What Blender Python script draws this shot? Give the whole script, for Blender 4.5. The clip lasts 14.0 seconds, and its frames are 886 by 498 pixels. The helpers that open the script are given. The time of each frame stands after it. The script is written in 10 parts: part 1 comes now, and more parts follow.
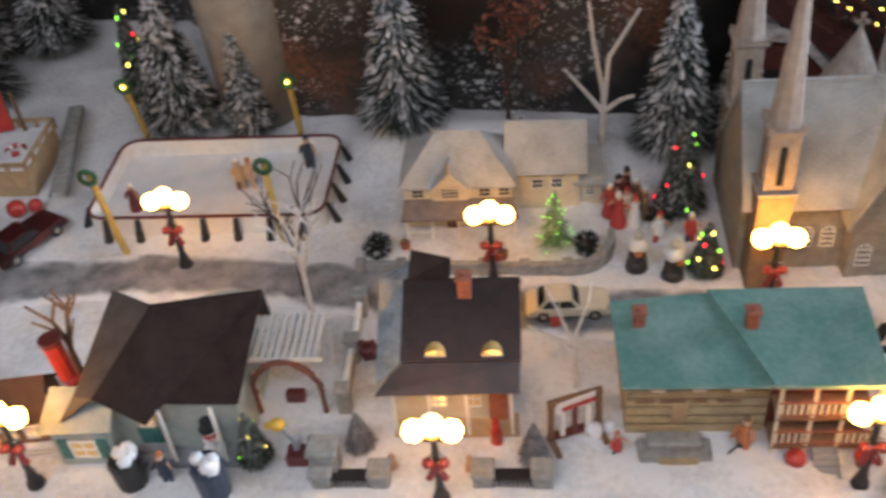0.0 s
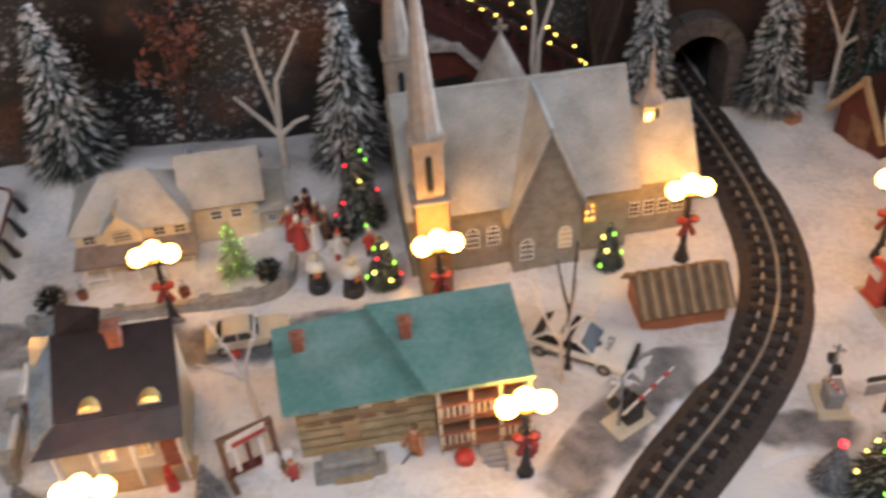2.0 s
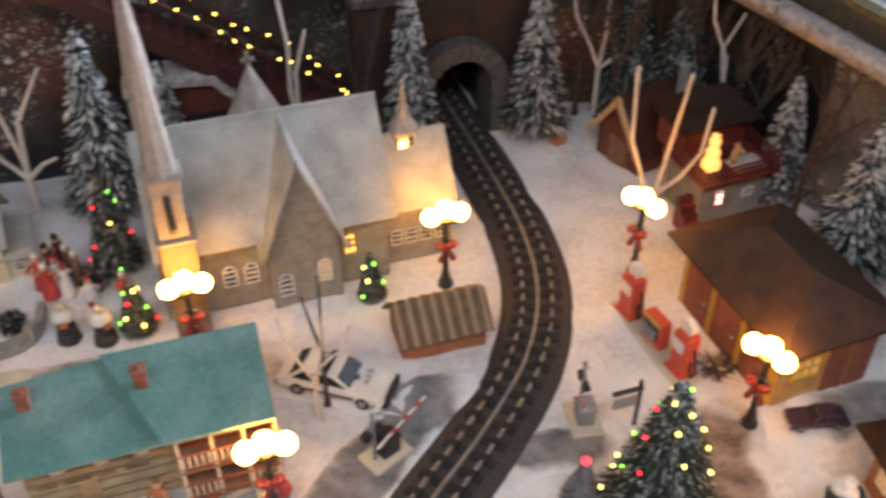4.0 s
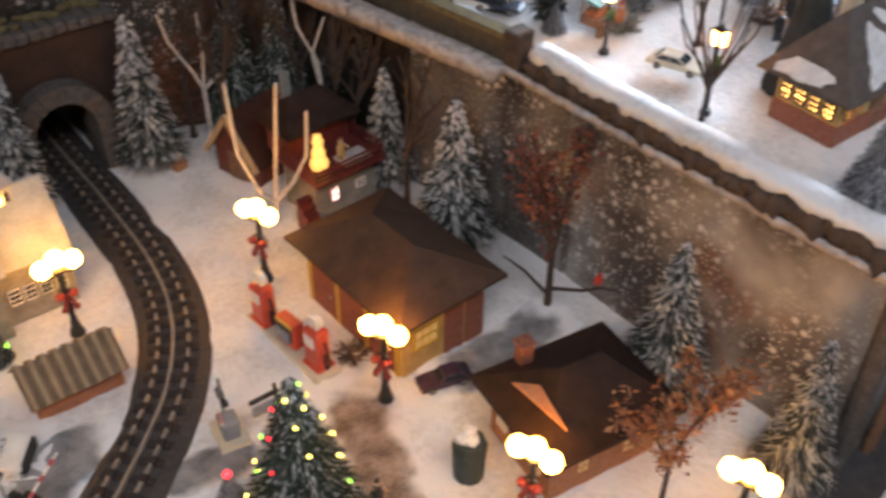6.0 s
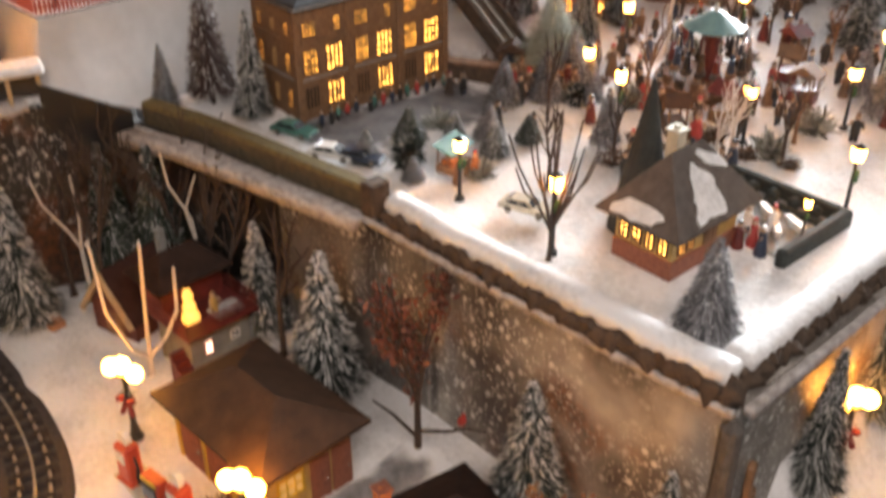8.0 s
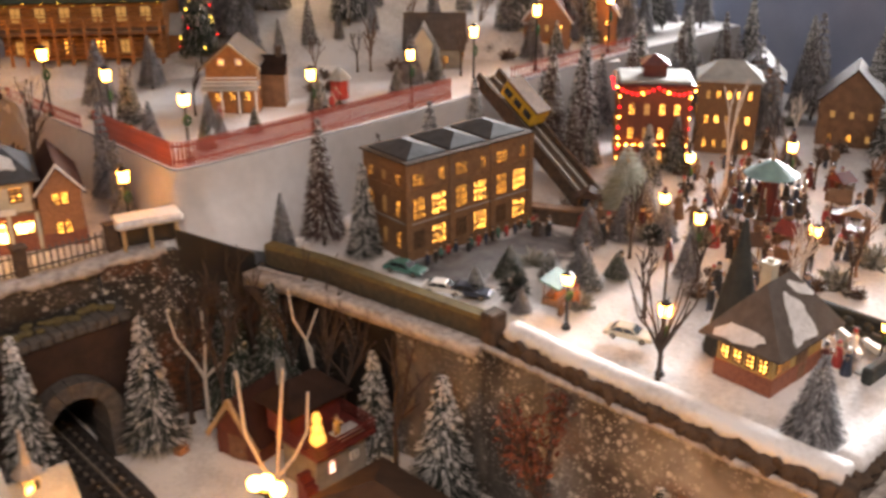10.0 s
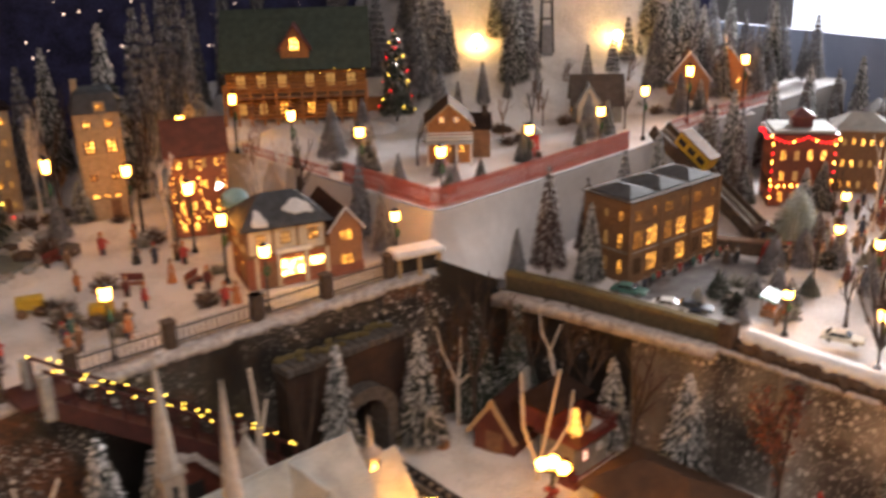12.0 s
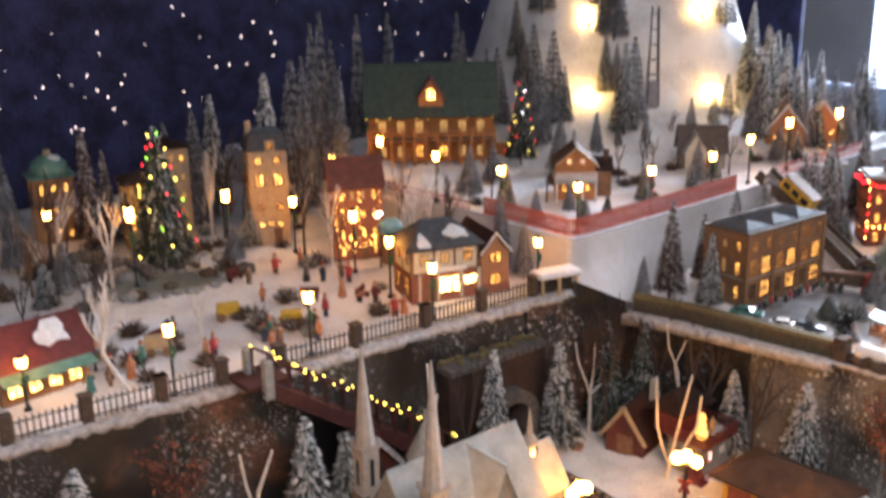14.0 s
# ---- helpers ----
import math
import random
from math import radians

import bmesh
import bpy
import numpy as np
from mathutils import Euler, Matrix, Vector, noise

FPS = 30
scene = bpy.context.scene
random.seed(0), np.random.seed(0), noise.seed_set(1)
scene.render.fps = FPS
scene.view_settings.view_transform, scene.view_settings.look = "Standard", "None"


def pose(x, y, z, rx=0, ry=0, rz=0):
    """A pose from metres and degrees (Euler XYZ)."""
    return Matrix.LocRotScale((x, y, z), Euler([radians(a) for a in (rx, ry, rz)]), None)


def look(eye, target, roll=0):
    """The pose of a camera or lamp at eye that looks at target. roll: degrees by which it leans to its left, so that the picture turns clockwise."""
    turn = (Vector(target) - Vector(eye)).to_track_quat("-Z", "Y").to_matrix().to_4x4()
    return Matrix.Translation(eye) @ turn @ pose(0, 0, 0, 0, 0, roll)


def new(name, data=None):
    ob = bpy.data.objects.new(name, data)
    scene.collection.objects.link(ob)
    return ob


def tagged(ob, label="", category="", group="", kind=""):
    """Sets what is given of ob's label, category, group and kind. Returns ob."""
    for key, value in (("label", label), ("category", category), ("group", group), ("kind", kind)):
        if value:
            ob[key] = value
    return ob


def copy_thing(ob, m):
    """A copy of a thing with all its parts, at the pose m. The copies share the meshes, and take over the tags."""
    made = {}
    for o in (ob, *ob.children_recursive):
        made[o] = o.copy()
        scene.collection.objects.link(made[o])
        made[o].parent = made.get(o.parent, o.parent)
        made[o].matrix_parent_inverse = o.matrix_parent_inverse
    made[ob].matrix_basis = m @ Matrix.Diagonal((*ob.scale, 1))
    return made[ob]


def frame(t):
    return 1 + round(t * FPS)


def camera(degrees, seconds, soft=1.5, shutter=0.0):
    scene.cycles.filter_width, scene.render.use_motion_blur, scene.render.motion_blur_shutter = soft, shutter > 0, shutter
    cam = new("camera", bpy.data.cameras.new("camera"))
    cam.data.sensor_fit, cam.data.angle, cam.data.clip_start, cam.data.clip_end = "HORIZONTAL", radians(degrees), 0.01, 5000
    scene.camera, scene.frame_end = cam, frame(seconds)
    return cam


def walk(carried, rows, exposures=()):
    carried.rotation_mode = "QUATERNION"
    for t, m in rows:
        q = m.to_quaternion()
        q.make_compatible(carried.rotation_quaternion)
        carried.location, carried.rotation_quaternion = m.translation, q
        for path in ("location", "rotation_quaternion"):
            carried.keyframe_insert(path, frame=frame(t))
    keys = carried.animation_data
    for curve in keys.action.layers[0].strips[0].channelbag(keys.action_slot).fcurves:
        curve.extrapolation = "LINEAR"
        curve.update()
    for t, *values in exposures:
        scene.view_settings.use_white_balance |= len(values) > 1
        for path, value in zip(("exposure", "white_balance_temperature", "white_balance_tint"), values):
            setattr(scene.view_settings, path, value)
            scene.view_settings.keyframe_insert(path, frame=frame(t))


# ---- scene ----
cam = camera(47.9, 14.0, soft=3.1, shutter=0.7)
PATH = [
    (0, (0.138, 0.06, 0.733), (-0.059, 1.562, -0.572), -6.3),
    (0.5, (0.173, 0.063, 0.732), (0.052, 1.568, -0.58), -5.9),
    (1, (0.215, 0.064, 0.729), (0.194, 1.574, -0.582), -5.5),
    (1.5, (0.247, 0.061, 0.726), (0.306, 1.577, -0.578), -5.0),
    (2, (0.281, 0.064, 0.729), (0.458, 1.565, -0.581), -4.1),
    (2.2, (0.293, 0.067, 0.723), (0.494, 1.568, -0.584), -4.1),
    (4.5, (0.409, 0.05, 0.719), (0.986, 1.482, -0.552), 0.2),
    (5, (0.437, 0.034, 0.729), (1.127, 1.391, -0.568), -0.2),
    (5.5, (0.458, 0.009, 0.741), (1.254, 1.316, -0.547), -1.4),
    (6, (0.472, -0.012, 0.742), (1.415, 1.214, -0.526), 0.4),
    (6.5, (0.483, -0.034, 0.736), (1.458, 1.174, -0.526), 0.5),
    (7, (0.497, -0.04, 0.745), (1.491, 1.177, -0.493), 0.4),
    (7.5, (0.51, -0.053, 0.755), (1.605, 1.135, -0.424), 2.0),
    (8, (0.531, -0.076, 0.765), (1.659, 1.2, -0.283), -0.1),
    (8.5, (0.524, -0.083, 0.78), (1.688, 1.263, -0.134), -0.3),
    (8.7, (0.522, -0.083, 0.782), (1.677, 1.296, -0.092), -0.8),
    (11, (0.161, -0.067, 0.854), (1.424, 1.293, 0.11), -0.0),
    (11.5, (0.08, -0.088, 0.878), (1.224, 1.379, 0.142), -1.3),
    (12, (-0.088, -0.04, 0.882), (1.148, 1.371, 0.187), -1.3),
    (12.5, (-0.227, -0.01, 0.89), (1.023, 1.383, 0.186), -2.1),
    (13, (-0.272, -0.033, 0.894), (0.947, 1.41, 0.237), -1.1),
    (13.5, (-0.29, -0.087, 0.891), (0.854, 1.411, 0.221), -1.1),
    (14, (-0.365, -0.114, 0.898), (0.816, 1.391, 0.317), -1.1),
]
walk(cam, [(t, look(eye, target, roll)) for t, eye, target, roll in PATH], [(0.0, 0.38, 5950, 13), (1.0, 0.36, 6300, 14), (2.0, 0.49, 6100, 14), (4.5, 0.52, 5950, 14), (5.0, 0.33, 5800, 11), (6.5, 0.60, 6300, 14), (7.5, 0.64, 6650, 15), (8.5, 0.84, 8050, 20), (11.0, 0.58, 8100, 24), (11.5, 0.55, 8000, 24), (12.5, 0.56, 7400, 22), (13.2, 0.62, 6500, 19), (14.0, 0.98, 6350, 18)])

# ---- world and light ----
world = bpy.data.worlds.new("world")
scene.world = world
world.use_nodes = True
world.node_tree.nodes["Background"].inputs[0].default_value = (0.55, 0.62, 0.75, 1)
world.node_tree.nodes["Background"].inputs[1].default_value = 0.02


def area(name, m, energy, sx, sy, color):
    d = bpy.data.lights.new(name, "AREA")
    d.shape, d.size, d.size_y, d.energy, d.color = "RECTANGLE", sx, sy, energy, color
    ob = new(name, d)
    ob.matrix_world = m
    return ob


area("ceiling_lamp_light", look((-0.25, -0.40, 1.66), (-0.25, 0.14, 0)), 30.5, 2.8, 0.6, (1.0, 0.965, 0.95))
area("window_light", look((4.52, 1.4, 0.95), (1.5, 0.8, 0.2)), 640.0, 2.4, 1.1, (0.74, 0.88, 1.0))

# ---- materials ----
MATS = {}


def material(name, a, b=None, rough=0.7, scale=60.0, fine=400.0, bump=0.3, metal=0.0, mix=(0.35, 0.65), emit=None, power=0.0, coat=0.0, dist=0.002, blotch=0.0, spec=0.5):
    """Two colours mixed by noise at a coarse and a fine scale, with fine relief."""
    m = bpy.data.materials.new(name)
    m.use_nodes = True
    nt = m.node_tree
    N, L = nt.nodes, nt.links
    p = N["Principled BSDF"]
    b = b or tuple(c * 0.75 for c in a)
    tc = N.new("ShaderNodeTexCoord")
    n1 = N.new("ShaderNodeTexNoise")
    n1.inputs["Scale"].default_value, n1.inputs["Detail"].default_value = scale, 4
    n2 = N.new("ShaderNodeTexNoise")
    n2.inputs["Scale"].default_value, n2.inputs["Detail"].default_value = fine, 3
    L.new(tc.outputs["Object"], n1.inputs["Vector"])
    L.new(tc.outputs["Object"], n2.inputs["Vector"])
    add = N.new("ShaderNodeMath")
    add.operation = "MULTIPLY_ADD"
    add.inputs[1].default_value = 0.35
    L.new(n2.outputs["Fac"], add.inputs[0])
    sc = N.new("ShaderNodeMath")
    sc.operation = "MULTIPLY"
    sc.inputs[1].default_value = 0.65
    L.new(n1.outputs["Fac"], sc.inputs[0])
    L.new(sc.outputs[0], add.inputs[2])
    ramp = N.new("ShaderNodeValToRGB")
    ramp.color_ramp.elements[0].position, ramp.color_ramp.elements[1].position = mix
    ramp.color_ramp.elements[0].color, ramp.color_ramp.elements[1].color = (*b, 1), (*a, 1)
    L.new(add.outputs[0], ramp.inputs["Fac"])
    L.new(ramp.outputs["Color"], p.inputs["Base Color"])
    p.inputs["Roughness"].default_value, p.inputs["Metallic"].default_value = rough, metal
    p.inputs["Coat Weight"].default_value, p.inputs["Specular IOR Level"].default_value = coat, spec
    if bump:
        bp = N.new("ShaderNodeBump")
        bp.inputs["Strength"].default_value, bp.inputs["Distance"].default_value = bump, dist
        L.new(add.outputs[0], bp.inputs["Height"])
        L.new(bp.outputs["Normal"], p.inputs["Normal"])
    if emit:
        p.inputs["Emission Color"].default_value, p.inputs["Emission Strength"].default_value = (*emit, 1), power
        if blotch:
            n3 = N.new("ShaderNodeTexNoise")
            n3.inputs["Scale"].default_value, n3.inputs["Detail"].default_value = blotch, 1
            g = N.new("ShaderNodeNewGeometry")
            L.new(g.outputs["Position"], n3.inputs["Vector"])
            mr = N.new("ShaderNodeMapRange")
            mr.inputs["From Min"].default_value, mr.inputs["From Max"].default_value = 0.38, 0.64
            mr.inputs["To Min"].default_value, mr.inputs["To Max"].default_value = power * 0.04, power * 1.6
            L.new(n3.outputs["Fac"], mr.inputs["Value"])
            L.new(mr.outputs["Result"], p.inputs["Emission Strength"])
    MATS[name] = m
    return m


def islands(name, stops, rough=0.8):
    """Each loose piece of a mesh takes one of several colours by chance."""
    m = bpy.data.materials.new(name)
    m.use_nodes = True
    N, L = m.node_tree.nodes, m.node_tree.links
    p = N["Principled BSDF"]
    g = N.new("ShaderNodeNewGeometry")
    ramp = N.new("ShaderNodeValToRGB")
    ramp.color_ramp.interpolation = "CONSTANT"
    els = ramp.color_ramp.elements
    for i, (pos, c) in enumerate(stops):
        e = els[i] if i < 2 else els.new(pos)
        e.position, e.color = pos, (*c, 1)
    L.new(g.outputs["Random Per Island"], ramp.inputs["Fac"])
    L.new(ramp.outputs["Color"], p.inputs["Base Color"])
    p.inputs["Roughness"].default_value = rough
    MATS[name] = m
    return m


snow = material("snow", (0.77, 0.765, 0.77), (0.52, 0.51, 0.50), 0.95, 12, 150, 0.8, dist=0.006, mix=(0.33, 0.55))
snow_roof = material("snowed_roof", (0.47, 0.48, 0.465), (0.29, 0.30, 0.285), 0.9, 34, 420, 0.5, spec=0.2)
asphalt = material("asphalt", (0.052, 0.050, 0.052), (0.028, 0.027, 0.029), 0.85, 90, 900, 0.4)
stone = material("grey_stone", (0.36, 0.35, 0.33), (0.20, 0.20, 0.19), 0.9, 120, 700, 0.6)
church_stone = material("church_stone", (0.31, 0.29, 0.25), (0.20, 0.185, 0.16), 0.85, 90, 600, 0.5)
tower_brown = material("tan_tower_stone", (0.235, 0.165, 0.115), (0.155, 0.108, 0.075), 0.85, 90, 600, 0.4)
spire_mat = material("spire_paint", (0.42, 0.36, 0.31), (0.28, 0.24, 0.205), 0.7, 90, 600, 0.3)
brown_roof = material("dark_brown_shingle", (0.040, 0.024, 0.019), (0.020, 0.012, 0.010), 0.55, 60, 700, 0.5, spec=0.12)
brown_roof2 = material("brown_roof", (0.088, 0.052, 0.036), (0.052, 0.032, 0.023), 0.6, 50, 600, 0.4, spec=0.2)
black_roof = material("black_glazed_roof", (0.030, 0.016, 0.015), (0.013, 0.008, 0.008), 0.30, 60, 500, 0.3, spec=0.22)
# the window's pale blue reflection on the roof is put into this colour
blue_sheen = material("blue_grey_glaze", (0.46, 0.55, 0.62), (0.22, 0.27, 0.31), 0.14, 50, 300, 0.6, metal=0.35, coat=0.5)
green_roof = material("green_glazed_roof", (0.24, 0.34, 0.305), (0.11, 0.225, 0.19), 0.18, 26, 180, 0.35, mix=(0.40, 0.72), coat=0.3)
green_dark = material("verdigris", (0.16, 0.30, 0.24), (0.08, 0.17, 0.13), 0.5, 70, 500, 0.3)
cream = material("cream_plaster", (0.62, 0.57, 0.44), (0.48, 0.43, 0.33), 0.7, 70, 500, 0.3)
yellow_wall = material("yellow_board", (0.55, 0.36, 0.12), (0.38, 0.24, 0.08), 0.6, 80, 500, 0.3)
inn_wall = material("tan_log_wall", (0.42, 0.32, 0.18), (0.26, 0.19, 0.10), 0.7, 80, 500, 0.4)
mint_wall = material("pale_green_board", (0.42, 0.46, 0.42), (0.30, 0.34, 0.31), 0.7, 80, 500, 0.3)
brick = material("red_brick", (0.33, 0.12, 0.07), (0.20, 0.07, 0.045), 0.8, 200, 900, 0.5)
orange_brick = material("orange_brick", (0.42, 0.20, 0.10), (0.27, 0.12, 0.06), 0.8, 200, 900, 0.5)
wood = material("brown_wood", (0.24, 0.13, 0.07), (0.13, 0.07, 0.04), 0.7, 90, 600, 0.4)
shed_wood = material("shed_wood", (0.36, 0.15, 0.075), (0.24, 0.095, 0.045), 0.7, 90, 600, 0.4)
batten_wood = material("weathered_batten", (0.38, 0.27, 0.16), (0.26, 0.18, 0.10), 0.75, 90, 600, 0.4)
shed_roof = material("shed_roof", (0.20, 0.13, 0.075), (0.12, 0.08, 0.045), 0.8, 90, 600, 0.4)
dark_stone = material("dark_stone", (0.12, 0.105, 0.095), (0.06, 0.052, 0.047), 0.9, 120, 700, 0.6)
pale_wood = material("pale_wood", (0.50, 0.36, 0.20), (0.36, 0.25, 0.14), 0.7, 90, 600, 0.4)
log_wood = material("golden_log", (0.42, 0.18, 0.055), (0.26, 0.105, 0.035), 0.6, 120, 500, 0.4)
bark_dark = material("dark_bark", (0.085, 0.056, 0.042), (0.038, 0.026, 0.021), 0.9, 200, 900, 0.6)
bark_pale = material("pale_birch", (0.62, 0.56, 0.50), (0.30, 0.25, 0.21), 0.8, 160, 700, 0.4, mix=(0.25, 0.5))
black_iron = material("black_iron", (0.03, 0.028, 0.028), (0.015, 0.015, 0.015), 0.45, 200, 900, 0.2)
pole_yellow = material("yellow_pole", (0.48, 0.34, 0.08), (0.34, 0.23, 0.05), 0.5, 90, 500, 0.2)
red_paint = material("red_paint", (0.50, 0.045, 0.03), (0.33, 0.03, 0.02), 0.4, 90, 500, 0.2)
pump_red = material("pump_red", (0.62, 0.085, 0.04), (0.47, 0.06, 0.03), 0.35, 90, 500, 0.2)
dark_red = material("dark_red_paint", (0.16, 0.03, 0.025), (0.09, 0.018, 0.016), 0.45, 90, 500, 0.2)
fence_red = material("red_fence_paint", (0.48, 0.125, 0.095), (0.34, 0.08, 0.06), 0.6, 90, 500, 0.3)
white_paint = material("white_paint", (0.78, 0.77, 0.74), (0.66, 0.65, 0.62), 0.5, 80, 500, 0.2)
grey_paint = material("grey_paint", (0.30, 0.31, 0.33), (0.20, 0.21, 0.23), 0.6, 80, 500, 0.2)
# white terrace side greyed: part of its shade is in the colour
shaded_sheet = material("white_terrace_sheet", (0.54, 0.52, 0.51), (0.44, 0.42, 0.41), 0.8, 9, 60, 0.15)
ice = material("ice", (0.72, 0.74, 0.76), (0.62, 0.64, 0.66), 0.25, 40, 300, 0.1)
green_wreath = material("green_garland", (0.05, 0.13, 0.06), (0.025, 0.07, 0.03), 0.9, 300, 900, 0.6)
orange_coat = material("orange_coat", (0.50, 0.19, 0.07), (0.36, 0.12, 0.05), 0.7, 150, 600, 0.2)
red_coat = material("red_coat", (0.48, 0.06, 0.05), (0.33, 0.04, 0.035), 0.7, 150, 600, 0.2)
navy = material("navy_glaze", (0.035, 0.05, 0.085), (0.02, 0.03, 0.05), 0.4, 150, 600, 0.2)
teal = material("teal_glaze", (0.06, 0.20, 0.17), (0.04, 0.13, 0.11), 0.5, 150, 600, 0.2)
yellow_paint = material("yellow_paint", (0.62, 0.40, 0.04), (0.46, 0.28, 0.03), 0.45, 150, 600, 0.2)
doll_tan = material("painted_clay", (0.50, 0.34, 0.24), (0.40, 0.27, 0.19), 0.6, 150, 600, 0.1)
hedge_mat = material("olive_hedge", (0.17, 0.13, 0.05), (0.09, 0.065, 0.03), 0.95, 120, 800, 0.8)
# the hedge side's shade is put into this darker brown
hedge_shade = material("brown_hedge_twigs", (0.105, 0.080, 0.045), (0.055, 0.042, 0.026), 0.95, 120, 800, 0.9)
worn_snow = material("worn_snow", (0.52, 0.48, 0.46), (0.26, 0.23, 0.215), 0.95, 90, 500, 0.8, mix=(0.36, 0.60))
cap_stone = material("dark_cap_stone", (0.105, 0.068, 0.045), (0.04, 0.027, 0.02), 0.9, 120, 700, 0.8)
rubber = material("rubber", (0.025, 0.025, 0.025), (0.015, 0.015, 0.015), 0.7, 200, 900, 0.1)
glass_dark = material("dark_glass", (0.03, 0.035, 0.04), (0.02, 0.022, 0.025), 0.08, 50, 300, 0.0)
roadbed = material("roadbed_grey", (0.070, 0.060, 0.056), (0.036, 0.031, 0.029), 0.85, 200, 1200, 0.7)
tie_mat = material("tie_brown", (0.034, 0.026, 0.023), (0.016, 0.013, 0.012), 0.8, 200, 900, 0.3)
steel = material("rail_steel", (0.62, 0.57, 0.50), (0.42, 0.36, 0.30), 0.25, 60, 500, 0.1, metal=0.5)
rail_pale = material("worn_rail", (0.38, 0.335, 0.285), (0.22, 0.19, 0.16), 0.45, 60, 500, 0.2, metal=0.2)
rust_leaf = islands("rust_leaves", [(0.0, (0.30, 0.12, 0.05)), (0.35, (0.20, 0.075, 0.035)), (0.7, (0.36, 0.19, 0.09))])
maroon_leaf = islands("maroon_leaves", [(0.0, (0.20, 0.06, 0.035)), (0.4, (0.13, 0.04, 0.025)), (0.75, (0.24, 0.09, 0.05))])
needles = islands("snowy_needles", [(0.0, (0.010, 0.017, 0.013)), (0.48, (0.028, 0.038, 0.031)), (0.67, (0.17, 0.175, 0.17)), (0.81, (0.64, 0.64, 0.63))])
twigs = islands("dry_twigs", [(0.0, (0.10, 0.06, 0.04)), (0.4, (0.17, 0.11, 0.075)), (0.7, (0.06, 0.04, 0.03)), (0.88, (0.5, 0.48, 0.46))])
frost_twigs = islands("frosted_twigs", [(0.0, (0.22, 0.22, 0.19)), (0.4, (0.36, 0.36, 0.33)), (0.7, (0.12, 0.12, 0.10))])
needles_dark = islands("dark_needles", [(0.0, (0.013, 0.022, 0.013)), (0.45, (0.024, 0.037, 0.022)), (0.84, (0.20, 0.22, 0.20)), (0.92, (0.6, 0.6, 0.6))])
needles_brown = islands("brown_needles", [(0.0, (0.035, 0.018, 0.014)), (0.35, (0.075, 0.040, 0.032)), (0.72, (0.16, 0.11, 0.10)), (0.85, (0.5, 0.47, 0.45))])
needles_grey = islands("grey_needles", [(0.0, (0.075, 0.075, 0.080)), (0.4, (0.15, 0.15, 0.16)), (0.70, (0.38, 0.38, 0.40))])
needles_green = islands("bright_green_needles", [(0.0, (0.10, 0.22, 0.06)), (0.5, (0.25, 0.36, 0.16)), (0.8, (0.6, 0.66, 0.5))])
globe_glow = material("lit_globe", (0.9, 0.8, 0.6), None, 0.4, bump=0, emit=(1.0, 0.42, 0.058), power=33.0)
lantern_glow = material("lit_lantern", (0.9, 0.8, 0.5), None, 0.4, bump=0, emit=(1.0, 0.40, 0.060), power=31.0)
window_glow = material("lit_window", (0.6, 0.4, 0.15), None, 0.4, 160, 500, 0, emit=(1.0, 0.45, 0.07), power=3.0, blotch=150)
window_bright = material("bright_window", (0.8, 0.6, 0.3), None, 0.4, 160, 500, 0, emit=(1.0, 0.49, 0.09), power=5.0, blotch=150)
window_shop = material("shop_window", (0.9, 0.7, 0.4), None, 0.4, 160, 500, 0, emit=(1.0, 0.56, 0.15), power=9.0, blotch=90)
window_dim = material("dim_window", (0.35, 0.26, 0.13), None, 0.3, 160, 500, 0, emit=(1.0, 0.55, 0.15), power=0.25)
window_pale = material("pale_window", (0.8, 0.8, 0.75), None, 0.4, 160, 500, 0, emit=(1.0, 0.86, 0.66), power=1.6)
bulb_red = material("red_bulb", (0.8, 0.1, 0.1), None, 0.3, bump=0, emit=(1.0, 0.010, 0.02), power=3.6)
bulb_green = material("green_bulb", (0.2, 0.8, 0.1), None, 0.3, bump=0, emit=(0.30, 1.0, 0.05), power=3.0)
bulb_yellow = material("yellow_bulb", (0.8, 0.7, 0.2), None, 0.3, bump=0, emit=(1.0, 0.74, 0.10), power=6.0)
bulb_white = material("white_bulb", (0.8, 0.8, 0.8), None, 0.3, bump=0, emit=(0.85, 0.92, 1.0), power=7.0)
star_bulb = material("star_bulb", (0.8, 0.8, 0.8), None, 0.3, bump=0, emit=(1.0, 0.80, 0.70), power=1.7)
slope_glow = material("lit_snow_lamp", (0.8, 0.7, 0.5), None, 0.4, bump=0, emit=(1.0, 0.58, 0.18), power=90.0)


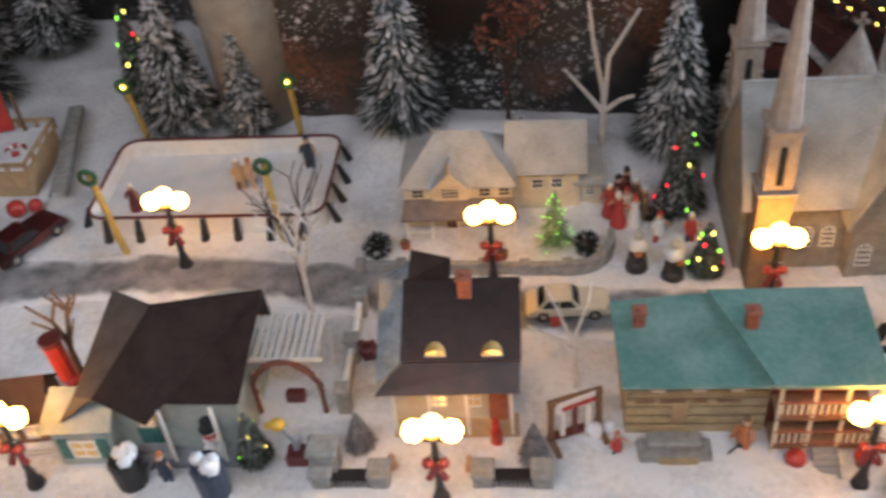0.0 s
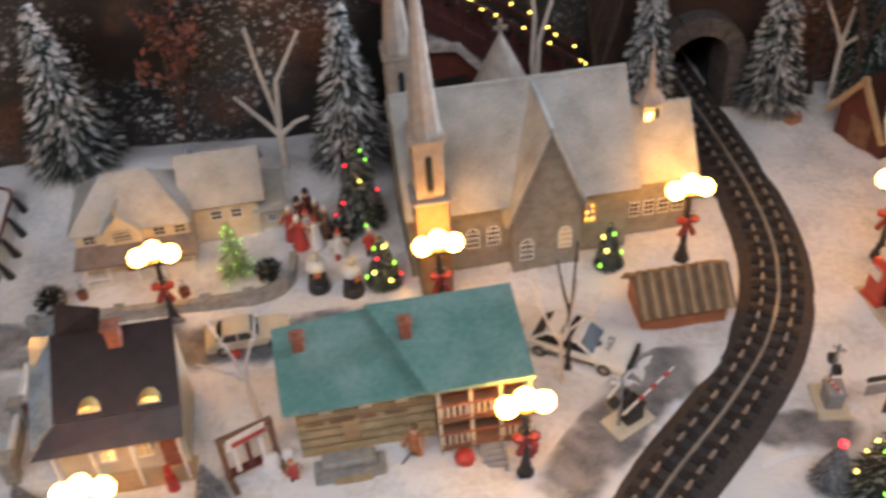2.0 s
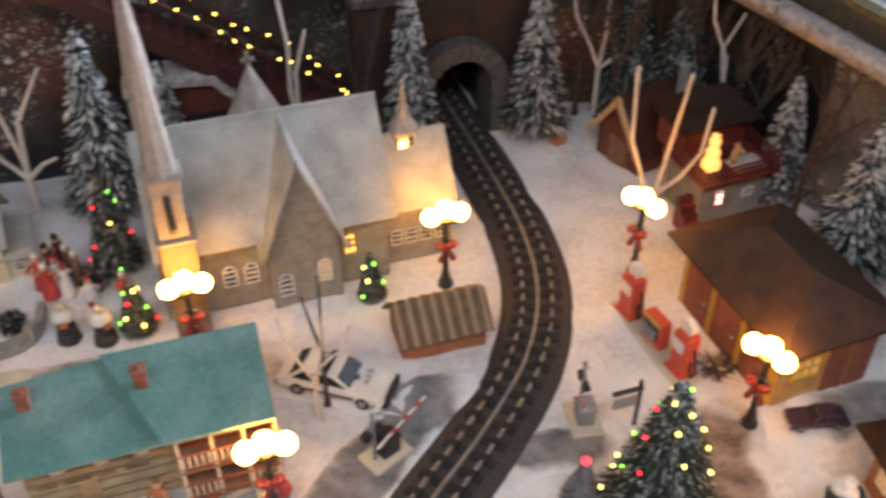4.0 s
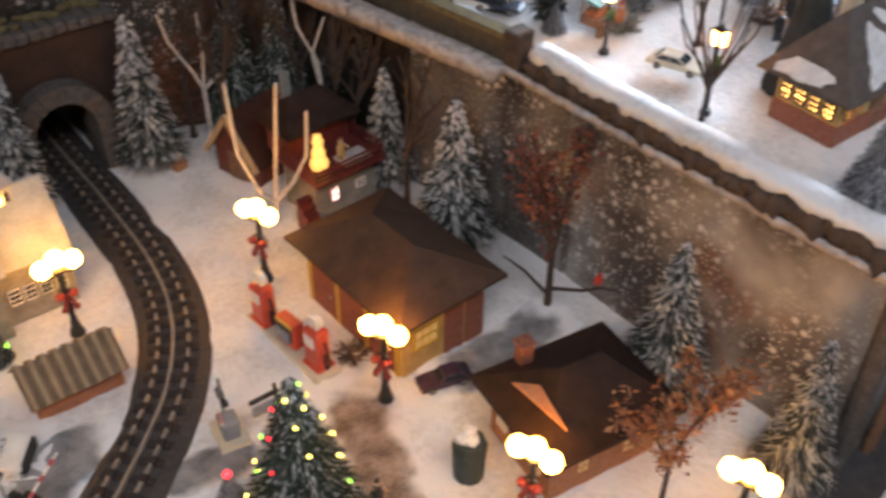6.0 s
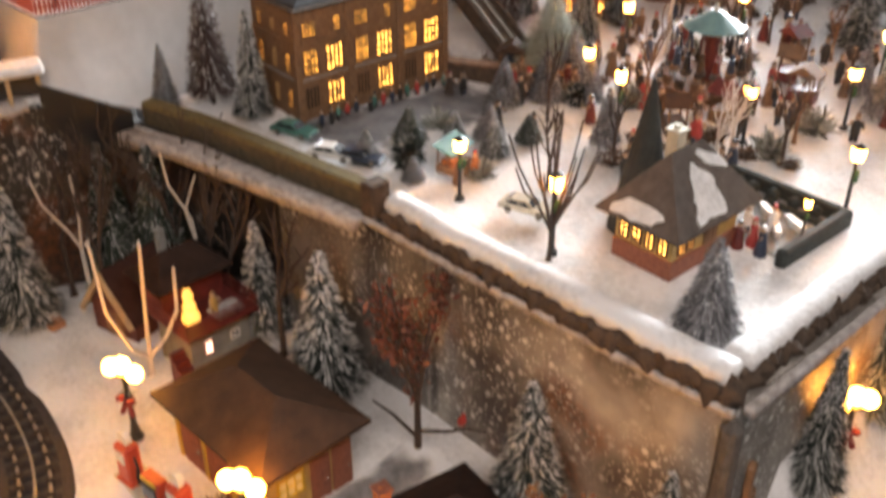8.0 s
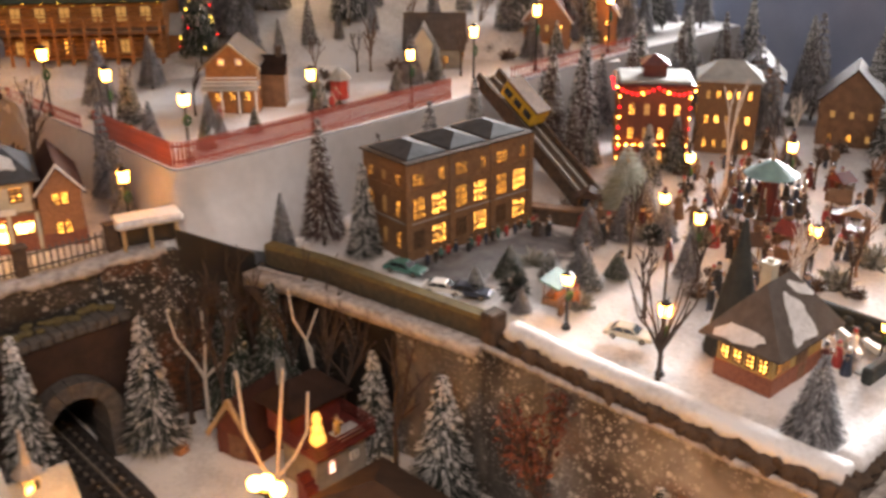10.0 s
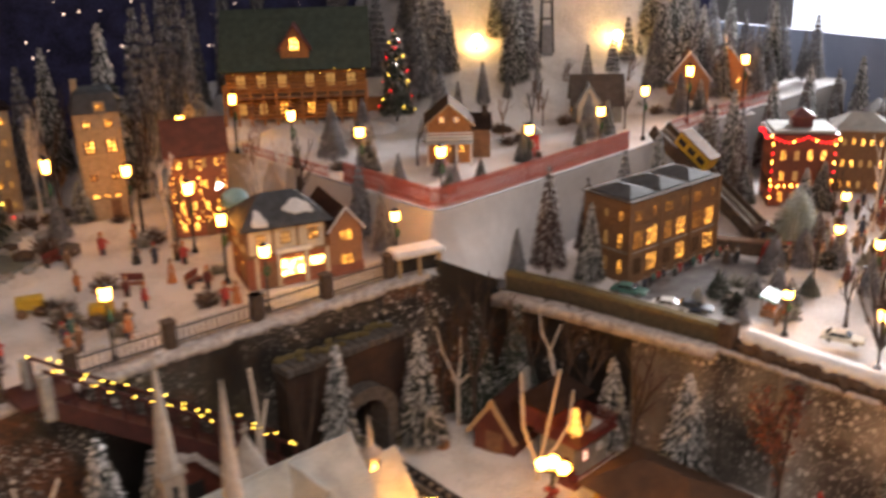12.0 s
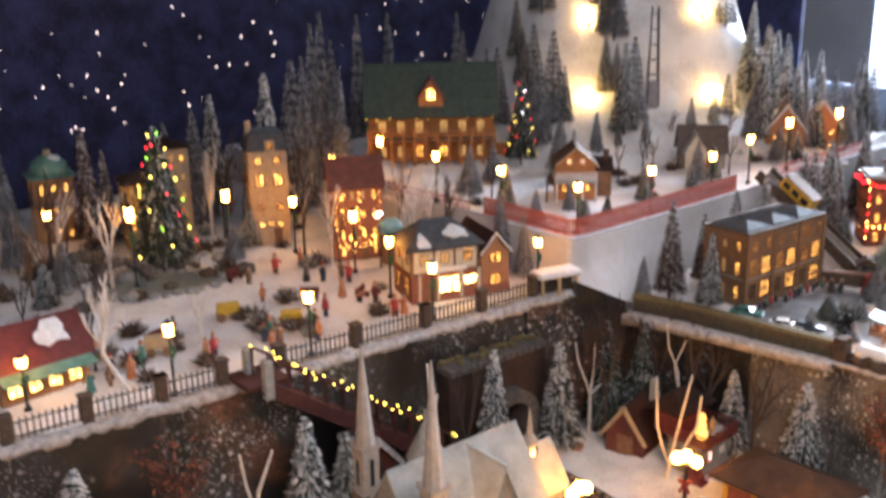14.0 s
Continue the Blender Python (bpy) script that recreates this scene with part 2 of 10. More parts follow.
def forest_print(name, tone, warm, dense):
    """A printed sheet: dim winter woods with trunks, rust-coloured foliage and snow flecks."""
    m = bpy.data.materials.new(name)
    m.use_nodes = True
    N, L = m.node_tree.nodes, m.node_tree.links
    p = N["Principled BSDF"]
    tc = N.new("ShaderNodeTexCoord")

    def tex(scale, detail, stretch=(1, 1, 1)):
        mp = N.new("ShaderNodeMapping")
        mp.inputs["Scale"].default_value = stretch
        n = N.new("ShaderNodeTexNoise")
        n.inputs["Scale"].default_value, n.inputs["Detail"].default_value = scale, detail
        L.new(tc.outputs["Object"], mp.inputs["Vector"])
        L.new(mp.outputs["Vector"], n.inputs["Vector"])
        return n.outputs["Fac"]

    def ramp(fac, *stops):
        r = N.new("ShaderNodeValToRGB")
        for i, (pos, c) in enumerate(stops):
            e = r.color_ramp.elements[i] if i < 2 else r.color_ramp.elements.new(pos)
            e.position, e.color = pos, (*c, 1)
        L.new(fac, r.inputs["Fac"])
        return r.outputs["Color"]

    def blend(fac, a, b):
        x = N.new("ShaderNodeMix")
        x.data_type = "RGBA"
        L.new(fac, x.inputs[0])
        L.new(a, x.inputs[6])
        L.new(b, x.inputs[7])
        return x.outputs[2]

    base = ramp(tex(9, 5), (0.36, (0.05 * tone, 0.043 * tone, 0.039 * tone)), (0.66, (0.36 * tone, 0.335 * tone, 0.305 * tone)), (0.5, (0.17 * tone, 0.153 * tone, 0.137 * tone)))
    trunks = ramp(tex(30, 2, (1, 1, 0.06)), (0.60, (0, 0, 0)), (0.68, (0.75, 0.75, 0.75)))
    dark = ramp(tex(60, 2), (0.3, (0.02, 0.016, 0.013)), (0.7, (0.065, 0.05, 0.04)))
    c = blend(trunks, base, dark)
    rust = ramp(tex(6, 3), (warm, (0, 0, 0)), (warm + 0.1, (0.85, 0.85, 0.85)))
    rcol = ramp(tex(130, 5), (0.35, (0.05, 0.03, 0.02)), (0.68, (0.20, 0.075, 0.035)))
    c = blend(rust, c, rcol)
    v = N.new("ShaderNodeTexVoronoi")
    v.inputs["Scale"].default_value = 62
    L.new(tc.outputs["Object"], v.inputs["Vector"])
    fleck = ramp(v.outputs["Distance"], (0.16, (1, 1, 1)), (0.30, (0, 0, 0)))
    dens = ramp(tex(7, 4), (dense, (0, 0, 0)), (dense + 0.16, (0.9, 0.9, 0.9)))
    v2 = N.new("ShaderNodeTexVoronoi")
    v2.inputs["Scale"].default_value = 190
    L.new(tc.outputs["Object"], v2.inputs["Vector"])
    fine = ramp(v2.outputs["Distance"], (0.20, (0.8, 0.8, 0.8)), (0.34, (0, 0, 0)))
    mx = N.new("ShaderNodeMath")
    mx.operation = "MAXIMUM"
    L.new(fleck, mx.inputs[0])
    L.new(fine, mx.inputs[1])
    mul = N.new("ShaderNodeMath")
    mul.operation = "MULTIPLY"
    L.new(mx.outputs[0], mul.inputs[0])
    L.new(dens, mul.inputs[1])
    white = ramp(tex(40, 2), (0.3, (0.45, 0.43, 0.41)), (0.7, (0.75, 0.73, 0.70)))
    c = blend(mul.outputs[0], c, white)
    L.new(c, p.inputs["Base Color"])
    p.inputs["Roughness"].default_value = 0.55
    MATS[name] = m
    return m


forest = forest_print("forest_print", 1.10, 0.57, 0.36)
# next two: shade towards the wall corner is toned into the print
forest_part_shade = forest_print("brown_forest_print", 0.58, 0.52, 0.36)
forest_corner_shade = forest_print("dim_forest_print", 0.07, 0.54, 0.50)
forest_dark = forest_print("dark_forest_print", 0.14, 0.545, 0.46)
night = material("night_cloth", (0.034, 0.038, 0.115), (0.010, 0.010, 0.034), 0.9, 14, 120, 0.3, mix=(0.38, 0.62))
room_wall = material("room_wall", (0.16, 0.15, 0.145), (0.12, 0.115, 0.11), 0.9, 3, 60, 0.1)
# cloth lightened to slate blue: the window's glare is put into its colour
cloth_haze = material("slate_blue_cloth", (0.27, 0.33, 0.45), (0.19, 0.235, 0.34), 0.9, 6, 300, 0.2)
window_day = material("daylight_window", (0.8, 0.85, 0.9), None, 0.4, bump=0, emit=(0.66, 0.82, 1.0), power=0.9)


# ---- mesh helpers ----
def box(bm, x, y, z, sx, sy, sz, rz=0.0, bevel=0.0, m=None):
    """A box on z, centred on x and y."""
    t = Matrix.Translation((x, y, z + sz / 2)) @ Matrix.Rotation(radians(rz), 4, "Z") @ Matrix.Diagonal((sx, sy, sz, 1))
    r = bmesh.ops.create_cube(bm, size=1, matrix=(m @ t) if m else t)
    if bevel:
        es = {e for v in r["verts"] for e in v.link_edges}
        bmesh.ops.bevel(bm, geom=list(es), offset=bevel, segments=1, affect="EDGES")
    return bm


def cone(bm, p0, p1, r0, r1, n=8):
    """A tapered tube between two points."""
    a, b = Vector(p0), Vector(p1)
    w = b - a
    t = Matrix.Translation((a + b) / 2) @ w.to_track_quat("Z", "Y").to_matrix().to_4x4()
    bmesh.ops.create_cone(bm, cap_ends=True, segments=n, radius1=r0, radius2=max(r1, 1e-5), depth=w.length, matrix=t)
    return bm


def ball(bm, x, y, z, r, sz=1.0, sub=1, sx=1.0):
    bmesh.ops.create_icosphere(bm, subdivisions=sub, radius=r, matrix=Matrix.Translation((x, y, z)) @ Matrix.Diagonal((sx, 1, sz, 1)))
    return bm


def slab(bm, pts, thick):
    """A thick sheet: the polygon pts, with thickness downwards along its normal."""
    ps = [Vector(p) for p in pts]
    nrm = (ps[1] - ps[0]).cross(ps[2] - ps[0]).normalized()
    if nrm.z < 0:
        ps.reverse()
        nrm = -nrm
    top = [bm.verts.new(p) for p in ps]
    low = [bm.verts.new(p - nrm * thick) for p in ps]
    bm.faces.new(top)
    bm.faces.new(low[::-1])
    k = len(ps)
    for i in range(k):
        j = (i + 1) % k
        bm.faces.new((top[j], top[i], low[i], low[j]))
    return bm


def prism(bm, outline, y0, y1, m=None):
    """The outline in x and z, drawn out along y."""
    m = m or Matrix()
    a = [bm.verts.new(m @ Vector((x, y0, z))) for x, z in outline]
    b = [bm.verts.new(m @ Vector((x, y1, z))) for x, z in outline]
    bm.faces.new(a)
    bm.faces.new(b[::-1])
    k = len(a)
    for i in range(k):
        j = (i + 1) % k
        bm.faces.new((a[i], b[i], b[j], a[j]))
    return bm


def B():
    return bmesh.new()


def torus(bm, x, y, z, R, r, n=20, k=8, upright=False):
    """A round ring, lying flat or standing."""
    rows = []
    for i in range(n):
        a = math.tau * i / n
        row = []
        for j in range(k):
            b = math.tau * j / k
            p = ((R + r * math.cos(b)) * math.cos(a), (R + r * math.cos(b)) * math.sin(a), r * math.sin(b))
            row.append(bm.verts.new((x + p[0], y - p[2], z + p[1]) if upright else (x + p[0], y + p[1], z + p[2])))
        rows.append(row)
    for i in range(n):
        for j in range(k):
            f = bm.faces.new((rows[i][j], rows[(i + 1) % n][j], rows[(i + 1) % n][(j + 1) % k], rows[i][(j + 1) % k]))
            f.material_index = (i * 8 // n) % 2
    return bm


def to_mesh(name, bm, mats, smooth=False):
    bmesh.ops.recalc_face_normals(bm, faces=bm.faces)
    me = bpy.data.meshes.new(name)
    bm.to_mesh(me)
    bm.free()
    for m in mats if isinstance(mats, (list, tuple)) else [mats]:
        me.materials.append(m)
    if smooth:
        me.shade_smooth()
    return me


def part(name, bm, mat, parent, label="", smooth=False, loc=None, rz=0.0):
    me = bm if isinstance(bm, bpy.types.Mesh) else to_mesh(name, bm, mat, smooth)
    ob = new(name, me)
    ob.parent = parent
    if loc:
        ob.location, ob.rotation_euler = loc, (0, 0, radians(rz))
    if label:
        tagged(ob, label=label)
    return ob


def thing(name, x, y, z, rz, label, category, group=""):
    ob = new(name)
    ob.empty_display_size = 0.01
    ob.matrix_basis = pose(x, y, z, 0, 0, rz)
    return tagged(ob, label, category, group)


def single(name, bm, mat, x, y, z, rz, label, category, group="", smooth=False):
    ob = new(name, to_mesh(name, bm, mat, smooth))
    ob.matrix_basis = pose(x, y, z, 0, 0, rz)
    return tagged(ob, label, category, group)


def structure(name, bm, mat, label="", smooth=False):
    return tagged(new(name, to_mesh(name, bm, mat, smooth)), label=label, kind="structure")


def place(ob, x, y, z, rz=0.0, s=1.0, sz=None):
    return copy_thing(ob, pose(x, y, z, 0, 0, rz) @ Matrix.Diagonal((s, s, sz or s, 1)))


# ---- ground and levels ----
MOUNDS = [(0.24, 0.565, 0.05, 0.012), (0.33, 0.560, 0.06, 0.014), (0.02, 1.105, 0.07, 0.034), (0.12, 1.10, 0.06, 0.030), (-0.06, 1.10, 0.06, 0.02), (0.20, 1.08, 0.05, 0.016), (0.56, 0.80, 0.04, 0.008), (-0.20, 0.80, 0.08, 0.008), (1.0, 0.30, 0.07, 0.010)]


def hump(x, y):
    m = sum(h * math.exp(-((x - a) ** 2 + (y - b) ** 2) / (2 * (r * 0.6) ** 2)) for a, b, r, h in MOUNDS if y < 1.2)
    return m + 0.005 * noise.noise((x * 9, y * 9, 0)) + 0.003 * noise.noise((x * 27, y * 27, 5)) + 0.0016 * noise.noise((x * 70, y * 70, 2))


def sheet(name, x0, x1, y0, y1, z, step, label, keep=None, low=None):
    """A snow blanket with gentle humps and a thick edge."""
    bm = B()
    nx, ny = int((x1 - x0) / step), int((y1 - y0) / step)
    g = [[bm.verts.new((x0 + (x1 - x0) * i / nx, y0 + (y1 - y0) * j / ny, z + hump(x0 + (x1 - x0) * i / nx, y0 + (y1 - y0) * j / ny))) for j in range(ny + 1)] for i in range(nx + 1)]
    for i in range(nx):
        for j in range(ny):
            c = (g[i][j].co + g[i + 1][j + 1].co) / 2
            if keep is None or keep(c.x, c.y):
                bm.faces.new((g[i][j], g[i + 1][j], g[i + 1][j + 1], g[i][j + 1]))
    loose = [v for v in bm.verts if not v.link_faces]
    bmesh.ops.delete(bm, geom=loose, context="VERTS")
    edge = [e for e in bm.edges if e.is_boundary]
    r = bmesh.ops.extrude_edge_only(bm, edges=edge)
    for v in (v for v in r["geom"] if isinstance(v, bmesh.types.BMVert)):
        v.co.z = z - 0.02 if low is None else low
    return structure(name, bm, snow, label, True)


# face lines of the two retaining walls
WALL_R = [(1.128, 0.235), (1.112, 0.45), (1.10, 0.70), (1.055, 0.98), (1.02, 1.085)]
WALL_B = [(1.02, 1.085), (0.90, 1.135), (0.60, 1.15), (0.20, 1.165), (-0.20, 1.19), (-0.26, 1.30), (-0.42, 1.48), (-0.98, 1.50)]
UP_R, UP_B, TERR = 0.225, 0.27, 0.36


def line_at(line, key, v):
    """The other coordinate of a polyline at x (key 0) or y (key 1) = v."""
    pts = sorted(line, key=lambda p: p[key])
    for a, b in zip(pts, pts[1:]):
        if a[key] <= v <= b[key]:
            f = (v - a[key]) / (b[key] - a[key])
            return a[1 - key] + f * (b[1 - key] - a[1 - key])
    return pts[0][1 - key] if v < pts[0][key] else pts[-1][1 - key]


sheet("ground", -1.0, 2.4, 0.03, 1.53, 0.0, 0.010, "lower snow blanket of the village table", keep=lambda x, y: y < 1.26 or x < -0.22, low=-0.03)
sheet("ground_upper_right", 1.10, 2.44, 0.25, 1.26, UP_R, 0.012, "raised snow-covered square above the wall", keep=lambda x, y: x > line_at(WALL_R, 1, y) + 0.012, low=0.15)
sheet("ground_upper_back", -0.97, 1.08, 1.13, 2.5, UP_B, 0.012, "raised snow-covered park behind the wall", keep=lambda x, y: y > line_at(WALL_B, 0, x) + 0.012 and x < 0.955, low=0.15)
bm = B()
box(bm, 0.7, 0.645, -0.09, 3.4, 1.23, 0.06)
structure("table_top", bm, wood, "wooden table board under the village")
bm = B()
box(bm, 0.7, 0.3, -0.86, 8, 7, 0.05)
structure("floor", bm, room_wall, "plain room floor")
bm = B()
box(bm, 0.7, 0.3, 1.72, 8, 7, 0.05)
structure("ceiling", bm, room_wall, "plain room ceiling")
for nm, x, y, sx, sy in (("wall_south", 0.7, -3.2, 8, 0.06), ("wall_west", -3.3, 0.3, 0.06, 7), ("wall_east", 4.7, 0.3, 0.06, 7), ("wall_north", 0.7, 3.4, 8, 0.06)):
    bm = B()
    box(bm, x, y, -0.82, sx, sy, 2.54)
    structure(nm, bm, room_wall, "plain room wall")
bm = B()
box(bm, 4.60, 1.30, 0.05, 0.04, 2.6, 1.5)
structure("window_1", bm, window_day, "bright daylight window in the room wall")
bm = B()
box(bm, -0.25, -0.40, 1.69, 2.9, 0.7, 0.03)
structure("ceiling_light_panel", bm, white_paint, "white ceiling light panel")


def ribbon(name, line, z0, z1, mat, label, thick=0.012, flip=1):
    """An upright wall along a polyline, with thickness behind its face."""
    bm = B()
    pts = []
    for a, b in zip(line, line[1:]):
        k = max(1, int(math.dist(a, b) / 0.04))
        pts += [(a[0] + (b[0] - a[0]) * i / k, a[1] + (b[1] - a[1]) * i / k) for i in range(k)]
    pts.append(line[-1])
    rows = []
    for i, p in enumerate(pts):
        q0, q1 = pts[max(0, i - 1)], pts[min(len(pts) - 1, i + 1)]
        dx, dy = q1[0] - q0[0], q1[1] - q0[1]
        n = math.hypot(dx, dy)
        ox, oy = flip * dy / n * thick, -flip * dx / n * thick
        rows.append([bm.verts.new((p[0] + o * ox, p[1] + o * oy, z)) for o, z in ((0, z0), (0, z1), (1, z1), (1, z0))])
    for a, b in zip(rows, rows[1:]):
        for i in range(4):
            j = (i + 1) % 4
            bm.faces.new((a[i], a[j], b[j], b[i]))
    bm.faces.new(rows[0])
    bm.faces.new(rows[-1][::-1])
    return structure(name, bm, mat, label)


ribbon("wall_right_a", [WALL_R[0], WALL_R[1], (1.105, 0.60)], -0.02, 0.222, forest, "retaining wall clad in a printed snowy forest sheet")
# b, c and the back corner carry the corner's shade in their print tone
ribbon("wall_right_b", [(1.105, 0.60), WALL_R[2], (1.0775, 0.84)], -0.02, 0.222, forest_part_shade, "retaining wall clad in a printed snowy forest sheet")
ribbon("wall_right_c", [(1.0775, 0.84), WALL_R[3], WALL_R[4]], -0.02, 0.222, forest_corner_shade, "retaining wall, corner shade in its printed forest sheet")
TUN_X, TUN_W, TUN_H = 0.738, 0.078, 0.112
CORNER = (0.922, line_at(WALL_B, 0, 0.922))
panel = ribbon("wall_back_corner", [WALL_B[0], CORNER], -0.02, 0.262, forest_corner_shade, "forest sheet with corner shade and sloping top in the wall corner")
for v in panel.data.vertices:
    if v.co.z > 0.1:
        v.co.z = 0.240 + 0.052 * (1.02 - v.co.x) / 0.098
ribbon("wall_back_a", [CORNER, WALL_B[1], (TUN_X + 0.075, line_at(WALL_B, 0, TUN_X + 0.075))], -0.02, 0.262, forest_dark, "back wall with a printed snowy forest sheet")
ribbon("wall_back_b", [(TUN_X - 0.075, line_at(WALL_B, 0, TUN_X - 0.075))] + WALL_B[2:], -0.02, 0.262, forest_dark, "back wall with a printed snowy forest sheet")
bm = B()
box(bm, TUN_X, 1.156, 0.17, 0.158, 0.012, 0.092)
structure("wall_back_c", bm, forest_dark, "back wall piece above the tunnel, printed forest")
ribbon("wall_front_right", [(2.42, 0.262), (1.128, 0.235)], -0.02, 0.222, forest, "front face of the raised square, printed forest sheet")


def snow_strip(name, line, z, w, h, label, seed):
    """A band of snow with a ragged outer edge lying along a wall's top."""
    pts = []
    for a, b in zip(line, line[1:]):
        k = max(1, int(math.dist(a, b) / 0.005))
        pts += [(a[0] + (b[0] - a[0]) * i / k, a[1] + (b[1] - a[1]) * i / k) for i in range(k)]
    bm, rows = B(), []
    for i, p in enumerate(pts):
        q0, q1 = pts[max(0, i - 6)], pts[min(len(pts) - 1, i + 6)]
        dx, dy = q1[0] - q0[0], q1[1] - q0[1]
        n = math.hypot(dx, dy)
        nx, ny = dy / n, -dx / n
        e = 0.004 * noise.noise((i * 0.11, seed, 0)) + 0.003 * noise.noise((i * 0.4, seed, 3))
        hh = h * (1 + 0.35 * noise.noise((i * 0.13, seed, 7)))
        prof = [(-0.004 + e, -0.004 + 1.5 * e), (-0.003 + e, hh * 0.6), (w * 0.3, hh), (w * 0.8, hh), (w, -0.004)]
        rows.append([bm.verts.new((p[0] + nx * u, p[1] + ny * u, z + q)) for u, q in prof])
    for a, b in zip(rows, rows[1:]):
        for i in range(5):
            j = (i + 1) % 5
            bm.faces.new((a[i], a[j], b[j], b[i]))
    bm.faces.new(rows[0])
    bm.faces.new(rows[-1][::-1])
    return structure(name, bm, worn_snow, label, True)


snow_strip("snow_ledge_back", [(0.908, 1.1325), (0.875, 1.1365), (0.60, 1.15)] + WALL_B[3:], 0.262, 0.03, 0.010, "ridge of snow along the back wall's top", 2)
bm = B()
box(bm, 2.625, 2.14, -0.05, 0.02, 0.74, 1.5)
structure("backdrop_corner", bm, night, "dark blue night-sky cloth at the corner")
# night sky cloth behind the town
bm = B()
box(bm, 1.3, 2.52, -0.05, 4.7, 0.02, 1.7)
structure("backdrop", bm, night, "dark blue night-sky cloth behind the town")
bm = B()
box(bm, 2.60, 1.25, -0.05, 0.02, 2.5, 0.507)
structure("backdrop_right", bm, cloth_haze, "low blue night-sky cloth beside the town, haze in its colour")


# ---- kinds of things ----
CACHE = {}


def window_meshes(w, h, arch, pane, frame_mat, bars):
    key = (w, h, arch, pane.name, frame_mat.name, bars)
    if key not in CACHE:
        lit = pane in (window_glow, window_bright) and w < 0.02
        t = min(w, h) * (0.20 if lit else 0.10)
        if lit and h > 1.2 * w and bars[1]:
            bars = (1 if w > 0.005 else 0, 2)
        fb = B()
        if arch:
            k = 9
            rim = [(-w / 2, 0.0), (-w / 2, h - w / 2)] + [(-w / 2 * math.cos(math.pi * i / k), h - w / 2 + w / 2 * math.sin(math.pi * i / k)) for i in range(1, k)] + [(w / 2, h - w / 2), (w / 2, 0.0)]
            for (x0, z0), (x1, z1) in zip(rim, rim[1:] + rim[:1]):
                cone(fb, (x0, -0.0008, z0), (x1, -0.0008, z1), t * 0.7, t * 0.7, 4)
            pb = prism(B(), rim, 0.0, 0.0006)
        else:
            tb = t * (1.1 if lit else 0.6)
            if lit and w < 0.005:
                tb = 0.0024
            xs, zs = [-w / 2 - t / 2, -w / 2 + t / 2], [0, t]
            for i in range(bars[0]):
                c = -w / 2 + w * (i + 1) / (bars[0] + 1)
                xs += [c - tb / 2, c + tb / 2]
            for i in range(bars[1]):
                c = h * (i + 1) / (bars[1] + 1)
                zs += [c - tb / 2, c + tb / 2]
            xs += [w / 2 - t / 2, w / 2 + t / 2]
            zs += [h - t, h]
            v = {(i, j, k): fb.verts.new((x, y, z)) for i, x in enumerate(xs) for j, z in enumerate(zs) for k, y in enumerate((-0.0017, 0.0005))}
            solid = lambda i, j: 0 <= i < len(xs) - 1 and 0 <= j < len(zs) - 1 and (i % 2 == 0 or j % 2 == 0)
            for i in range(len(xs) - 1):
                for j in range(len(zs) - 1):
                    if not solid(i, j):
                        continue
                    for k in (0, 1):
                        fb.faces.new((v[i, j, k], v[i + 1, j, k], v[i + 1, j + 1, k], v[i, j + 1, k]))
                    for di, dj, a, b in ((-1, 0, (i, j), (i, j + 1)), (1, 0, (i + 1, j), (i + 1, j + 1)), (0, -1, (i, j), (i + 1, j)), (0, 1, (i, j + 1), (i + 1, j + 1))):
                        if not solid(i + di, j + dj):
                            fb.faces.new((v[(*a, 0)], v[(*b, 0)], v[(*b, 1)], v[(*a, 1)]))
            pb = box(B(), 0, 0, 0, w, 0.0012, h)
        for i in range(bars[0] if arch else 0):
            box(fb, -w / 2 + w * (i + 1) / (bars[0] + 1), -0.0006, 0, t * (1.1 if lit else 0.6), 0.0018, h * 0.98)
        for i in range(bars[1] if arch else 0):
            box(fb, 0, -0.0006, h * (i + 1) / (bars[1] + 1) - t * 0.3, w, 0.0018, t * (1.1 if lit else 0.6))
        CACHE[key] = to_mesh("window_frame", fb, frame_mat), to_mesh("pane", pb, pane)
    return CACHE[key]


def window(parent, x, y, z, w, h, rz=0.0, pane=None, frame_mat=None, arch=False, bars=(1, 1)):
    f, p = window_meshes(round(w, 4), round(h, 4), arch, pane or window_glow, frame_mat or white_paint, bars)
    fo = part("window", f, None, parent, loc=(x, y, z), rz=rz)
    part("pane", p, None, fo)
    return fo


def face_windows(house, side, w, d, zs, n, ww, wh, pane, frame_mat, arch=False, skip=(), bars=(1, 1), inset=0.85):
    """Rows of windows on one face of a house of width w and depth d."""
    for z in zs:
        for i in range(n):
            if i in skip:
                continue
            u = ((i + 0.5) / n - 0.5) * (w if side in "fb" else d) * inset
            x, y, rz = {"f": (u, -d / 2 - 0.0006, 0), "b": (-u, d / 2 + 0.0006, 180), "l": (-w / 2 - 0.0006, -u, -90), "r": (w / 2 + 0.0006, u, 90)}[side]
            window(house, x, y, z, ww, wh, rz, pane(i) if callable(pane) else pane, frame_mat, arch, bars)


